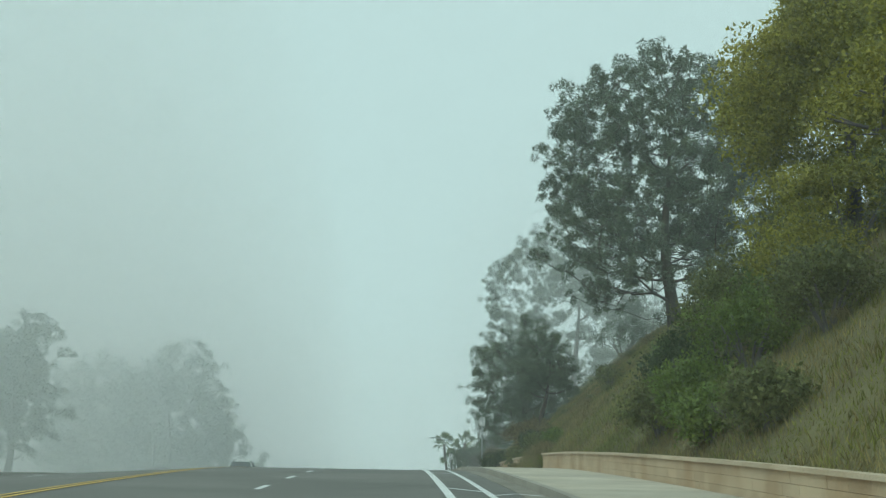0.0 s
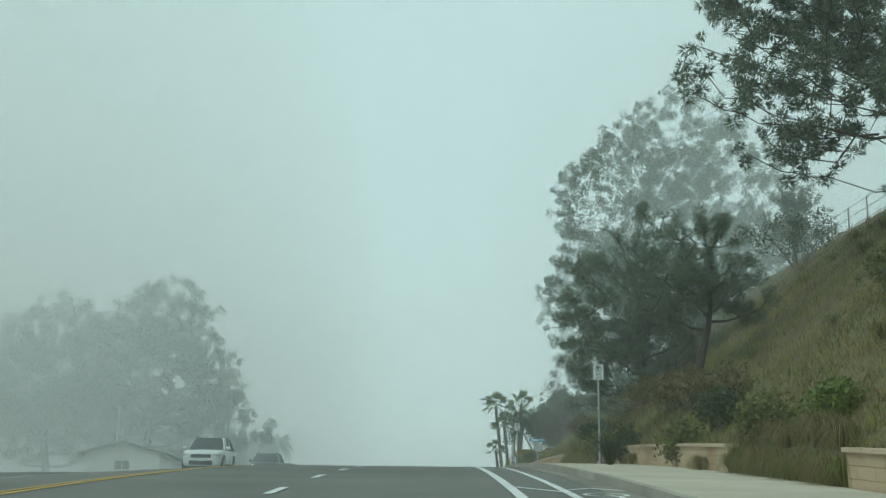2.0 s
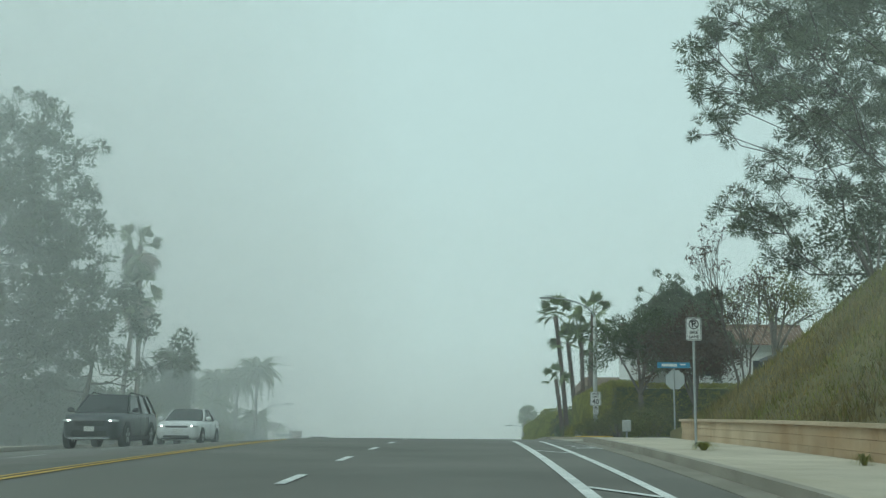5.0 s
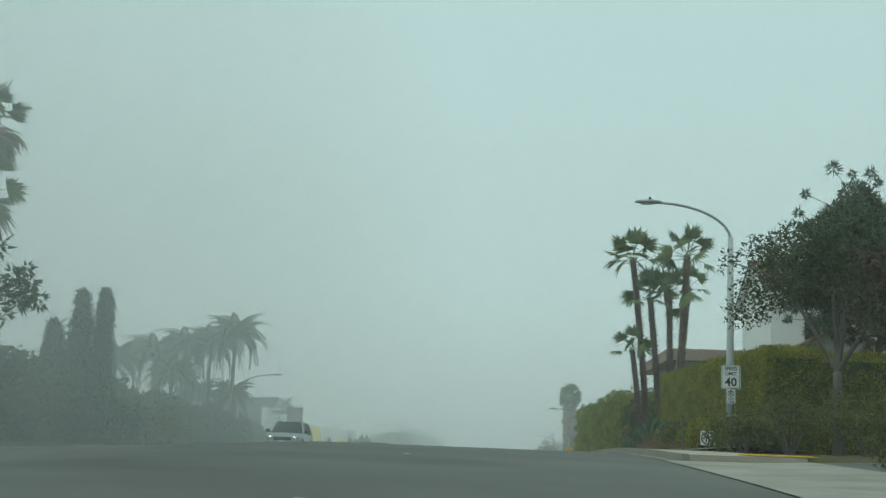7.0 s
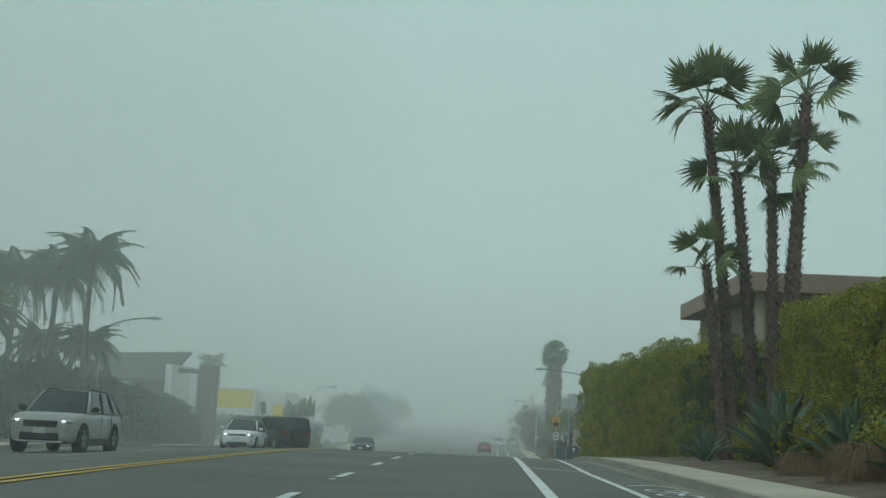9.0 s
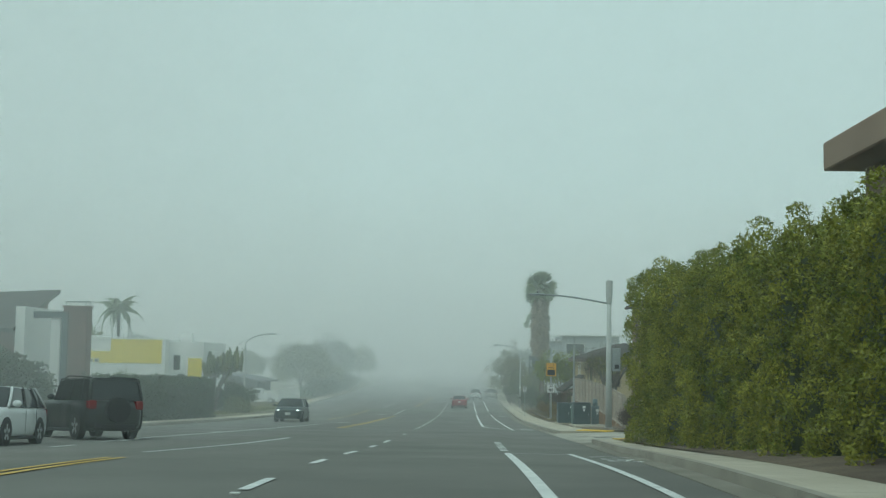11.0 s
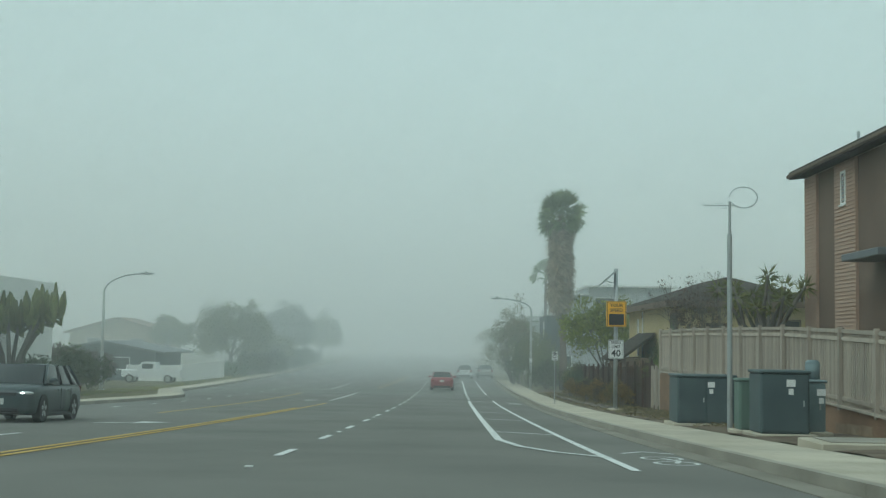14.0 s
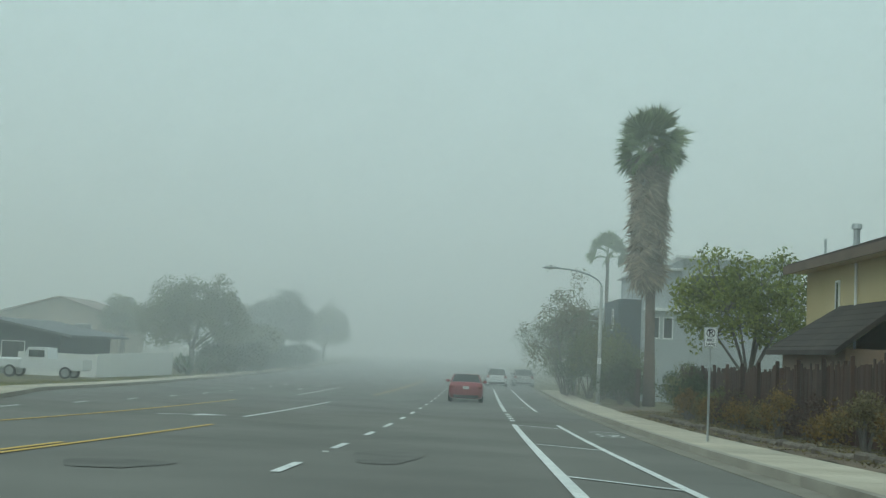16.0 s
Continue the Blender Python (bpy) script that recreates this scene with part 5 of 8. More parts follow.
SIGN_BLACK = material("sign_black", (0.02, 0.02, 0.022), (0.03, 0.03, 0.032), 0.5, 2, 30, 0)
SIGN_YELLOW = material("sign_amber", (0.78, 0.40, 0.02), (0.84, 0.45, 0.03), 0.45, 2, 30, 0)
SIGN_BLUE = material("sign_blue", (0.06, 0.26, 0.45), (0.09, 0.31, 0.5), 0.45, 2, 30, 0)
SOLAR = material("solar_cells", (0.03, 0.04, 0.07), (0.05, 0.06, 0.09), 0.2, 2, 30, 0, gloss=0.6)
BOX_GREEN = material("utility_green", (0.10, 0.15, 0.125), (0.14, 0.195, 0.165), 0.55, 1.5, 20, 0.05, each=0.08)
BOX_GREY = material("utility_blue_grey", (0.15, 0.20, 0.21), (0.20, 0.25, 0.26), 0.55, 1.5, 20, 0.05)
BOX_DARK = material("utility_dark_green", (0.055, 0.078, 0.085), (0.08, 0.108, 0.115), 0.55, 1.5, 20, 0.05)
UPRIGHT = pose(0, 0, 0, 90, 0, 0)  # turns flat lettering upright, to face back along the road


def lettering(body, size, mat, parent, x, z, y=-0.012, name="lettering", wide=1.0):
    """Built-in letters, as a mesh, centred at x and z on a sign's face."""
    curve = bpy.data.curves.new("letters", "FONT")
    curve.body, curve.size, curve.align_x, curve.align_y, curve.extrude, curve.offset = body, size, "CENTER", "CENTER", 0.001, size * 0.015
    curve.resolution_u = 2
    tmp = bpy.data.objects.new("letters", curve)
    scene.collection.objects.link(tmp)
    me = bpy.data.meshes.new_from_object(tmp.evaluated_get(bpy.context.evaluated_depsgraph_get()))
    bpy.data.objects.remove(tmp)
    me.materials.clear()
    me.materials.append(mat)
    ob = part(name, me, None, parent)
    ob.matrix_local = Matrix.Translation((x, y, z)) @ UPRIGHT @ Matrix.Diagonal((wide, 1, 1, 1))
    return ob


def plate(w, h, t=0.006, corner=0.03):
    """A thin upright sign plate with rounded corners, centred."""
    pts = []
    for cx, cz, a0 in ((w / 2 - corner, h / 2 - corner, 0), (-w / 2 + corner, h / 2 - corner, 90), (-w / 2 + corner, -h / 2 + corner, 180), (w / 2 - corner, -h / 2 + corner, 270)):
        pts += [(cx + corner * math.cos(radians(a0 + k * 30)), cz + corner * math.sin(radians(a0 + k * 30))) for k in range(4)]
    n = len(pts)
    v = [(x, -t / 2, z) for x, z in pts] + [(x, t / 2, z) for x, z in pts]
    return Shape().add(v, [tuple(range(n)), tuple(range(n, 2 * n))[::-1]] + [(i, n + i, n + (i + 1) % n, (i + 1) % n) for i in range(n)])


def border(w, h, inset, line, mat, parent, y=-0.008):
    s = Shape()
    a, b = w / 2 - inset, h / 2 - inset
    for x0, x1, z0, z1 in ((-a, a, b - line, b), (-a, a, -b, -b + line), (-a, -a + line, -b + line, b - line), (a - line, a, -b + line, b - line)):
        s.box(x0, x1, y - 0.001, y + 0.001, z0, z1)
    return part("border", s, mat, parent)


def ring(parent, x, z, r, line, mat, slash=True, y=-0.012):
    s = Shape()
    n = 28
    v = []
    for k in range(n):
        a = 2 * math.pi * k / n
        for rr in (r - line, r):
            v.append((x + rr * math.cos(a), y, z + rr * math.sin(a)))
    s.add(v, [(2 * k, 2 * k + 1, (2 * k + 3) % (2 * n), (2 * k + 2) % (2 * n)) for k in range(n)])
    if slash:
        d = Vector((1, 0, -1)).normalized()
        t = Vector((1, 0, 1)).normalized() * line / 2
        o = Vector((x, y, z))
        s.add([o - d * r + t, o + d * r + t, o + d * r - t, o - d * r - t], [(0, 1, 2, 3)])
    return part("prohibition_ring", s, mat, parent)


def parking_sign(parent, z, mat_ring=None):
    p = part("sign_plate", plate(0.31, 0.46), SIGN_WHITE, parent, "white no parking bike lane sign")
    p.matrix_local = Matrix.Translation((0, -0.04, z))
    border(0.31, 0.46, 0.012, 0.008, SIGN_BLACK, p)
    ring(p, 0, 0.095, 0.1, 0.018, mat_ring or SIGN_BLACK)
    lettering("P", 0.19, SIGN_BLACK, p, 0, 0.095, -0.009)
    lettering("BIKE", 0.085, SIGN_BLACK, p, 0, -0.07)
    lettering("LANE", 0.085, SIGN_BLACK, p, 0, -0.16)
    return p


def no_parking_post(dx, y, high=0.0, label="white no parking bike lane sign on a thin steel post"):
    s = thing("parking_sign", label, "road sign", at(dx, y, 0.02 + high), "no parking signs")
    part("post", Shape().tube([(0, 0, -0.5), (0, 0, 2.6)], 0.028, 8), STEEL, s)
    parking_sign(s, 2.36)
    part("bolt", Shape().ball((0, -0.05, 2.54), 0.012, 4, 6), STEEL, s)
    return s


no_parking_post(6.95, 63.4, 0.3)
no_parking_post(6.6, 98.6)
no_parking_post(7.6, 275.8)


def speed_sign(parent, z, front):
    p = part("sign_plate", plate(0.61, 0.76, corner=0.04), SIGN_WHITE, parent, "white speed limit sign")
    p.matrix_local = Matrix.Translation((0, -front, z))
    border(0.61, 0.76, 0.02, 0.014, SIGN_BLACK, p)
    lettering("SPEED", 0.15, SIGN_BLACK, p, 0, 0.26)
    lettering("LIMIT", 0.15, SIGN_BLACK, p, 0, 0.1)
    lettering("40", 0.38, SIGN_BLACK, p, 0, -0.17)
    return p


def street_lamp(m, height, reach, rise, label, radius=0.09, pole=None, straight=False):
    """A street lamp: post, curved arm towards the road, flat head with a sensor on top."""
    lamp = thing("street_lamp", label, "street lamp", m, "street lamps")
    pole = pole or POLE_GREY
    post = part("post", Shape().tube([(0, 0, -0.1), (0, 0, height * 0.5), (0, 0, height)], [radius * 1.15, radius, radius * 0.75], 12), pole, lamp, smooth_faces=True)
    part("base", Shape().box(-0.2, 0.2, -0.2, 0.2, -0.1, 0.06, bevel=0.02), POLE_GREY, post)
    if straight:
        arm = [(-reach * u, 0, height - 0.05 + rise * math.sin(u * math.pi / 2)) for u in np.linspace(0, 1, 8)]
    else:
        arm = [(-reach * (1 - math.cos(u * math.pi / 2)) , 0, height - 0.1 + rise * math.sin(u * math.pi / 2)) for u in np.linspace(0, 0.82, 8)] + [(-reach, 0, height - 0.1 + rise)]
    part("arm", Shape().tube(arm, [0.045] * (len(arm) - 1) + [0.035], 8), LAMP_GREY, lamp, smooth_faces=True)
    x, z = -reach, height - 0.1 + rise + (0.05 if straight else 0)
    head = Shape()
    rows = []
    for u in np.linspace(0, 1, 8):
        w = 0.17 * math.sin(math.pi * (0.12 + 0.8 * u)) ** 0.6
        h = 0.09 * math.sin(math.pi * (0.15 + 0.75 * u)) ** 0.7
        rows.append([(x + 0.25 - 0.85 * u, w * math.cos(a), z + h * math.sin(a) * (1.0 if math.sin(a) > 0 else 0.6)) for a in np.linspace(0, 2 * math.pi, 10, endpoint=False)])
    v = [p for r_ in rows for p in r_]
    head.add(v, [(10 * i + k, 10 * i + (k + 1) % 10, 10 * i + 10 + (k + 1) % 10, 10 * i + 10 + k) for i in range(7) for k in range(10)] + [tuple(range(10))[::-1], tuple(70 + k for k in range(10))])
    hd = part("head", head, LAMP_GREY, lamp, smooth_faces=True)
    part("lens", Shape().ball((x - 0.22, 0, z - 0.045), (0.26, 0.12, 0.045), 5, 10), LENS, hd)
    part("sensor", Shape().tube([(x - 0.12, 0, z + 0.07), (x - 0.12, 0, z + 0.17)], 0.04, 8), SIGN_BLACK, hd)
    return lamp


lamp_a = street_lamp(at(9.0, 144.0, 0.0), 6.95, 2.5, 1.19, "grey street lamp with speed limit and parking signs", 0.12)
speed_sign(lamp_a, 2.4, 0.14)
q = parking_sign(lamp_a, 1.8)
q.matrix_local = Matrix.Translation((0, -0.14, 1.78))
part("clamp", Shape().tube([(0, 0, 2.36), (0, 0, 2.44)], 0.13, 12), STEEL, lamp_a)

lamp_b = street_lamp(at(9.85, 230.8), 6.5, 3.6, 0.42, "pale street lamp with radio unit and side cabinet", 0.15, POLE_GREY, True)
part("radio_unit", Shape().tube([(0, 0, 6.42), (0, 0, 6.5), (0, 0, 7.02), (0, 0, 7.06), (0, 0, 7.62), (0, 0, 7.66)], [0.12, 0.15, 0.185, 0.18, 0.18, 0.16], 14), POLE_GREY, lamp_b)
cabinet = part("cabinet", Shape().box(0.18, 0.58, -0.18, 0.18, 2.95, 4.15, bevel=0.02), LAMP_GREY, lamp_b, "grey metal equipment cabinet")
part("vent", Shape().box(0.28, 0.5, -0.188, -0.178, 3.08, 3.3), SIGN_BLACK, cabinet)
part("bracket", Shape().box(0.08, 0.2, -0.06, 0.06, 3.2, 3.9), STEEL, cabinet)
lamp_c = street_lamp(at(8.9, 316.5), 6.5, 2.7, 0.95, "grey street lamp with a small notice", 0.1)
n_ = part("notice", plate(0.22, 0.32, corner=0.02), SIGN_WHITE, lamp_c, "small white notice")
n_.matrix_local = Matrix.Translation((0, -0.13, 2.35))
lamp_l = street_lamp(at(-20.9, 209), 6.2, 3.0, 1.25, "grey street lamp across the road in fog", 0.1)
lamp_l2 = street_lamp(at(-20.4, 295.8), 6.5, 2.6, 1.25, "grey street lamp across the road in fog", 0.1)
for o_ in (lamp_l, lamp_l2):
    o_.matrix_world = o_.matrix_world @ pose(0, 0, 0, 0, 0, 180)
tall_lamp = street_lamp(at(-21.3, 119.5), 5.4, 2.4, 1.0, "grey street lamp among pines in fog", 0.1)
tall_lamp.matrix_world = tall_lamp.matrix_world @ pose(0, 0, 0, 0, 0, 180)

# street name and stop sign posts at the side streets
for dx, y, z in ((9.25, 118.0, 2.6), (12.5, 225.4, 3.3)):
    s = thing("street_sign", "blue street name plate on a steel post", "road sign", at(dx, y), "street name signs")
    part("post", Shape().tube([(0, 0, -0.1), (0, 0, z + 0.05)], 0.032, 8), STEEL, s)
    p = part("name_plate", plate(1.15, 0.2, corner=0.02), SIGN_BLUE, s, "blue name plate with white bars")
    p.matrix_local = Matrix.Translation((0, 0, z + 0.16))
    part("name_bars", Shape().box(-0.42, 0.12, -0.008, -0.004, -0.045, 0.05).box(0.22, 0.42, -0.008, -0.004, 0.0, 0.05), SIGN_WHITE, p)
    o8 = Shape()
    k8 = [(0.36 * math.cos(radians(22.5 + 45 * k)), 0.36 * math.sin(radians(22.5 + 45 * k))) for k in range(8)]
    v = [(0.0, a, z - 0.35 + b) for a, b in k8] + [(0.012, a, z - 0.35 + b) for a, b in k8]
    o8.add(v, [tuple(range(8)), tuple(range(8, 16))[::-1]] + [(i, 8 + i, 8 + (i + 1) % 8, (i + 1) % 8) for i in range(8)])
    st = part("stop_plate", o8, STEEL, s, "back of an eight-sided plate")
    st.matrix_local = Matrix.Translation((0.04, 0, 0)) @ (pose(0, 0, 0, 0, 0, 70) if y < 200 else Matrix())

# no walking sign between two posts
w_ = thing("no_walking_sign", "white no pedestrians sign at the kerb", "road sign", at(7.83, 141.0))
p = part("sign_plate", plate(0.42, 0.42, corner=0.03), SIGN_WHITE, w_, "white square sign with crossed walker")
p.matrix_local = Matrix.Translation((0, 0, 0.4))
ring(p, 0, 0, 0.19, 0.03, SIGN_BLACK)
part("symbol", Shape().box(-0.02, 0.03, -0.011, -0.008, -0.02, 0.09).box(-0.01, 0.03, -0.011, -0.008, 0.1, 0.14).box(-0.06, -0.02, -0.011, -0.008, -0.12, 0.0).box(0.02, 0.06, -0.011, -0.008, -0.12, 0.0), SIGN_BLACK, p)
part("stake", Shape().box(-0.02, 0.02, 0.004, 0.03, -0.6, 0.2), STEEL, p)
for dx, y in ((6.9, 139.5), (8.9, 139.5)):
    b_ = thing("marker_post", "thin grey wooden marker post at the kerb", "post", at(dx, y), "marker posts")
    part("shaft", Shape().tube([(0, 0, -0.1), (0, 0, 0.95)], [0.035, 0.03], 7), BARK_GREY, b_)
    part("top", Shape().tube([(0, 0, 0.95), (0, 0, 0.99)], [0.034, 0.02], 7), BARK_GREY, b_)

box_small = thing("utility_post", "small pale utility box on a post", "utility box", at(8.2, 123.2))
part("stem", Shape().tube([(0, 0, -0.1), (0, 0, 0.55)], 0.04, 8), STEEL, box_small)
part("housing", Shape().box(-0.17, 0.17, -0.1, 0.1, 0.5, 0.95, bevel=0.03), POLE_GREY, box_small)

# radar speed sign with solar panel
radar = thing("radar_sign", "amber your speed radar sign on a steel pole", "road sign", at(9.05, 263.6))
part("pole", Shape().tube([(0, 0, -0.1), (0, 0, 5.68)], 0.085, 12), STEEL, radar, smooth_faces=True)
part("foot", Shape().box(-0.28, 0.28, -0.28, 0.28, -0.05, 0.1, bevel=0.03), CONCRETE, radar)
speed_sign(radar, 2.45, 0.11)
panel = part("radar_panel", plate(0.78, 1.02, 0.1, 0.03), SIGN_YELLOW, radar, "amber panel with dark display")
panel.matrix_local = Matrix.Translation((0, -0.15, 3.86))
border(0.78, 1.02, 0.02, 0.016, SIGN_BLACK, panel, -0.053)
lettering("YOUR", 0.19, SIGN_BLACK, panel, 0, 0.34, -0.056)
lettering("SPEED", 0.19, SIGN_BLACK, panel, 0, 0.14, -0.056)
part("display", Shape().box(-0.3, 0.3, -0.06, -0.05, -0.44, 0.0, bevel=0.004), SIGN_BLACK, panel, "dark unlit display")
sol = part("solar_panel", Shape().box(-0.38, 0.38, -0.3, 0.3, -0.015, 0.015), SOLAR, radar, "dark tilted solar panel")
sol.matrix_local = Matrix.Translation((-0.35, -0.02, 5.28)) @ pose(0, 0, 0, 0, -42, 0)
part("panel_frame", Shape().box(-0.4, 0.4, -0.32, -0.3, -0.02, 0.02).box(-0.4, 0.4, 0.3, 0.32, -0.02, 0.02).box(-0.4, -0.38, -0.3, 0.3, -0.02, 0.02).box(0.38, 0.4, -0.3, 0.3, -0.02, 0.02), STEEL, sol)
part("panel_arm", Shape().tube([(0, 0, 5.1), (-0.4, 0, 5.16)], 0.02, 6).tube([(0, 0, 4.95), (-0.25, 0, 4.9), (-0.32, 0, 5.05)], 0.008, 5), STEEL, radar)

# aerial on a thin pole
aerial = thing("aerial_pole", "thin pole with comb aerial and wire loop", "antenna", at(9.05, 242.7))
part("pole", Shape().tube([(0, 0, -0.1), (0, 0, 4.6), (0, 0, 4.62), (0, 0, 5.4)], [0.065, 0.06, 0.035, 0.03], 10), STEEL, aerial)
yagi = Shape().tube([(-0.62, 0, 5.3), (0.15, 0, 5.3)], 0.012, 6)
for k in range(8):
    x = -0.6 + k * 0.085
    yagi.tube([(x, 0, 5.22), (x, 0, 5.38)], 0.006, 5)
part("comb", yagi, STEEL, aerial)
part("loop", Shape().tube([(0.02 + 0.33 + 0.33 * math.cos(a) - 0.02, 0, 5.5 + 0.25 * math.sin(a)) for a in np.linspace(math.pi * 1.15, math.pi * 3.0, 20)] , 0.012, 6), STEEL, aerial)


def transformer(m, w, d, h, mat, label, doors=2):
    """A metal utility cabinet on a concrete pad with doors, lid and labels."""
    box = thing("utility_cabinet", label, "utility cabinet", m, "utility cabinets")
    part("pad", Shape().box(-w / 2 - 0.12, w / 2 + 0.12, -d / 2 - 0.12, d / 2 + 0.12, -0.15, 0.1, bevel=0.02), CONCRETE, box)
    part("body", Shape().box(-w / 2, w / 2, -d / 2, d / 2, 0.1, h, bevel=0.03), mat, box)
    part("lid", Shape().box(-w / 2 - 0.03, w / 2 + 0.03, -d / 2 - 0.03, d / 2 + 0.03, h, h + 0.06, bevel=0.02), mat, box)
    for k in range(doors):
        x0 = -w / 2 + 0.04 + k * (w - 0.08) / doors
        x1 = x0 + (w - 0.08) / doors - 0.02
        dr = part("door", Shape().box(x0, x1, -d / 2 - 0.02, -d / 2 - 0.002, 0.16, h - 0.05, bevel=0.006), mat, box)
        part("handle", Shape().box(x1 - 0.08, x1 - 0.05, -d / 2 - 0.04, -d / 2 - 0.018, h * 0.5, h * 0.5 + 0.12), STEEL, dr)
    part("label_plate", Shape().box(0.02, 0.2, -d / 2 - 0.026, -d / 2 - 0.021, h - 0.26, h - 0.12).box(0.06, 0.16, -d / 2 - 0.026, -d / 2 - 0.021, h - 0.42, h - 0.3), SIGN_WHITE, box, "small pale plates")
    return box


transformer(at(9.05, 246.0), 1.5, 1.2, 1.28, BOX_DARK, "large dark green utility cabinet on a concrete pad")
transformer(at(8.95, 240.6), 0.42, 0.5, 1.15, BOX_GREEN, "slim green utility cabinet beside the pavement", 1)
transformer(at(9.15, 238.6), 0.98, 0.95, 1.3, BOX_DARK, "square dark teal utility cabinet beside the pavement", 1)
transformer(at(10.0, 239.2), 0.42, 0.45, 1.1, BOX_GREY, "narrow blue-grey utility cabinet beside the fence", 1)
can = thing("meter_can", "round blue-grey meter can on a utility cabinet", "utility box", at(10.0, 239.2, 1.17))
part("drum", Shape().tube([(0, 0, 0), (0, 0, 0.34)], 0.15, 12), BOX_GREY, can, smooth_faces=True)
part("cap", Shape().tube([(0, 0, 0.34), (0, 0, 0.4)], [0.16, 0.1], 12), BOX_GREY, can)
vault = thing("concrete_vault_lid", "low concrete vault lid in the bare soil", "concrete lid", at(9.3, 233.4))
part("lid", Shape().box(-1.0, 1.0, -0.7, 0.7, -0.05, 0.14, bevel=0.02), CONCRETE, vault)
part("hatch", Shape().box(-0.8, 0.8, -0.5, 0.5, 0.14, 0.16, bevel=0.005), KERB, vault)

# ---- fences ----
FENCE_GREY = material("weathered_grey_wood", (0.33, 0.285, 0.235), (0.44, 0.385, 0.32), 0.9, 2, 22, 0.3, each=0.16, stretch=(1, 1, 0.12))
FENCE_BROWN = material("dark_stained_wood", (0.03, 0.018, 0.013), (0.085, 0.046, 0.03), 0.9, 2, 22, 0.4, each=0.35, stretch=(1, 1, 0.12))
BRICK_WALL = material("brown_brick", (0.18, 0.108, 0.066), (0.27, 0.17, 0.105), 0.9, 0.7, 20, 0.5, each=0.14)
FLAKED = material("flaking_brown_block", (0.20, 0.128, 0.08), (0.36, 0.28, 0.19), 0.9, 2.2, 14, 0.4, each=0.1)
EDGE_STONE = material("rough_dark_stone", (0.09, 0.075, 0.06), (0.17, 0.145, 0.115), 0.95, 3, 18, 0.5, each=0.25)
picket = mesh_of("picket", Shape().box(-0.012, 0.012, -0.04, 0.04, 0, 1.5, bevel=0.004), FENCE_GREY)
fence_post = mesh_of("post", Shape().box(-0.05, 0.05, -0.05, 0.05, -0.1, 1.68, bevel=0.01), FENCE_GREY)


def wall_top(y):
    return ramp(y, [(232, 0.16), (233, 0.22), (238.3, 0.62), (244.8, 1.0), (256, 1.45), (264.5, 1.7)])


fence = thing("fence", "weathered grey wooden picket fence on a brick wall", "fence")
y = 233.0
while y < 263.6:
    f = part("picket", picket, None, fence)
    f.matrix_local = Matrix.Translation(W(10.9, y, float(wall_top(y)) + 0.1))
    y += 0.142
for k in range(14):
    y = 233.0 + k * 2.355
    f = part("post", fence_post, None, fence)
    f.matrix_local = Matrix.Translation(W(10.84, y, float(wall_top(y)) + 0.06))
for z in (0.14, 1.42, 1.58):
    s = Shape()
    v = []
    for yy in np.linspace(232.9, 263.75, 14):
        for a, b in ((10.86, 0), (10.96, 0), (10.96, 0.08), (10.86, 0.08)):
            v.append(W(a, yy, float(wall_top(yy)) + 0.03 + z + b))
    s.add(v, [(4 * i + k, 4 * i + (k + 1) % 4, 4 * i + 4 + (k + 1) % 4, 4 * i + 4 + k) for i in range(13) for k in range(4)] + [(3, 2, 1, 0), (52, 53, 54, 55)])
    part("rail", s, FENCE_GREY, fence)
side = thing("fence", "weathered grey wooden fence across the garden corner", "fence")
for k in range(48):
    f = part("picket", picket, None, side)
    f.matrix_local = Matrix.Translation(G(10.9 + k * 0.13, 232.6, 0.05)) @ pose(0, 0, 0, 0, 0, 90)
for k in range(4):
    f = part("post", fence_post, None, side)
    f.matrix_local = Matrix.Translation(G(10.9 + k * 2.05, 232.55))
part("rail", Shape().box(10.85, 17.1, -0.06, -0.02, 0.25, 0.33, Matrix.Translation(W(0, 232.6, 0.15))).box(10.85, 17.1, -0.06, -0.02, 1.3, 1.38, Matrix.Translation(W(0, 232.6, 0.15))), FENCE_GREY, side)

brick_base = thing("brick_wall", "brown block wall under the picket fence", "wall", kind="structure")
rr = random.Random(5)
s, v = Shape(), []
for yy in np.linspace(233.0, 263.7, 14):
    for a, b in ((10.85, -0.1), (10.99, -0.1), (10.99, float(wall_top(yy)) + 0.02), (10.85, float(wall_top(yy)) + 0.02)):
        v.append(W(a, yy, b))
s.add(v, [(4 * i + k, 4 * i + (k + 1) % 4, 4 * i + 4 + (k + 1) % 4, 4 * i + 4 + k) for i in range(13) for k in range(4)] + [(3, 2, 1, 0), (52, 53, 54, 55)])
part("mortar", s, BRICK_WALL, brick_base)
s, v = Shape(), []
for yy in np.linspace(233.0, 263.7, 14):
    for a, b in ((10.79, 0.022), (11.01, 0.022), (11.01, 0.075), (10.79, 0.075)):
        v.append(W(a, yy, float(wall_top(yy)) + b))
s.add(v, [(4 * i + k, 4 * i + (k + 1) % 4, 4 * i + 4 + (k + 1) % 4, 4 * i + 4 + k) for i in range(13) for k in range(4)] + [(3, 2, 1, 0), (52, 53, 54, 55)])
part("coping", s, FENCE_GREY, brick_base)
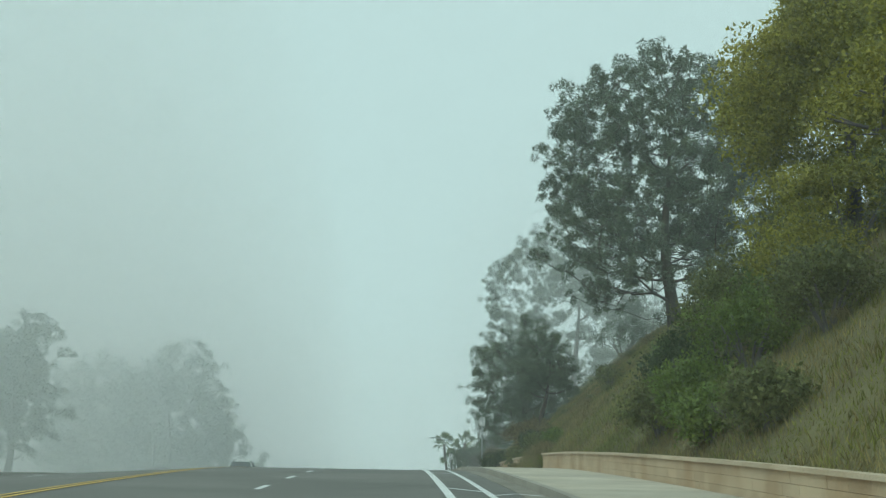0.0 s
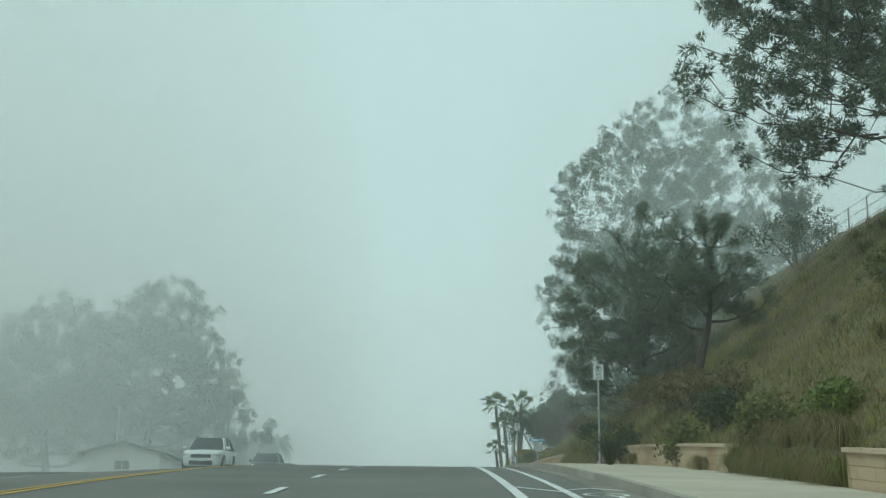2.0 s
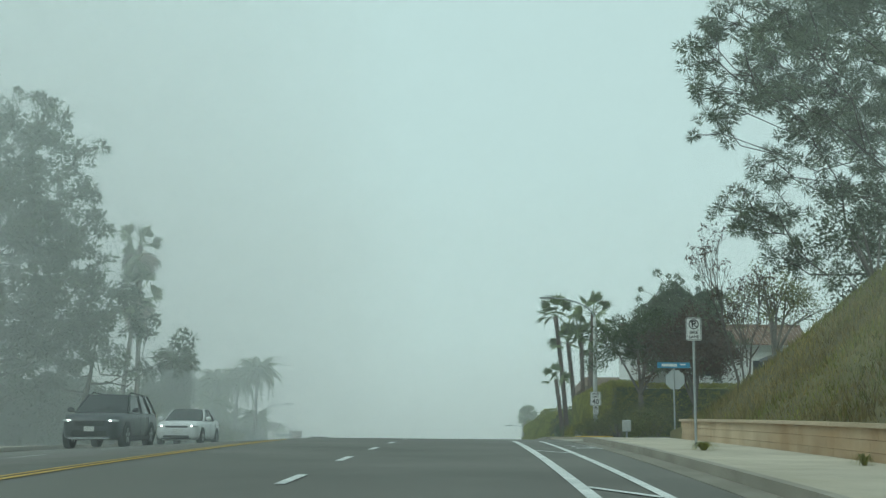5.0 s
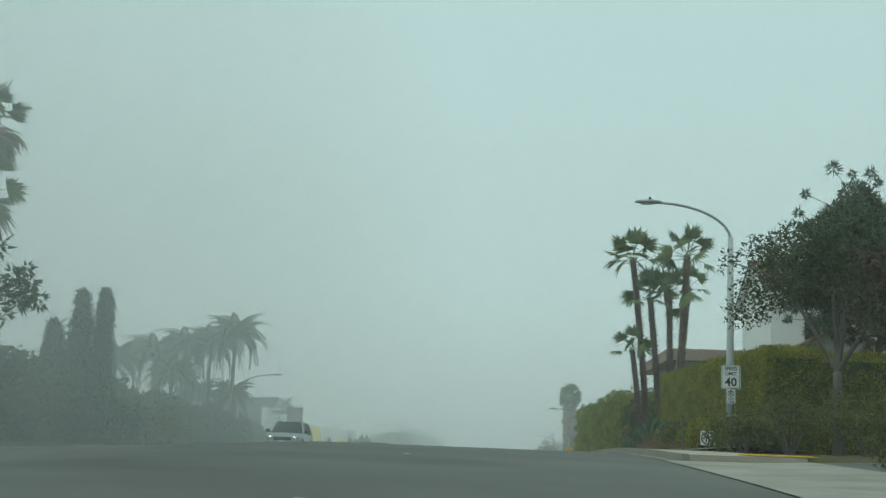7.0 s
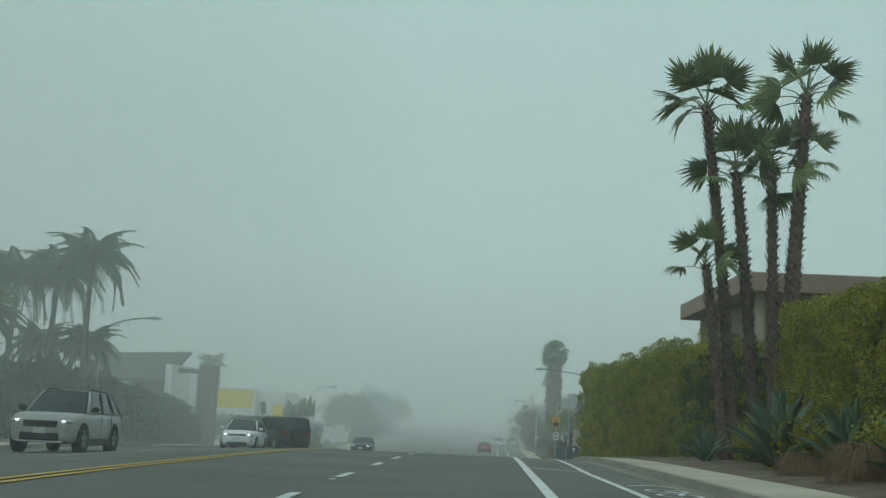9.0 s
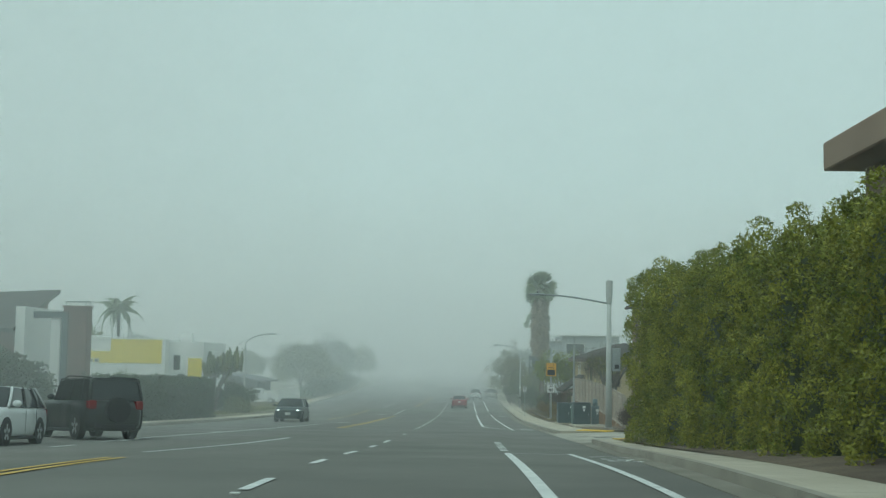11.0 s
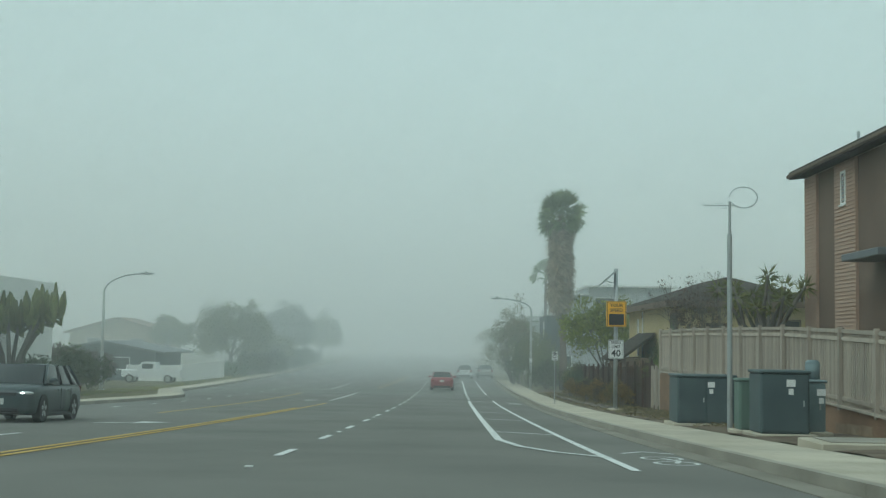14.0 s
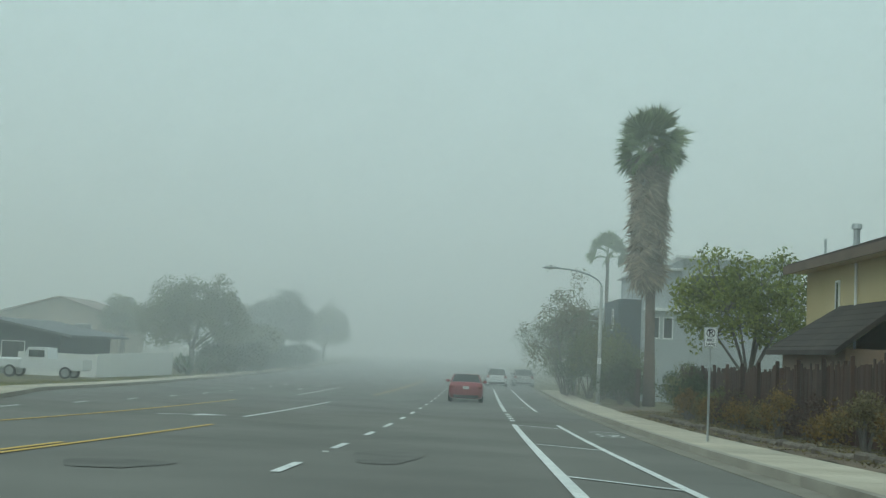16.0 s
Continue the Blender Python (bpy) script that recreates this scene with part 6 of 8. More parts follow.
for c in range(8):
    y = 233.0 + (0.2 if c % 2 else 0)
    while y < 263.5:
        e = min(y + 0.8, 263.7)
        z0, z1 = c * 0.2, min(c * 0.2 + 0.194, float(wall_top((y + e) / 2)))
        if z1 - z0 > 0.05:
            o = rr.uniform(-0.005, 0.005)
            part("brick", Shape().box(10.842 + 0.4 * o, 11.0, y + 0.001, e - 0.003, z0, z1, Matrix.Translation((float(road_x(y)), 0, float(road_z((y + e) / 2))))), FLAKED if c < 3 and rr.random() < 0.5 - 0.15 * c else BRICK_WALL, brick_base)
        y = e
gate = thing("fence", "low pale grey wooden fence beside the brick wall", "fence")
for k in range(16):
    f = part("picket", picket, None, gate)
    f.matrix_local = Matrix.Translation(W(10.95, 263.85 + k * 0.138, 0.35))
for k in range(3):
    f = part("post", fence_post, None, gate)
    f.matrix_local = Matrix.Translation(W(10.9, 263.9 + k * 1.05, 0.3))

board = [mesh_of("board", Shape().box(-0.012, 0.012, -0.068, 0.068, 0, h, bevel=0.004), FENCE_BROWN) for h in (1.86, 1.93, 2.02)]
brown = thing("fence", "dark brown weathered board fence with uneven tops", "fence")
for k in range(240):
    y = 266.15 + k * 0.145
    f = part("board", board[rr.randrange(3)], None, brown)
    f.matrix_local = Matrix.Translation(W(11.0, y, 0.12)) @ pose(rr.uniform(-0.01, 0.01), 0, rr.uniform(-0.03, 0.03), rr.uniform(-1, 1), 0, rr.uniform(-3, 3))
tall_post = mesh_of("post", Shape().box(-0.05, 0.05, -0.05, 0.05, -0.1, 2.15, bevel=0.01), FENCE_BROWN)
for k in range(15):
    f = part("post", tall_post, None, brown)
    f.matrix_local = Matrix.Translation(W(10.92, 266.3 + k * 2.45, 0.1))
far_fence = thing("fence", "reddish brown board fence behind the lamp", "fence")
for k in range(60):
    f = part("board", board[rr.randrange(3)], None, far_fence)
    f.matrix_local = Matrix.Translation(W(10.6 + 0.01 * k, 312 + k * 0.15, 0.12))
edging = thing("stone_edging", "rough dark stones edging the bare planting bed", "edging")
for k in range(52):
    y = 264.0 + k * 0.62
    m_ = at(9.05 + 0.05 * math.sin(k), y) @ pose(0, 0, 0, 0, 0, rr.uniform(-12, 12))
    f = part("stone", Shape().box(-0.12, 0.12, -0.28, 0.28, -0.05, rr.uniform(0.1, 0.18), bevel=0.04), EDGE_STONE, edging)
    f.matrix_local = m_
low_wall = thing("stone_wall", "low grey stone wall beside the pavement", "wall")
for k in range(22):
    for c in range(3):
        f = part("stone", Shape().box(-0.18, 0.18, -0.24, 0.24, 0, 0.26, bevel=0.05), KERB, low_wall)
        f.matrix_local = at(9.2, 336.0 + k * 0.5 + (0.25 if c % 2 else 0), c * 0.26 - 0.05) @ pose(0, 0, 0, rr.uniform(-4, 4), 0, rr.uniform(-8, 8))
# thin fence on top of the bank
crest = thing("fence", "thin dark wire fence along the top of the bank", "fence")
for k in range(26):
    f = part("post", mesh_of("post", Shape().tube([(0, 0, -0.2), (0, 0, 1.3)], 0.03, 6), BARK), None, crest)
    f.matrix_local = at(20.4, 26 + k * 2.5)
for z in (0.35, 0.8, 1.25):
    part("wire", Shape().tube([G(20.4, 26 + k * 2.5, z) for k in range(26)], 0.012, 4), BARK, crest)


# ---- buildings ----
STUCCO_TAN = material("tan_stucco", (0.33, 0.27, 0.20), (0.39, 0.325, 0.245), 0.9, 0.5, 30, 0.15)
SIDING_RED = material("reddish_brown_siding", (0.33, 0.225, 0.165), (0.40, 0.285, 0.215), 0.85, 0.6, 20, 0.1)
PANEL_BROWN = material("dark_brown_panel", (0.13, 0.088, 0.062), (0.17, 0.12, 0.088), 0.85, 0.6, 20, 0.1)
STUCCO_WHITE = material("white_stucco", (0.68, 0.68, 0.66), (0.77, 0.77, 0.75), 0.9, 0.5, 30, 0.1)
STUCCO_YELLOW = material("faded_yellow_stucco", (0.40, 0.325, 0.17), (0.49, 0.41, 0.24), 0.9, 0.35, 12, 0.15)
STUCCO_GREY = material("grey_stucco", (0.38, 0.40, 0.405), (0.46, 0.48, 0.485), 0.9, 0.5, 30, 0.1)
STUCCO_DARK = material("dark_blue_grey_cladding", (0.06, 0.075, 0.085), (0.09, 0.105, 0.115), 0.8, 0.5, 30, 0.1)
PANEL_YELLOW = material("bright_yellow_panel", (0.70, 0.55, 0.02), (0.76, 0.60, 0.04), 0.7, 0.5, 30, 0.05)
STUCCO_BROWN = material("brown_stucco", (0.22, 0.16, 0.12), (0.28, 0.21, 0.16), 0.9, 0.5, 30, 0.1)
RED_BRICK = material("red_brick", (0.10, 0.052, 0.038), (0.16, 0.085, 0.062), 0.9, 1.0, 14, 0.3, each=0.15)
ROOF_DARK = material("dark_roof_shingle", (0.034, 0.028, 0.024), (0.066, 0.055, 0.047), 0.95, 0.8, 14, 0.5)
ROOF_GREY = material("grey_roofing", (0.14, 0.15, 0.16), (0.2, 0.21, 0.22), 0.9, 0.8, 14, 0.3)
ROOF_TILE = material("terracotta_tile", (0.15, 0.098, 0.072), (0.22, 0.152, 0.112), 0.9, 1.5, 14, 0.3, each=0.2)
TRIM_WHITE = material("white_trim", (0.7, 0.7, 0.68), (0.78, 0.78, 0.76), 0.6, 1, 20, 0)
TRIM_BROWN = material("brown_trim", (0.11, 0.08, 0.06), (0.16, 0.12, 0.09), 0.8, 1, 20, 0)
GLASS = material("dark_window_glass", (0.02, 0.024, 0.026), (0.03, 0.034, 0.036), 0.08, 1, 20, 0, gloss=0.8)
FACE_ROAD = pose(0, 0, 0, 0, 0, -90)  # local -y looks to the road from the near side


def window(parent, m, w, h, frame_mat=None, panes=1, proud=0.03, sill=True):
    """A window: frame, panes of dark glass and a sill, on a wall that faces local -y."""
    win = part("window", Shape().box(-w / 2 - 0.06, w / 2 + 0.06, -proud, 0.02, h / 2, h / 2 + 0.06).box(-w / 2 - 0.06, w / 2 + 0.06, -proud, 0.02, -h / 2 - 0.06, -h / 2)
               .box(-w / 2 - 0.06, -w / 2, -proud, 0.02, -h / 2, h / 2).box(w / 2, w / 2 + 0.06, -proud, 0.02, -h / 2, h / 2), frame_mat or TRIM_WHITE, parent)
    win.matrix_local = m
    for k in range(panes):
        x0 = -w / 2 + k * w / panes
        part("pane", Shape().box(x0 + 0.02, x0 + w / panes - 0.02, -0.012, 0.012, -h / 2 + 0.015, h / 2 - 0.015), GLASS, win)
    if sill:
        part("sill", Shape().box(-w / 2 - 0.1, w / 2 + 0.1, -proud - 0.04, 0.0, -h / 2 - 0.1, -h / 2 - 0.06), frame_mat or TRIM_WHITE, win)
    return win


def lap_wall(x0, x1, y, z0, z1, pitch=0.115, thick=0.2, m=None):
    """A wall of overlapping boards that faces local -y."""
    n = int((z1 - z0) / pitch)
    out = []
    for k in range(n):
        a, b = z0 + k * (z1 - z0) / n, z0 + (k + 1) * (z1 - z0) / n
        out += [(y - 0.028, a), (y, b)]
    out += [(y + thick, z1), (y + thick, z0)]
    return Shape().profile(out, x0, x1, m)


def slope_roof(corners_low, corners_high, thick=0.16):
    """One roof plane as a thick slab between its low and high edges."""
    a, b = [Vector(p) for p in corners_low]
    d, c = [Vector(p) for p in corners_high]
    t = Vector((0, 0, -thick))
    return Shape().add([a, b, c, d, a + t, b + t, c + t, d + t], [(0, 1, 2, 3), (7, 6, 5, 4), (0, 4, 5, 1), (1, 5, 6, 2), (2, 6, 7, 3), (3, 7, 4, 0)])


def flats():
    """Two-storey flats with reddish boards, dark panels and a low wing at the corner."""
    o = W(14.1, 254.7, 0)
    house = thing("apartment_building", "two-storey tan and brown apartment building with flat roofs", "building", Matrix.Translation(o))
    # local: x away from the road, y back along the road is negative
    base, top = -0.3, 8.45
    part("wall", Shape().box(0.2, 10, -13.4, 0, base, 8.3), STUCCO_TAN, house)
    road_side = Matrix.Translation((0.2, 0, 0)) @ FACE_ROAD
    # strips along the road side: local x of the face runs back along the road
    strips = [(-0.0, 1.3, "board"), (1.3, 3.2, "dark_low"), (3.2, 5.2, "board"), (5.2, 7.5, "dark"), (7.5, 9.4, "entry"), (9.4, 11.2, "stucco"), (11.2, 13.4, "board")]
    for a, b, kind in strips:
        y0, y1 = -b, -a
        if kind == "board":
            f = part("siding", lap_wall(a, b, -0.12, base, 8.1), SIDING_RED, house)
            f.matrix_local = Matrix.Translation((0.2, 0, 0)) @ FACE_ROAD
        elif kind.startswith("dark"):
            f = part("panel", Shape().box(a, b, -0.05, 0.05, base, 8.1), PANEL_BROWN, house)
            f.matrix_local = Matrix.Translation((0.2, 0, 0)) @ FACE_ROAD
        elif kind == "entry":
            f = part("panel", Shape().box(a, b, -0.04, 0.05, base, 8.1), STUCCO_TAN, house)
            f.matrix_local = Matrix.Translation((0.2, 0, 0)) @ FACE_ROAD
    window(house, road_side @ Matrix.Translation((4.1, -0.13, 7.3)), 0.35, 0.9)
    window(house, road_side @ Matrix.Translation((8.5, -0.05, 2.6)), 0.5, 3.2, TRIM_WHITE, 1)
    for k in range(3):
        part("glazing_bar", Shape().box(8.25, 8.75, -0.085, -0.06, 1.7 + k * 0.8, 1.76 + k * 0.8), TRIM_WHITE, house).matrix_local = road_side
    window(house, road_side @ Matrix.Translation((10.6, -0.03, 6.2)), 0.55, 2.2)
    part("canopy", Shape().box(6.6, 9.6, -1.0, 0.0, 4.9, 5.1, bevel=0.02), ROOF_GREY, house).matrix_local = road_side
    part("downpipe", Shape().tube([(0.12, -0.15, 8.1), (0.12, -0.15, -0.2)], 0.04, 7), TRIM_BROWN, house)
    part("lamp", Shape().box(4.0, 4.12, -0.24, -0.14, 2.9, 3.1), SIGN_BLACK, house).matrix_local = road_side
    # near block steps forward of the far one
    part("near_wall", Shape().box(-0.4, 10, -20.5, -13.4, base, 7.2), STUCCO_TAN, house)
    f = part("siding", lap_wall(13.4, 15.3, -0.1, base, 7.0), SIDING_RED, house)
    f.matrix_local = Matrix.Translation((-0.4, 0, 0)) @ FACE_ROAD
    f = part("panel", Shape().box(15.3, 17.2, -0.06, 0.03, base, 7.0), PANEL_BROWN, house)
    f.matrix_local = Matrix.Translation((-0.4, 0, 0)) @ FACE_ROAD
    f = part("siding", lap_wall(3.2, 9.6, 0.0, 4.4, 7.2), SIDING_RED, house)
    f.matrix_local = Matrix.Translation((0, -20.55, 0))
    window(house, Matrix.Translation((5.2, -20.6, 6.2)), 0.3, 0.75, TRIM_WHITE, 1)
    # roofs, sloping up away from the road
    part("roof", slope_roof([(-0.35, -13.6, 8.35), (-0.35, 0.4, 8.35)], [(10.4, -13.6, 9.6), (10.4, 0.5, 9.6)], 0.25), ROOF_DARK, house)
    part("roof", slope_roof([(-1.0, -21.2, 7.15), (-1.0, -13.3, 7.15)], [(10.4, -21.2, 8.9), (10.4, -13.3, 8.9)], 0.25), ROOF_DARK, house)
    part("gutter", Shape().tube([(-0.37, -13.6, 8.2), (-0.37, 0.4, 8.2)], 0.07, 7), TRIM_BROWN, house)
    part("gutter", Shape().tube([(-1.02, -21.2, 7.0), (-1.02, -13.3, 7.0)], 0.07, 7), TRIM_BROWN, house)
    part("tower", Shape().box(1.6, 5.0, -19.0, -16.0, 7.6, 9.0), STUCCO_BROWN, house)
    part("tower_roof", slope_roof([(1.0, -19.8, 9.15), (1.0, -15.2, 9.35)], [(6.0, -19.8, 8.85), (6.0, -15.2, 9.05)], 0.22), ROOF_GREY, house)
    part("roof_vent", Shape().tube([(1.0, -9.5, 8.5), (1.0, -9.5, 9.25), (1.0, -9.5, 9.27), (1.0, -9.5, 9.45)], [0.13, 0.13, 0.2, 0.17], 10), STEEL, house)
    part("roof_vent", Shape().tube([(0.4, -4.5, 8.4), (0.4, -4.5, 8.95)], 0.05, 8), STEEL, house)
    part("roof_vent", Shape().tube([(0.8, -7.0, 8.4), (0.8, -7.0, 8.8)], 0.05, 8), STEEL, house)
    # low wing at the corner
    part("wing_wall", Shape().box(-0.6, 9.5, -24.6, -20.5, -0.3, 4.1), STUCCO_TAN, house)
    part("wing_roof", slope_roof([(-1.2, -25.2, 4.0), (-1.2, -20.2, 4.5)], [(10.0, -25.2, 5.0), (10.0, -20.2, 5.6)], 0.2), ROOF_GREY, house)
    for x, w, h, z in ((-0.1, 0.15, 0.5, 3.05), (0.65, 0.15, 0.5, 3.0), (2.4, 0.3, 0.3, 3.65), (2.1, 0.95, 1.3, 2.45), (5.2, 0.45, 0.45, 3.5), (5.0, 1.5, 1.9, 1.8)):
        window(house, Matrix.Translation((x, -24.62, z)), w, h, TRIM_WHITE if w < 0.6 else TRIM_BROWN, 1)
    return house


flats()


def hip_house():
    """Yellow house with a wide dark hipped roof."""
    house = thing("house", "faded yellow house with a dark low hipped roof", "house", Matrix.Translation(W(12.5, 289.5, 0)))
    e = 5.6  # the eaves stand level while the road falls
    part("wall", Shape().box(0.6, 7.2, -16.4, -0.6, -1.5, e - 0.1), STUCCO_YELLOW, house)
    eave = [(0, -17, e), (0, 0, e), (7.8, 0, e), (7.8, -17, e)]
    v = [Vector(p) for p in (*eave, (3.9, -12.6, e + 1.35), (3.9, -4.4, e + 1.35))]
    v += [p + Vector((0, 0, -0.16)) for p in v[:4]]
    part("roof", Shape().add(v, [(0, 4, 5, 1), (1, 5, 2), (2, 5, 4, 3), (3, 4, 0), (6, 7, 8, 9), (0, 1, 7, 6), (1, 2, 8, 7), (2, 3, 9, 8), (3, 0, 6, 9)]), ROOF_DARK, house)
    part("fascia", Shape().box(-0.05, 0.0, -17.05, 0.05, e - 0.3, e - 0.02).box(-0.05, 7.8, -17.05, -17.0, e - 0.3, e - 0.02), TRIM_BROWN, house)
    part("soffit", Shape().box(0.02, 0.6, -16.95, -0.05, e - 0.26, e - 0.2), STUCCO_YELLOW, house)
    for k in range(26):  # courses of shingle as thin steps down the road side
        u = (k + 0.5) / 26
        part("shingle_course", slope_roof([(3.9 * u - 0.02, -17 + 4.4 * u, e + 1.35 * u + 0.022), (3.9 * u - 0.02, -4.4 * u, e + 1.35 * u + 0.022)], [(3.9 * u + 0.16, -17 + 4.4 * u + 0.2, e + 1.35 * u + 0.08), (3.9 * u + 0.16, -4.4 * u - 0.2, e + 1.35 * u + 0.08)], 0.03), ROOF_DARK, house)
    road_side = Matrix.Translation((0.6, 0, 0)) @ FACE_ROAD
    window(house, road_side @ Matrix.Translation((15.45, -0.02, 4.35)), 1.7, 1.2, TRIM_BROWN, 2)
    window(house, road_side @ Matrix.Translation((4.2, -0.02, 3.9)), 0.28, 1.9, TRIM_WHITE, 1)
    window(house, Matrix.Translation((2.4, -16.42, 3.9)), 1.0, 1.2, TRIM_BROWN, 1)
    window(house, Matrix.Translation((5.6, -16.42, 4.2)), 1.6, 1.0, TRIM_BROWN, 2)
    part("downpipe", Shape().tube([(0.52, -6.2, e - 0.3), (0.52, -6.2, 0.2)], 0.04, 7), TRIM_WHITE, house)
    part("roof_vent", Shape().tube([(1.3, -3.6, e + 0.4), (1.3, -3.6, e + 0.95), (1.3, -3.6, e + 0.97), (1.3, -3.6, e + 1.12)], [0.1, 0.1, 0.17, 0.15], 10), STEEL, house)
    part("roof_vent", Shape().tube([(0.9, -1.6, e + 0.2), (0.9, -1.6, e + 0.8)], 0.04, 8), STEEL, house)
    return house


hip_house()
lean = thing("garden_shed", "garden shed with a steep dark shingled roof", "shed", Matrix.Translation(W(11.5, 282.0, 0.1)))
part("wall", Shape().box(0.0, 1.4, -3.2, 3.2, -0.3, 2.5), STUCCO_BROWN, lean)
part("roof", slope_roof([(-0.4, -3.7, 2.45), (-0.4, 3.7, 2.45)], [(1.5, -3.0, 3.75), (1.5, 3.0, 3.75)], 0.14), ROOF_DARK, lean)
for k in range(7):
    u = (k + 0.5) / 7
    part("shingle_course", slope_roof([(-0.4 + 1.9 * u, -3.7 + 0.7 * u, 2.47 + 1.3 * u), (-0.4 + 1.9 * u, 3.7 - 0.7 * u, 2.47 + 1.3 * u)], [(-0.16 + 1.9 * u, -3.7 + 0.7 * u + 0.1, 2.64 + 1.3 * u), (-0.16 + 1.9 * u, 3.7 - 0.7 * u - 0.1, 2.64 + 1.3 * u)], 0.03), ROOF_DARK, lean)


def simple_house(m, w, d, h, wall_mat, roof_mat, label, rise=1.4, over=0.5, windows=(), name="house", gable=True):
    """A plain house with a pitched roof; local -y faces back along the road."""
    house = thing(name, label, "house", m)
    part("wall", Shape().box(0, w, 0, d, -0.5, h), wall_mat, house)
    if gable:
        part("roof", slope_roof([(-over, -over, h - 0.05), (-over, d + over, h - 0.05)], [(w / 2, -over, h + rise), (w / 2, d + over, h + rise)]), roof_mat, house)
        part("roof", slope_roof([(w + over, d + over, h - 0.05), (w + over, -over, h - 0.05)], [(w / 2, d + over, h + rise), (w / 2, -over, h + rise)]), roof_mat, house)
        part("gable", Shape().add([(0, 0, h), (w, 0, h), (w / 2, 0, h + rise - 0.15), (0, 0.15, h), (w, 0.15, h), (w / 2, 0.15, h + rise - 0.15)], [(0, 1, 2), (5, 4, 3), (0, 3, 4, 1), (1, 4, 5, 2), (2, 5, 3, 0)]), wall_mat, house)
    else:
        part("roof", Shape().box(-over, w + over, -over, d + over, h, h + rise, bevel=0.05), roof_mat, house)
    for x, z, ww, hh in windows:
        window(house, Matrix.Translation((x, -0.01, z)), ww, hh, TRIM_WHITE, 2 if ww > 0.8 else 1)
    return house


# near side, before the palms
simple_house(Matrix.Translation(W(16.0, 121.5, 0.2)), 9, 10, 3.9, STUCCO_TAN, ROOF_GREY, "pale house with a shallow grey roof behind the bank", 1.2, 0.6, ((1.2, 3.0, 1.0, 0.9),))
tile = thing("house", "white two-storey stucco house with a terracotta tile roof", "house", Matrix.Translation(W(11.9, 151.8, 0)))
part("wall", Shape().box(0, 11, 0, 6.0, -0.3, 6.55), STUCCO_WHITE, tile)
for x in (0.0, 10.8):
    part("gable", Shape().add([(x, 0, 6.55), (x, 6.0, 6.55), (x, 3.0, 7.85), (x + 0.2, 0, 6.55), (x + 0.2, 6.0, 6.55), (x + 0.2, 3.0, 7.85)], [(0, 1, 2), (5, 4, 3), (0, 3, 4, 1), (1, 4, 5, 2), (2, 5, 3, 0)]), STUCCO_WHITE, tile)
for near in (True, False):
    wave = Shape()
    a, b = (-0.5, 3.0) if near else (6.5, 3.0)
    for k in range(42):
        x0 = -0.3 + k * 11.6 / 42
        x1 = x0 + 11.6 / 42 * 0.96
        for q in range(9):
            ya, yb = a + (b - a) * q / 9, a + (b - a) * (q + 1.06) / 9
            za, zb = 6.42 + 1.55 * q / 9, 6.42 + 1.55 * (q + 1.06) / 9
            wave.add([(x0, ya, za), ((x0 + x1) / 2, ya, za + 0.11), (x1, ya, za), (x1, yb, zb - 0.03), ((x0 + x1) / 2, yb, zb + 0.08), (x0, yb, zb - 0.03)], [(0, 1, 4, 5), (1, 2, 3, 4), (2, 1, 0)])
    part("roof_tiles", wave, ROOF_TILE, tile)
    inner = a + (0.1 if near else -0.1)
    part("roof", slope_roof([(-0.25, inner, 6.38), (11.25, inner, 6.38)], [(-0.25, 3.0, 7.9), (11.25, 3.0, 7.9)], 0.1), TRIM_WHITE, tile)
part("ridge_tiles", Shape().tube([(-0.32, 3.0, 7.98), (11.3, 3.0, 7.98)], 0.12, 8), ROOF_TILE, tile)
part("cornice", Shape().box(-0.06, 11.06, -0.14, 0.0, 6.05, 6.38, bevel=0.03).box(-0.04, 11.04, -0.07, 0.0, 5.82, 5.92), TRIM_WHITE, tile)
for x, w_ in ((1.9, 1.3), (4.6, 1.1), (8.2, 1.3)):
    window(tile, Matrix.Translation((x, -0.01, 5.0)), w_, 1.0, TRIM_WHITE, 2)
part("attic_vent", Shape().box(-0.03, 0.02, 2.75, 3.25, 6.85, 7.25, bevel=0.01), LAMP_GREY, tile)
porch = part("porch", Shape().profile([(-2.2, -0.3), (0.0, -0.3), (0.0, 4.35), (-2.2, 4.35)], 0.9, 3.4), STUCCO_WHITE, tile)
part("porch_gable", Shape().add([(0.9, -2.2, 4.35), (3.4, -2.2, 4.35), (2.15, -2.2, 5.0), (0.9, 0, 4.35), (3.4, 0, 4.35), (2.15, 0, 5.0)], [(0, 1, 2), (5, 4, 3), (0, 2, 5, 3), (1, 4, 5, 2), (0, 3, 4, 1)]), STUCCO_WHITE, porch)
for e, sx in ((0.6, 1), (3.7, -1)):
    part("porch_roof", slope_roof([(e, -2.45, 4.24), (e, -0.02, 4.24)], [(2.15 + 0.02 * sx, -2.45, 5.06), (2.15 + 0.02 * sx, -0.02, 5.06)], 0.12), ROOF_TILE, porch)
flat = thing("house", "brown flat-roofed house behind the hedge", "house", Matrix.Translation(W(12.0, 183.0, 0)))
part("wall", Shape().box(0.6, 9, 0, 14, -0.3, 6.6), STUCCO_BROWN, flat)
part("roof", Shape().box(-0.3, 9.6, -0.9, 14.6, 6.6, 7.35, bevel=0.04), STUCCO_BROWN, flat)
window(flat, Matrix.Translation((1.6, -0.01, 4.6)), 0.9, 1.8, TRIM_WHITE, 1)
part("pilaster", Shape().box(0.3, 0.6, -0.3, 0, -0.3, 6.6), STUCCO_TAN, flat)

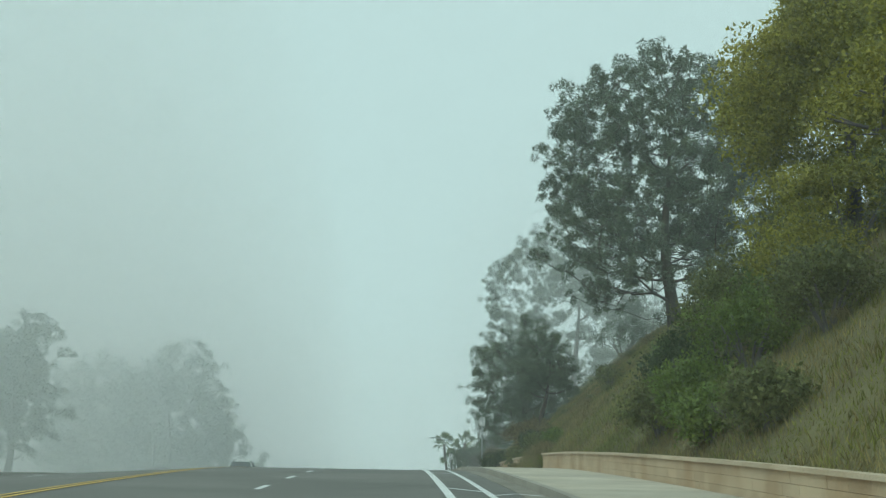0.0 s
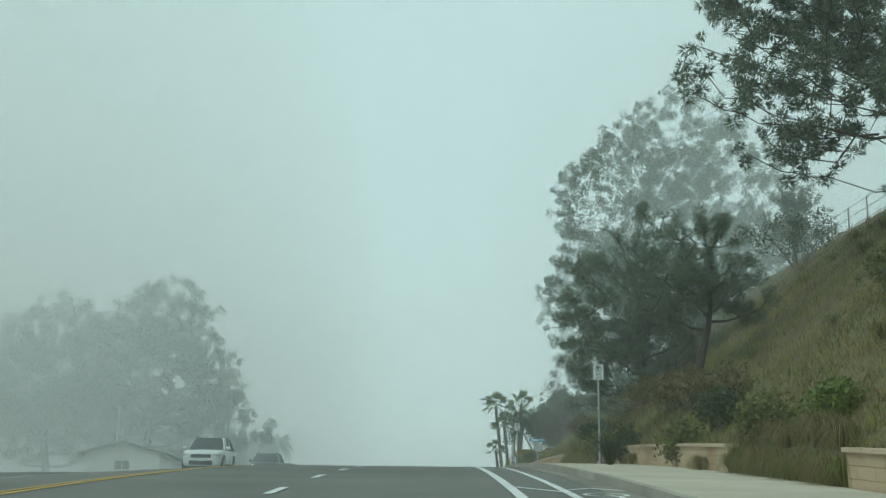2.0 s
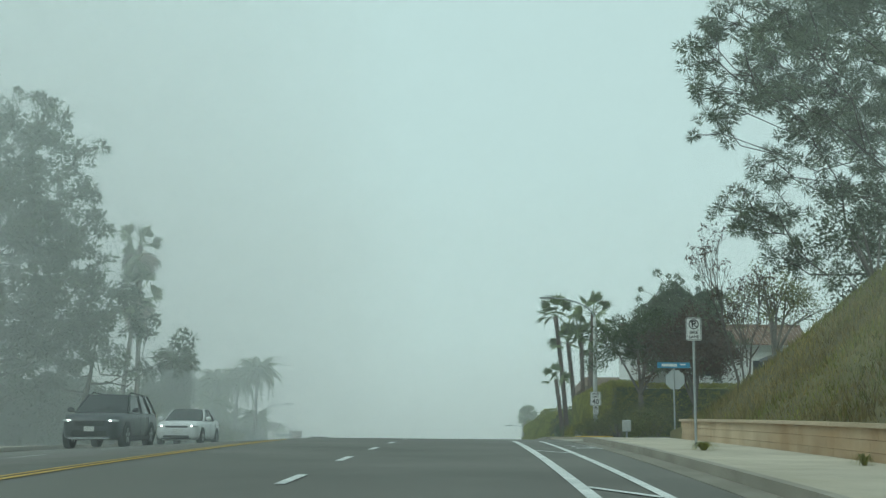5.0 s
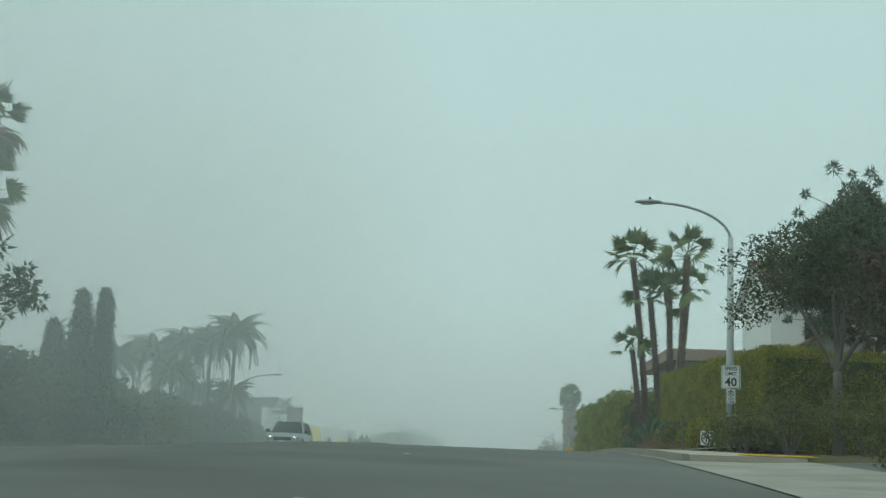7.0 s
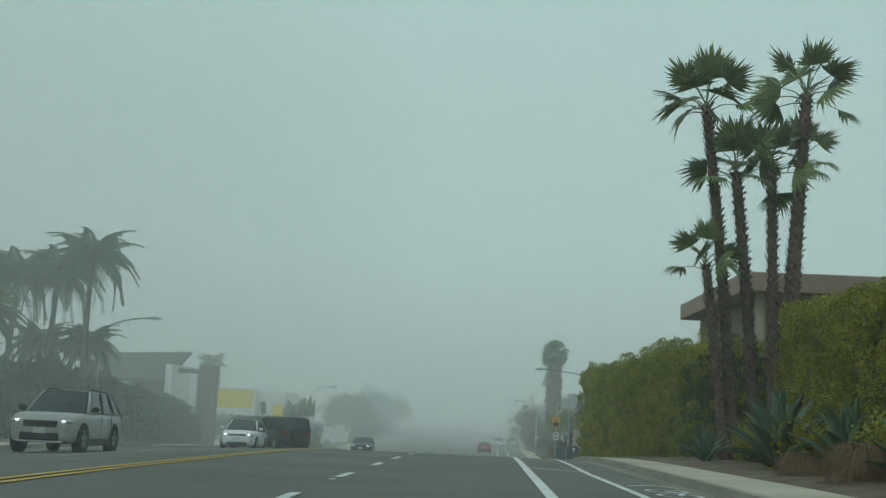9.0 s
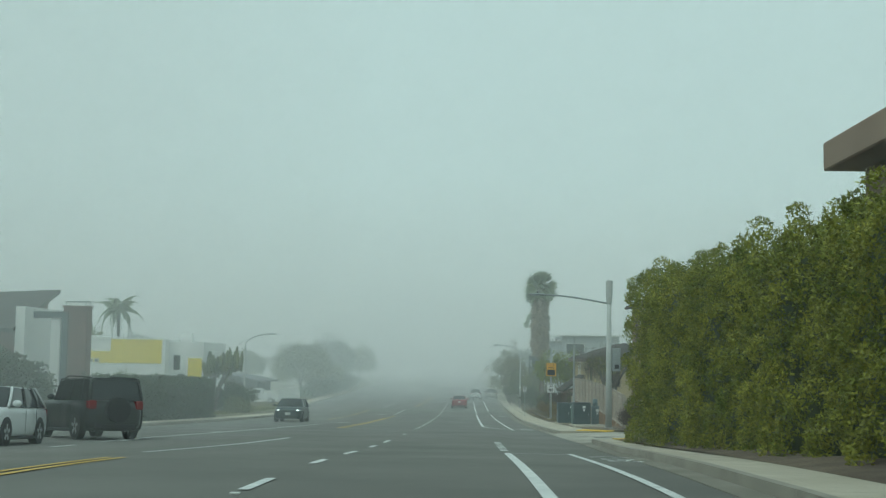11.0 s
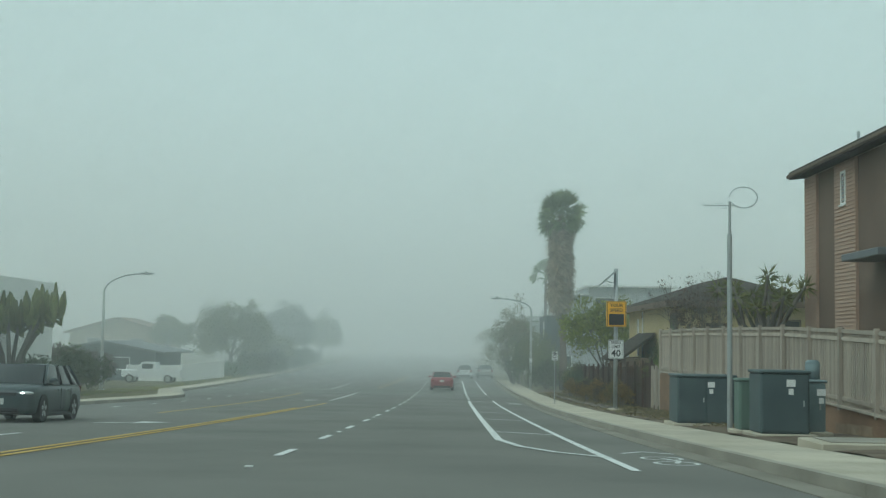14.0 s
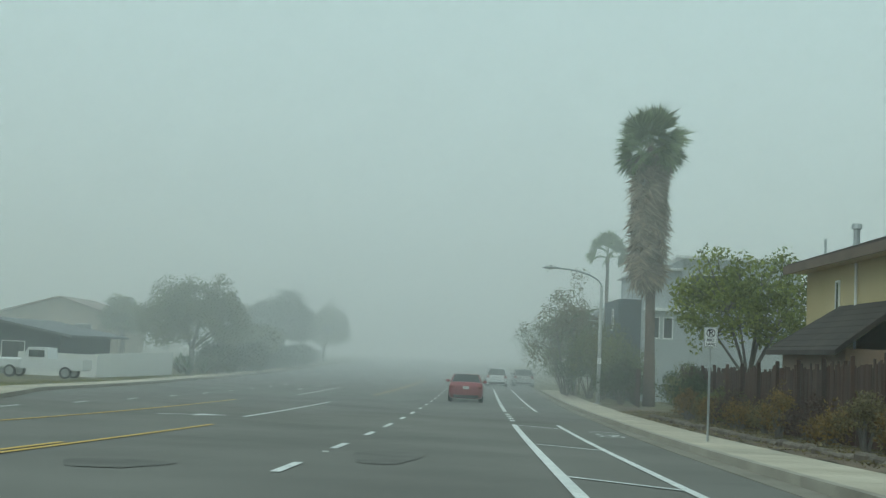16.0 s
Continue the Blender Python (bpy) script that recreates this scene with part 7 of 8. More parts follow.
# near side, far end
grey = thing("house", "grey two-storey house with a flat roof", "house", Matrix.Translation(W(11.0, 324.0, 0)))
part("wall", Shape().box(1.2, 10, 0, 12, -0.3, 8.2), STUCCO_GREY, grey)
part("upper_wall", Shape().box(3.4, 10.5, -0.6, 11, 6.0, 8.9), STUCCO_GREY, grey)
part("roof", Shape().box(2.9, 11, -1.2, 11.6, 8.9, 9.1, bevel=0.03), TRIM_WHITE, grey)
part("roof", Shape().box(0.9, 3.6, -0.5, 12.4, 8.2, 8.34, bevel=0.02), TRIM_WHITE, grey)
part("dark_wing", Shape().box(-0.2, 1.2, 1.0, 9, -0.3, 6.4), STUCCO_DARK, grey)
part("ledge", Shape().box(1.2, 10.4, -0.5, 0.0, 5.7, 5.9, bevel=0.02), TRIM_WHITE, grey)
for x, z, w, h in ((1.9, 4.7, 0.5, 1.2), (2.7, 4.7, 0.5, 1.2), (1.6, 2.4, 0.6, 0.9), (5.0, 7.3, 2.2, 1.3)):
    window(grey, Matrix.Translation((x, -0.01 if z < 6 else -0.61, z)), w, h, TRIM_WHITE, 1 if w < 1 else 2)
window(grey, Matrix.Translation((-0.21, 4.0, 5.2)) @ FACE_ROAD, 0.7, 1.2)

# far side of the road
left = thing("house", "white house with a brick end and dark flat roof in fog", "house", Matrix.Translation(W(-33.6, 245.0, 0.4)))
part("wall", Shape().box(0, 5.2, 0, 10, -0.3, 5.2), STUCCO_WHITE, left)
part("brick_end", Shape().box(4.9, 7.6, -0.4, 9, -0.3, 5.4), RED_BRICK, left)
part("brick_skirt", Shape().box(-0.1, 4.9, -0.2, 0.0, -0.3, 3.3), RED_BRICK, left)
part("roof", slope_roof([(-1.6, -1.0, 5.2), (7.6, -1.0, 5.2)], [(0.6, 6.0, 7.6), (8.3, 6.0, 8.0)], 0.25), ROOF_DARK, left)
part("gable", Shape().add([(7.3, -0.6, 5.1), (7.3, 6.0, 7.8), (7.3, 6.0, 5.1), (7.5, -0.6, 5.1), (7.5, 6.0, 7.8), (7.5, 6.0, 5.1)], [(0, 1, 2), (5, 4, 3), (0, 3, 4, 1), (1, 4, 5, 2), (2, 5, 3, 0)]), RED_BRICK, left)
window(left, Matrix.Translation((3.3, -0.02, 4.2)), 1.1, 1.0, TRIM_WHITE, 2)
window(left, Matrix.Translation((1.0, -0.02, 4.2)), 1.0, 1.0, TRIM_WHITE, 2)
part("end_wall", Shape().box(7.6, 8.2, -0.6, 8, -0.3, 6.6), STUCCO_WHITE, left)
part("portal", Shape().box(8.6, 10.8, -0.2, 0.2, 5.9, 6.3).box(10.4, 10.8, -0.2, 0.2, -0.3, 5.9), STUCCO_DARK, left)
part("portal_wall", Shape().box(9.7, 10.3, -0.1, 0.1, -0.3, 5.9), STUCCO_WHITE, left)
chim = thing("chimney_tower", "red brick chimney tower with a metal cap", "chimney", Matrix.Translation(W(-22.4, 245.5, 0)))
part("stack", Shape().box(-0.75, 0.75, -0.6, 0.6, -0.3, 7.1, bevel=0.02), RED_BRICK, chim)
part("collar", Shape().box(-0.82, 0.82, -0.67, 0.67, 7.0, 7.12), RED_BRICK, chim)
part("cap", Shape().box(-0.7, 0.7, -0.5, 0.5, 7.36, 7.42).box(-0.66, -0.6, -0.5, -0.44, 7.1, 7.36).box(0.6, 0.66, -0.5, -0.44, 7.1, 7.36).box(0.6, 0.66, 0.44, 0.5, 7.1, 7.36).box(-0.66, -0.6, 0.44, 0.5, 7.1, 7.36), STEEL, chim)
for dx in (-24.2, -22.9):
    g_ = thing("gate_post", "white gate post in front of the house", "gate post", at(dx, 241.5), "gate posts")
    part("shaft", Shape().box(-0.2, 0.2, -0.2, 0.2, -0.1, 1.5, bevel=0.02), STUCCO_WHITE, g_)
    part("cap", Shape().box(-0.25, 0.25, -0.25, 0.25, 1.5, 1.6, bevel=0.02), STUCCO_WHITE, g_)

cube = thing("house", "white modern house with bright yellow panels", "house", Matrix.Translation(W(-31.5, 274.0, 0)))
part("wall", Shape().box(0, 8.0, 0.0, 12, -0.3, 6.3), STUCCO_WHITE, cube)
part("tower", Shape().box(8.0, 11.0, 1.5, 12, -0.3, 6.1), STUCCO_WHITE, cube)
part("wing", Shape().box(-12, 0, 1.0, 12, -0.3, 5.2), STUCCO_WHITE, cube)
part("upper_wing", Shape().box(-5, 1.2, 3.0, 12, 5.2, 6.6), STUCCO_WHITE, cube)
part("yellow_panel", Shape().box(3.3, 7.7, -0.05, 0.02, 4.2, 6.25), PANEL_YELLOW, cube)
part("yellow_panel", Shape().box(-6, 3.3, -0.05 , 0.02, 4.2, 5.2), PANEL_YELLOW, cube)
part("yellow_panel", Shape().box(9.7, 10.9, 1.43, 1.5, 2.6, 4.7), PANEL_YELLOW, cube)
window(cube, Matrix.Translation((8.7, 1.49, 4.3)), 0.6, 1.3, TRIM_WHITE, 1)
window(cube, Matrix.Translation((9.1, 1.49, 2.9)), 0.6, 0.9, TRIM_WHITE, 1)
for x in (0.6, 1.1, 1.6, 2.1, -0.6, -1.6):
    window(cube, Matrix.Translation((x, -0.06, 4.4)), 0.3, 0.3, TRIM_WHITE, 1, sill=False)
part("roof_box", Shape().box(8.4, 9.4, 4, 5, 6.1, 6.9), STUCCO_WHITE, cube)
part("parapet", Shape().box(-0.1, 8.1, -0.08, 0.1, 6.25, 6.4), TRIM_WHITE, cube)
garden_wall = thing("garden_wall", "white rendered garden wall across the road", "wall", Matrix.Translation(W(-24.6, 281.0, 0)))
part("panel", Shape().box(0, 3.9, -0.1, 0.1, -0.3, 1.35, bevel=0.02), STUCCO_WHITE, garden_wall)
part("coping", Shape().box(-0.05, 3.95, -0.14, 0.14, 1.35, 1.42, bevel=0.01), TRIM_WHITE, garden_wall)
part("pier", Shape().box(3.6, 4.0, -0.2, 0.2, -0.3, 1.55, bevel=0.02), STUCCO_WHITE, garden_wall)
white_wall = thing("garden_wall", "long white garden wall dim in fog", "wall")
v = [W(a, y, b) for y, a, h in ((325.5, -21.4, 1.55), (341.5, -20.6, 1.75)) for a, b in ((a, -0.2), (a - 0.25, -0.2), (a - 0.25, h), (a, h))]
part("panel", Shape().add(v, [(0, 1, 2, 3), (7, 6, 5, 4), (0, 4, 5, 1), (1, 5, 6, 2), (2, 6, 7, 3), (3, 7, 4, 0)]), STUCCO_WHITE, white_wall)
part("return", Shape().box(-5.0, 0.0, -0.12, 0.12, -0.2, 1.5, Matrix.Translation(W(-21.4, 325.4, 0))), STUCCO_WHITE, white_wall)
simple_house(Matrix.Translation(W(-33.0, 326.0, 0.1)), 9, 11, 2.6, STUCCO_DARK, ROOF_GREY, "low dark house with a wide grey roof in fog", 0.9, 1.0, ((2, 1.5, 1.4, 1.0), (6, 1.5, 1.4, 1.0)))
simple_house(Matrix.Translation(W(-45.5, 372.0, 0.0)), 12, 10, 4.6, STUCCO_TAN, ROOF_TILE, "larger house with a tiled roof dim in fog", 1.9, 0.7, ((3, 3.2, 1.6, 1.2), (8.5, 3.2, 1.6, 1.2)))
simple_house(Matrix.Translation(W(-21.5, 112.0, -0.6)), 5, 8, 1.9, STUCCO_WHITE, ROOF_DARK, "low white building among shrubs in fog", 0.7, 0.4, ((2.5, 1.0, 1.0, 0.6),))


# ---- vehicles ----
RUBBER = material("tyre_rubber", (0.015, 0.015, 0.016), (0.025, 0.025, 0.026), 0.85, 3, 40, 0.1)
RIM = material("alloy_rim", (0.42, 0.43, 0.44), (0.52, 0.53, 0.54), 0.35, 3, 40, 0, 0.8)
CAR_GLASS = material("car_glass", (0.015, 0.018, 0.02), (0.022, 0.026, 0.028), 0.08, 1, 20, 0, gloss=0.45)
PLASTIC = material("black_plastic", (0.018, 0.018, 0.019), (0.028, 0.028, 0.03), 0.6, 3, 40, 0)
TAIL_RED = material("tail_lamp_red", (0.16, 0.008, 0.008), (0.22, 0.012, 0.012), 0.25, 3, 40, 0)
PLATE_PALE = material("number_plate", (0.6, 0.6, 0.58), (0.66, 0.66, 0.64), 0.5, 3, 40, 0)
lamp_lit = bpy.data.materials.new("lit_headlamp")
lamp_lit.use_nodes = True
lamp_lit.node_tree.nodes["Principled BSDF"].inputs["Emission Color"].default_value = (1.0, 0.97, 0.9, 1)
lamp_lit.node_tree.nodes["Principled BSDF"].inputs["Emission Strength"].default_value = 6.0
CLEAR_LAMP = material("clear_headlamp", (0.5, 0.52, 0.53), (0.6, 0.62, 0.63), 0.15, 3, 40, 0, gloss=0.7)


def paint(name, c):
    return material(name, c, tuple(min(1, 1.08 * a) for a in c), 0.3, 1, 60, 0, gloss=0.6)


def wheel_mesh(radius, width):
    t = Shape()
    n = 20
    prof = [(-width / 2, radius * 0.68), (-width / 2, radius * 0.93), (-width * 0.36, radius), (width * 0.36, radius), (width / 2, radius * 0.93), (width / 2, radius * 0.68)]
    v = [(x, r_ * math.cos(2 * math.pi * k / n), r_ * math.sin(2 * math.pi * k / n)) for k in range(n) for x, r_ in prof]
    t.add(v, [(6 * k + j, 6 * ((k + 1) % n) + j, 6 * ((k + 1) % n) + j + 1, 6 * k + j + 1) for k in range(n) for j in range(5)])
    r_ = Shape().tube([(-width * 0.42, 0, 0), (width * 0.42, 0, 0)], radius * 0.22, 10)
    for k in range(5):
        a = 2 * math.pi * k / 5
        for s in (-1, 1):
            r_.box(s * width * 0.42 - 0.012, s * width * 0.42 + 0.012, -0.045, 0.045, 0.05, radius * 0.66, pose(0, 0, 0, math.degrees(a), 0, 0))
    r_.tube([(-width * 0.3, 0, 0), (width * 0.3, 0, 0)], radius * 0.68, 18)
    return t, r_


def grid_patch(c00, c10, c11, c01, n, m, bulge):
    """A slightly bowed four-cornered patch."""
    c00, c10, c11, c01, bulge = (Vector(p) for p in (c00, c10, c11, c01, bulge))
    v = []
    for j in range(m + 1):
        for i in range(n + 1):
            u, w = i / n, j / m
            p = c00 * (1 - u) * (1 - w) + c10 * u * (1 - w) + c11 * u * w + c01 * (1 - u) * w
            v.append(p + bulge * (4 * u * (1 - u)) * (0.6 + 0.4 * 4 * w * (1 - w)))
    f = [(j * (n + 1) + i, j * (n + 1) + i + 1, (j + 1) * (n + 1) + i + 1, (j + 1) * (n + 1) + i) for j in range(m) for i in range(n)]
    k = len(v)
    back = bulge.normalized() * 0.01 if bulge.length else Vector((0, 0, 0.01))
    return Shape().add(v + [p - back for p in v], f + [tuple(k + i for i in q)[::-1] for q in f])


# per kind: windscreen foot, roof front, roof rear, rear window foot (shares of the half length), belt, deck, hood (shares of the height)
CABS = {"sedan": (0.44, 0.10, -0.38, -0.68, 0.645, 0.70, 0.63), "hatch": (0.50, 0.16, -0.70, -0.93, 0.63, 0.63, 0.62),
        "suv": (0.44, 0.14, -0.74, -0.95, 0.63, 0.63, 0.62), "jeep": (0.30, 0.18, -0.90, -0.97, 0.62, 0.62, 0.62)}


def vehicle(dx, y, colour, label, length=4.5, width=1.82, height=1.45, kind="sedan", facing=-1, lights=True, name="car", heading=0.0):
    """A car: a lofted body, a glazed cabin under a bowed roof, lamps, trim and wheels; facing -1 comes towards the camera."""
    z = float(crossfall(np.array(dx), y))
    a, b = W(dx, y - 1, 0), W(dx, y + 1, 0)
    pitch = math.degrees(math.atan2(b.z - a.z, 2))
    m = Matrix.Translation(W(dx, y, z + 0.01)) @ pose(0, 0, 0, pitch, 0, 0) @ pose(0, 0, 0, 0, 0, (180 if facing < 0 else 0) + heading)
    car = thing(name, label, "car", m, "cars on the road")
    L, Wd, H = length / 2, width / 2, height
    yf, rf, rr, rb, belt, deck, hoodz = (k * q for k, q in zip(CABS[kind], (L, L, L, L, H, H, H)))
    low = 0.24 if kind in ("suv", "jeep") else 0.17
    box = kind == "jeep"
    st = [(-L, 0.70 * Wd, low + 0.2, deck * 0.80), (-L + 0.05, 0.84 * Wd, low + 0.12, deck * 0.92), (-L + 0.2, 0.94 * Wd, low + 0.06, deck * 0.985), (-L + 0.5, 0.985 * Wd, low, deck),
          (rb + 0.1, 0.99 * Wd, low, max(deck, belt)), (-0.2 * L, Wd, low, belt), (0.1 * L, Wd, low, belt), (yf, 0.99 * Wd, low, belt), (yf + 0.12, 0.98 * Wd, low, max(hoodz, belt - 0.02)),
          (0.74 * L, 0.97 * Wd, low, hoodz * 0.985), (L - 0.3, 0.93 * Wd, low + 0.02, hoodz * (0.95 if not box else 0.99)), (L - 0.12, 0.86 * Wd, low + 0.04, hoodz * (0.89 if not box else 0.97)), (L - 0.03, 0.75 * Wd, low + 0.08, hoodz * (0.79 if not box else 0.94)), (L, 0.6 * Wd, low + 0.14, hoodz * (0.68 if not box else 0.88))]
    s, rows_ = Shape(), []
    for yy, w, zb, zt in st:
        h = zt - zb
        half = [(w * 0.78, zb), (w * 0.94, zb + 0.05), (w * 0.99, zb + 0.25 * h), (w, zb + 0.5 * h), (w * 0.985, zb + 0.78 * h), (w * 0.955, zb + 0.92 * h), (w * 0.88, zt), (w * 0.5, zt + 0.025)]
        rows_.append([(x, yy, q) for x, q in half] + [(-x, yy, q) for x, q in half[::-1]])
    n = 16
    s.add([p for row in rows_ for p in row], [(n * i + k, n * i + n + k, n * i + n + (k + 1) % n, n * i + (k + 1) % n) for i in range(len(st) - 1) for k in range(n)] + [tuple(range(n)), tuple(n * (len(st) - 1) + k for k in range(n))[::-1]])
    part("body", s, colour, car, smooth_faces=True)
    wb, wr = 0.90 * Wd, (0.70 if not box else 0.80) * Wd
    zb, zr = belt + 0.005, H - 0.035
    part("windscreen", grid_patch((wb * 0.94, yf + 0.06, zb), (-wb * 0.94, yf + 0.06, zb), (-wr * 0.93, rf, zr), (wr * 0.93, rf, zr), 6, 3, (0, 0.07, 0.03)), CAR_GLASS, car, smooth_faces=True)
    part("rear_window", grid_patch((-wb * 0.9, rb, max(zb, deck)), (wb * 0.9, rb, max(zb, deck)), (wr * 0.93, rr, zr), (-wr * 0.93, rr, zr), 6, 3, (0, -0.05, 0.02)), CAR_GLASS, car, smooth_faces=True)
    roof = []
    for j in range(7):
        yy = rr - 0.05 + (rf + 0.08 - rr) * j / 6
        drop = 0.05 * abs(j / 3 - 1) ** 2.5
        roof += [(x * wr, yy, H - drop - 0.03 * abs(x) ** 2.2) for x in (-1.02, -0.75, -0.4, 0, 0.4, 0.75, 1.02)]
    f = [(7 * j + i, 7 * j + i + 1, 7 * j + i + 8, 7 * j + i + 7) for j in range(6) for i in range(6)]
    part("roof", Shape().add(roof + [(x, yy, q - 0.05) for x, yy, q in roof], f + [tuple(49 + i for i in q)[::-1] for q in f] + [(7 * j + e, 7 * j + 7 + e, 7 * j + 56 + e, 7 * j + 49 + e) for j in range(6) for e in (0, 6)] + [(i + e, i + 1 + e, i + 50 + e, i + 49 + e) for i in range(6) for e in (0, 42)]), colour, car, smooth_faces=True)
    cuts = (1.0, 0.52, 0.12) if kind == "sedan" else (1.0, 0.60, 0.26, 0.0)
    for sx in (-1, 1):
        def edge(u):
            """The foot and head of the side glass at a share of the cabin's length."""
            return Vector((sx * wb, rb + (yf - rb) * u, zb)), Vector((sx * wr, rr + (rf - rr) * u, zr))
        for u0, u1 in zip(cuts, cuts[1:] if kind != "sedan" else (0.52, 0.12)):
            (p0, q0), (p1, q1) = edge(u0), edge(u1)
            quad = (p0, p1, q1, q0) if sx < 0 else (p1, p0, q0, q1)
            part("side_window", grid_patch(*quad, 3, 2, (sx * 0.018, 0, 0)), CAR_GLASS, car, smooth_faces=True)
        for u in (1.0, 0.56, 0.22, 0.0):
            p, q = edge(u)
            part("pillar", Shape().tube([p, p.lerp(q, 0.5) + Vector((sx * 0.012, 0, 0)), q], [0.034] * 3, 6), colour if u in (1.0, 0.0) else PLASTIC, car, smooth_faces=True)
        mirror = part("mirror", Shape().ball((sx * (Wd + 0.09), yf - 0.12, belt + 0.10), (0.12, 0.07, 0.085), 6, 10), colour if colour is not SILVER_PAINT else PLASTIC, car, smooth_faces=True)
        part("stalk", Shape().tube([(sx * Wd * 0.9, yf - 0.14, belt + 0.03), (sx * (Wd + 0.04), yf - 0.13, belt + 0.07)], 0.02, 6), PLASTIC, mirror)
        slim = 0.05 if kind != "jeep" else 0.09
        hl = part("headlight", Shape().ball((sx * Wd * 0.70, L - 0.13, hoodz * 0.79), (0.23 if not box else 0.1, 0.13, slim), 6, 12), CLEAR_LAMP, car, smooth_faces=True)
        part("bulb", Shape().ball((sx * Wd * 0.68, L - 0.05, hoodz * 0.79), (0.075, 0.06, 0.03), 5, 8), lamp_lit if lights else CLEAR_LAMP, hl)
        part("fog_lamp", Shape().ball((sx * Wd * 0.66, L - 0.09, low + 0.2), (0.1, 0.05, 0.04), 5, 8), PLASTIC, car)
        tall = (0.50, 0.60) if kind == "sedan" else (0.48, 0.62)
        part("tail_light", Shape().box(min(sx * Wd * 0.66, sx * Wd * 0.92), max(sx * Wd * 0.66, sx * Wd * 0.92), -L - 0.005, -L + 0.3, tall[0] * H, tall[1] * H, bevel=0.03), TAIL_RED, car)
        for yy in (0.05 * L, -0.36 * L):
            part("door_handle", Shape().box(min(sx * Wd * 0.97, sx * (Wd + 0.018)), max(sx * Wd * 0.97, sx * (Wd + 0.018)), yy - 0.09, yy + 0.09, belt - 0.15, belt - 0.115, bevel=0.008), colour, car)
            part("door_gap", Shape().box(min(sx * Wd * 0.985, sx * (Wd + 0.002)), max(sx * Wd * 0.985, sx * (Wd + 0.002)), yy - 0.2, yy - 0.19, low + 0.16, belt - 0.08), PLASTIC, car)
        part("sill", Shape().box(min(sx * Wd * 0.88, sx * (Wd + 0.006)), max(sx * Wd * 0.88, sx * (Wd + 0.006)), -L * 0.5, L * 0.5, low - 0.03, low + (0.14 if kind == "suv" else 0.06), bevel=0.02), PLASTIC, car)
    part("grille", Shape().box(-Wd * 0.5, Wd * 0.5, L - 0.09, L + 0.004, hoodz * (0.62 if kind == "suv" else 0.70), hoodz * 0.80, bevel=0.02), PLASTIC, car)
    part("lower_grille", Shape().box(-Wd * 0.58, Wd * 0.58, L - 0.12, L + 0.012, low + 0.08, low + (0.30 if kind in ("suv", "jeep") else 0.2), bevel=0.03), PLASTIC, car)
    part("bumper_lip", Shape().box(-Wd * 0.66, Wd * 0.66, L - 0.1, L + 0.016, low + 0.035, low + 0.075, bevel=0.012), CLEAR_LAMP if kind == "suv" else PLASTIC, car)
    part("rear_bumper", Shape().box(-Wd * 0.72, Wd * 0.72, -L - 0.015, -L + 0.14, low + 0.05, low + 0.22, bevel=0.04), PLASTIC, car)
    part("number_plate", Shape().box(-0.16, 0.16, L + 0.004, L + 0.02, hoodz * 0.48, hoodz * 0.48 + 0.15), PLATE_PALE, car)
    part("number_plate", Shape().box(-0.16, 0.16, -L - 0.025, -L + 0.02, 0.46 * H, 0.46 * H + 0.15), PLATE_PALE, car)
    rad = 0.32 if H < 1.55 else 0.37
    tyre, rim = wheel_mesh(rad, 0.22)
    tm, rm = mesh_of("tyre", tyre, RUBBER, True), mesh_of("rim", rim, RIM)
    for sx in (-1, 1):
        for yy in (-L * 0.6, L * 0.62):
            w_ob = new("wheel")
            w_ob.parent = car
            w_ob.matrix_local = Matrix.Translation((sx * (Wd - 0.10), yy, rad))
            part("tyre", tm, None, w_ob)
            part("rim", rm, None, w_ob)
            part("arch", Shape().tube([(sx * (Wd - 0.2), yy, rad + 0.02), (sx * (Wd + 0.004), yy, rad + 0.02)], rad * (1.16 if kind == "suv" else 1.1), 22), PLASTIC, car)
    if kind in ("suv", "jeep"):
        for sx in (-1, 1):
            part("roof_rail", Shape().tube([(sx * wr * 0.92, rr + 0.1, H - 0.02), (sx * wr * 0.92, 0, H + 0.045), (sx * wr * 0.92, rf - 0.1, H - 0.02)], 0.02, 6), PLASTIC, car)
    if kind == "jeep":
        part("spare_wheel", Shape().tube([(0, -L + 0.02, 0.85), (0, -L - 0.2, 0.85)], 0.36, 18), RUBBER, car)
    return car


DARK_PAINT = paint("dark_blue_grey_paint", (0.03, 0.036, 0.042))
WHITE_PAINT = paint("white_car_paint", (0.66, 0.67, 0.67))
SILVER_PAINT = paint("silver_car_paint", (0.36, 0.355, 0.34))
BLACK_PAINT = paint("black_car_paint", (0.012, 0.013, 0.014))
NAVY_PAINT = paint("dark_green_blue_paint", (0.02, 0.035, 0.04))
RED_PAINT = paint("deep_red_car_paint", (0.21, 0.017, 0.025))
vehicle(-9.0, 89.0, WHITE_PAINT, "white sport utility car on the far carriageway", 4.7, 1.93, 1.66, "suv", lights=False)
vehicle(-9.6, 114.5, DARK_PAINT, "dark blue-grey sport utility car with headlamps lit", 4.7, 1.92, 1.7, "suv")
vehicle(-9.6, 126.0, WHITE_PAINT, "white saloon car on the far carriageway", 4.5, 1.8, 1.46)
vehicle(-9.5, 170.0, SILVER_PAINT, "silver sport utility car with headlamps lit", 4.6, 1.85, 1.7, "suv")
vehicle(-9.6, 197.0, WHITE_PAINT, "white hatchback with headlamps lit", 4.0, 1.7, 1.47, "hatch")
vehicle(-9.0, 203.3, BLACK_PAINT, "black boxy off-road car waiting to turn", 4.2, 1.8, 1.8, "jeep", facing=1, lights=False, heading=38)
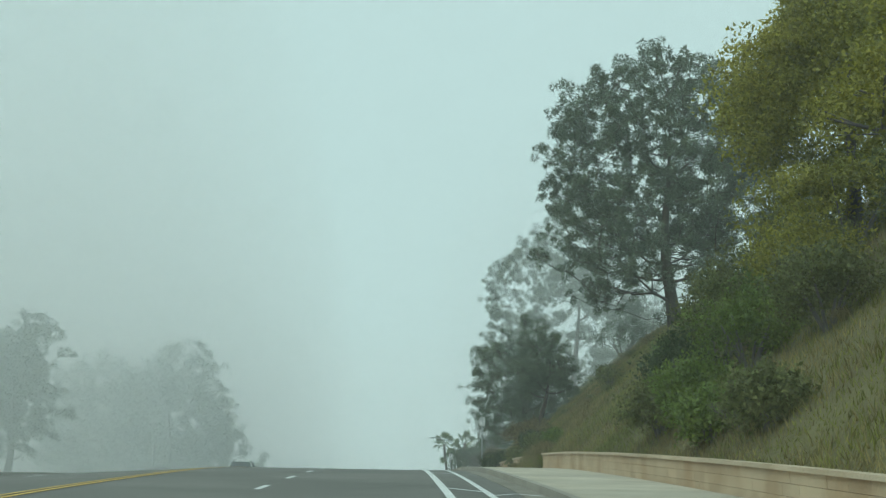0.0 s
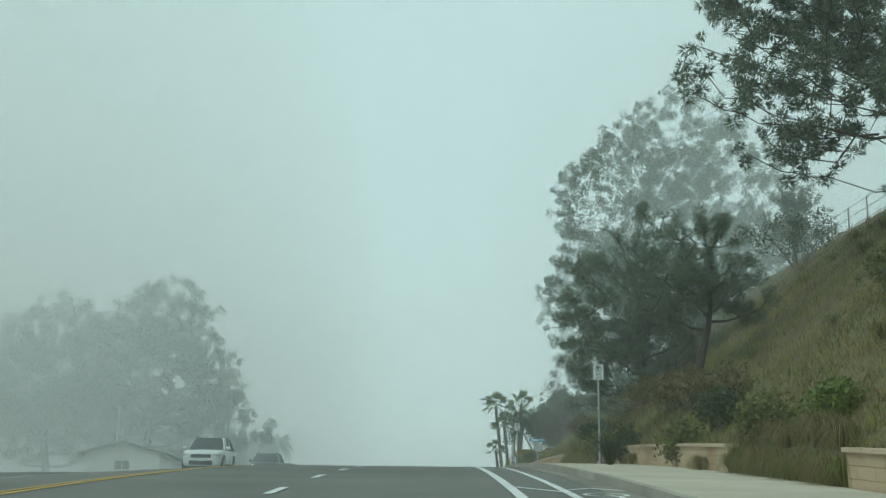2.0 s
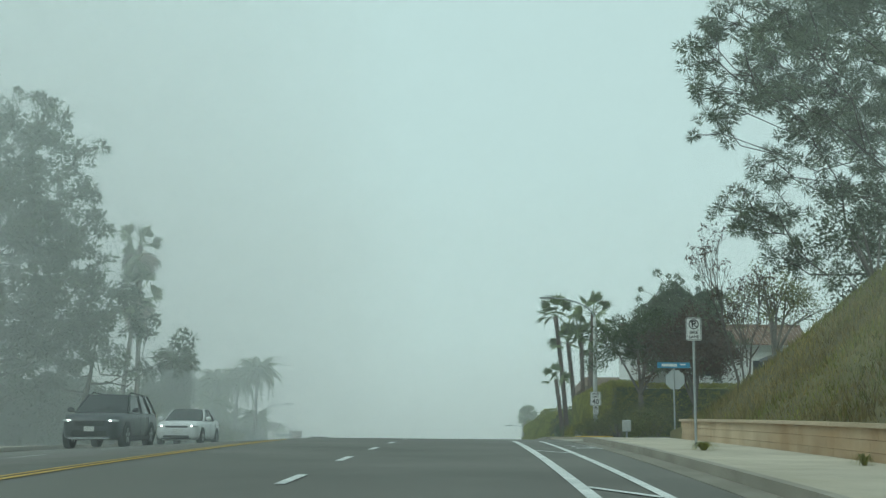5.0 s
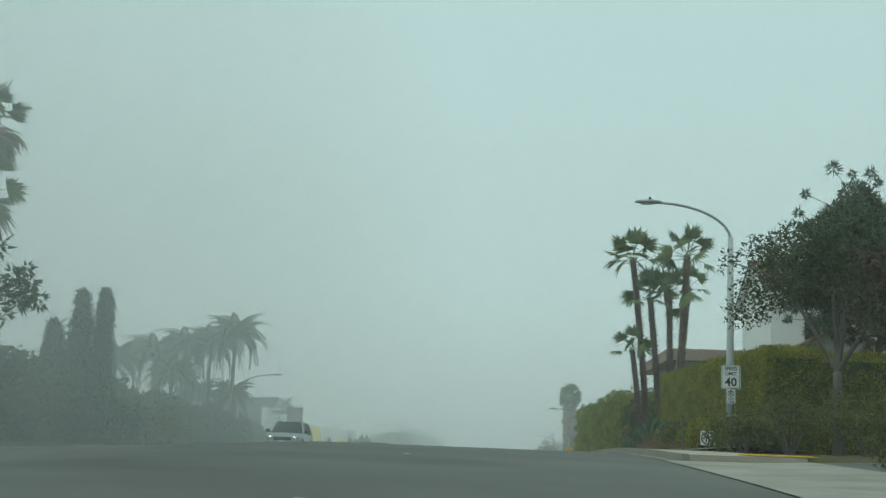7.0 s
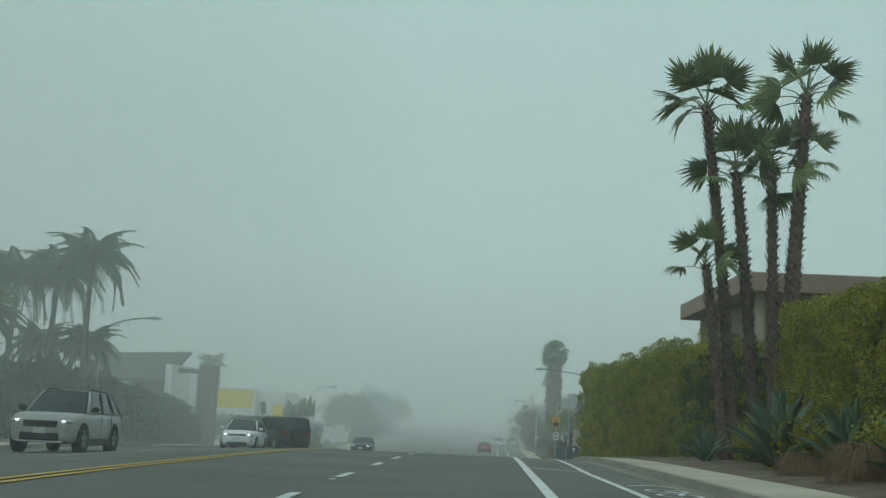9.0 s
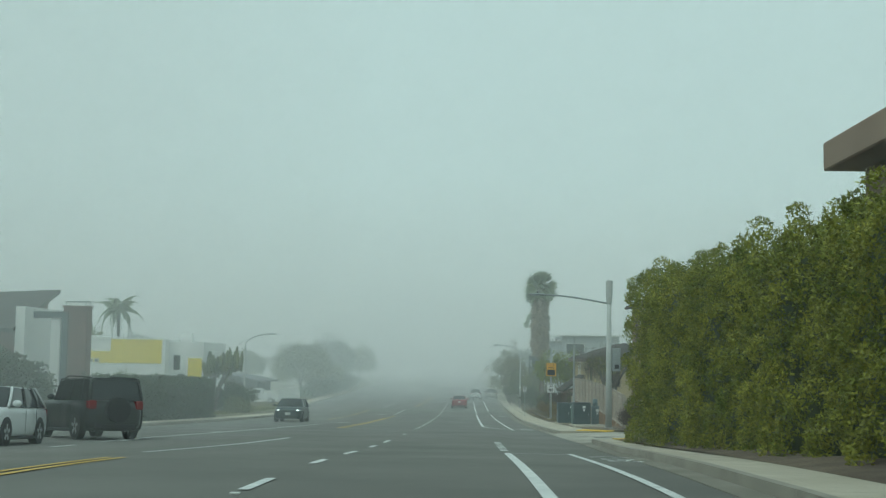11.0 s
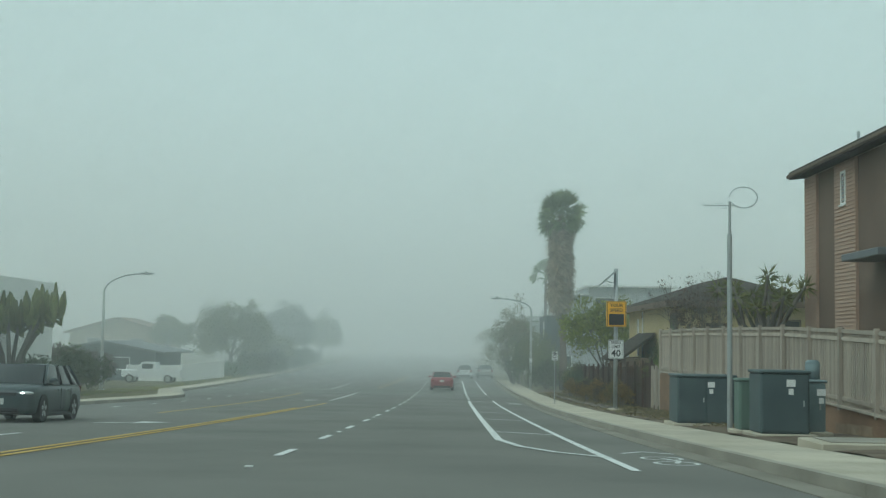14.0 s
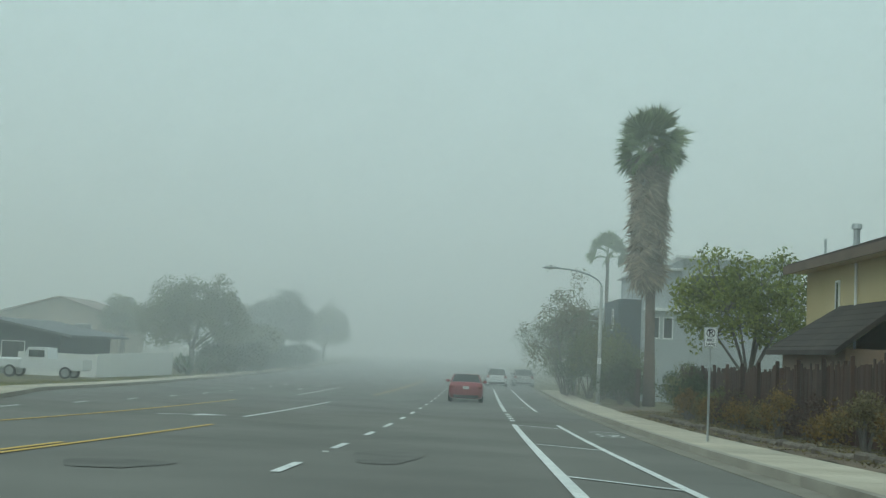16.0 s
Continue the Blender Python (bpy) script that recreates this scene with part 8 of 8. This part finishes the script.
vehicle(-8.6, 246.0, NAVY_PAINT, "dark blue-green hatchback with headlamps lit", 4.26, 1.8, 1.47, "hatch")
vehicle(1.7, 315.0, RED_PAINT, "deep red saloon car seen from behind", 4.7, 1.82, 1.45, facing=1, lights=False)
vehicle(3.9, 356.0, WHITE_PAINT, "white car ahead dim in the fog", 4.5, 1.82, 1.5, "hatch", facing=1, lights=False)
vehicle(6.3, 359.0, SILVER_PAINT, "pale car waiting at the roadside dim in fog", 4.5, 1.82, 1.5, "hatch", facing=1, lights=False)
truck = thing("pickup_truck", "old white pickup truck parked in a drive", "pickup truck", Matrix.Translation(G(-22.8, 319.5)) @ pose(0, 0, 0, 0, 0, 90))
part("cab", Shape().profile([(-0.6, 0.55), (1.0, 0.55), (0.95, 1.1), (0.6, 1.75), (-0.5, 1.75), (-0.6, 1.1)], -0.85, 0.85), WHITE_PAINT, truck)
part("hood", Shape().box(-0.82, 0.82, 1.0, 2.3, 0.5, 1.1, bevel=0.08), WHITE_PAINT, truck)
part("bed", Shape().box(-0.85, -0.78, -2.6, -0.6, 0.55, 1.12).box(0.78, 0.85, -2.6, -0.6, 0.55, 1.12).box(-0.78, 0.78, -2.6, -2.52, 0.55, 1.12).box(-0.78, 0.78, -2.52, -0.6, 0.5, 0.6), WHITE_PAINT, truck)
for sx in (-0.855, 0.855):
    part("side_window", Shape().box(sx - 0.01, sx + 0.01, -0.35, 0.55, 1.2, 1.6), CAR_GLASS, truck)
t_, r_ = wheel_mesh(0.35, 0.2)
tm_, rm_ = mesh_of("tyre", t_, RUBBER, True), mesh_of("rim", r_, RIM)
for sx in (-0.78, 0.78):
    for yy in (-1.6, 1.6):
        w_ob = new("wheel")
        w_ob.parent = truck
        w_ob.matrix_local = Matrix.Translation((sx, yy, 0.36))
        part("tyre", tm_, None, w_ob)
        part("rim", rm_, None, w_ob)


# ---- fog ----
def fog_body(name, body, density, label):
    """A body of even fog; thicker drifts lie inside the thin one that fills the place."""
    m = bpy.data.materials.new(name)
    m.use_nodes = True
    n = m.node_tree.nodes
    n.remove(n["Principled BSDF"])
    vs = n.new("ShaderNodeVolumeScatter")
    vs.inputs["Color"].default_value = FOG_COLOUR
    vs.inputs["Density"].default_value = density
    m.node_tree.links.new(vs.outputs[0], n["Material Output"].inputs["Volume"])
    return tagged(part(name, body, m), label, "fog", kind="structure")


fog_body("fog", Shape().box(-220, 220, -60, 700, -30, FOG_TOP), FOG_DENSITY, "thin grey-green sea fog lying over the road")
for (x0, x1, y0, y1, top, density) in DRIFTS:
    fog_body("fog_drift", Shape().box(x0, x1, y0, y1, -30, top), density, "thicker drift of sea fog over the road")
for (x, y, z, rx, ry, rz, density) in BANKS:
    fog_body("fog_bank", Shape().ball((x, y, z), (rx, ry, rz), 18, 32), density, "rounded bank of sea fog against the slope")
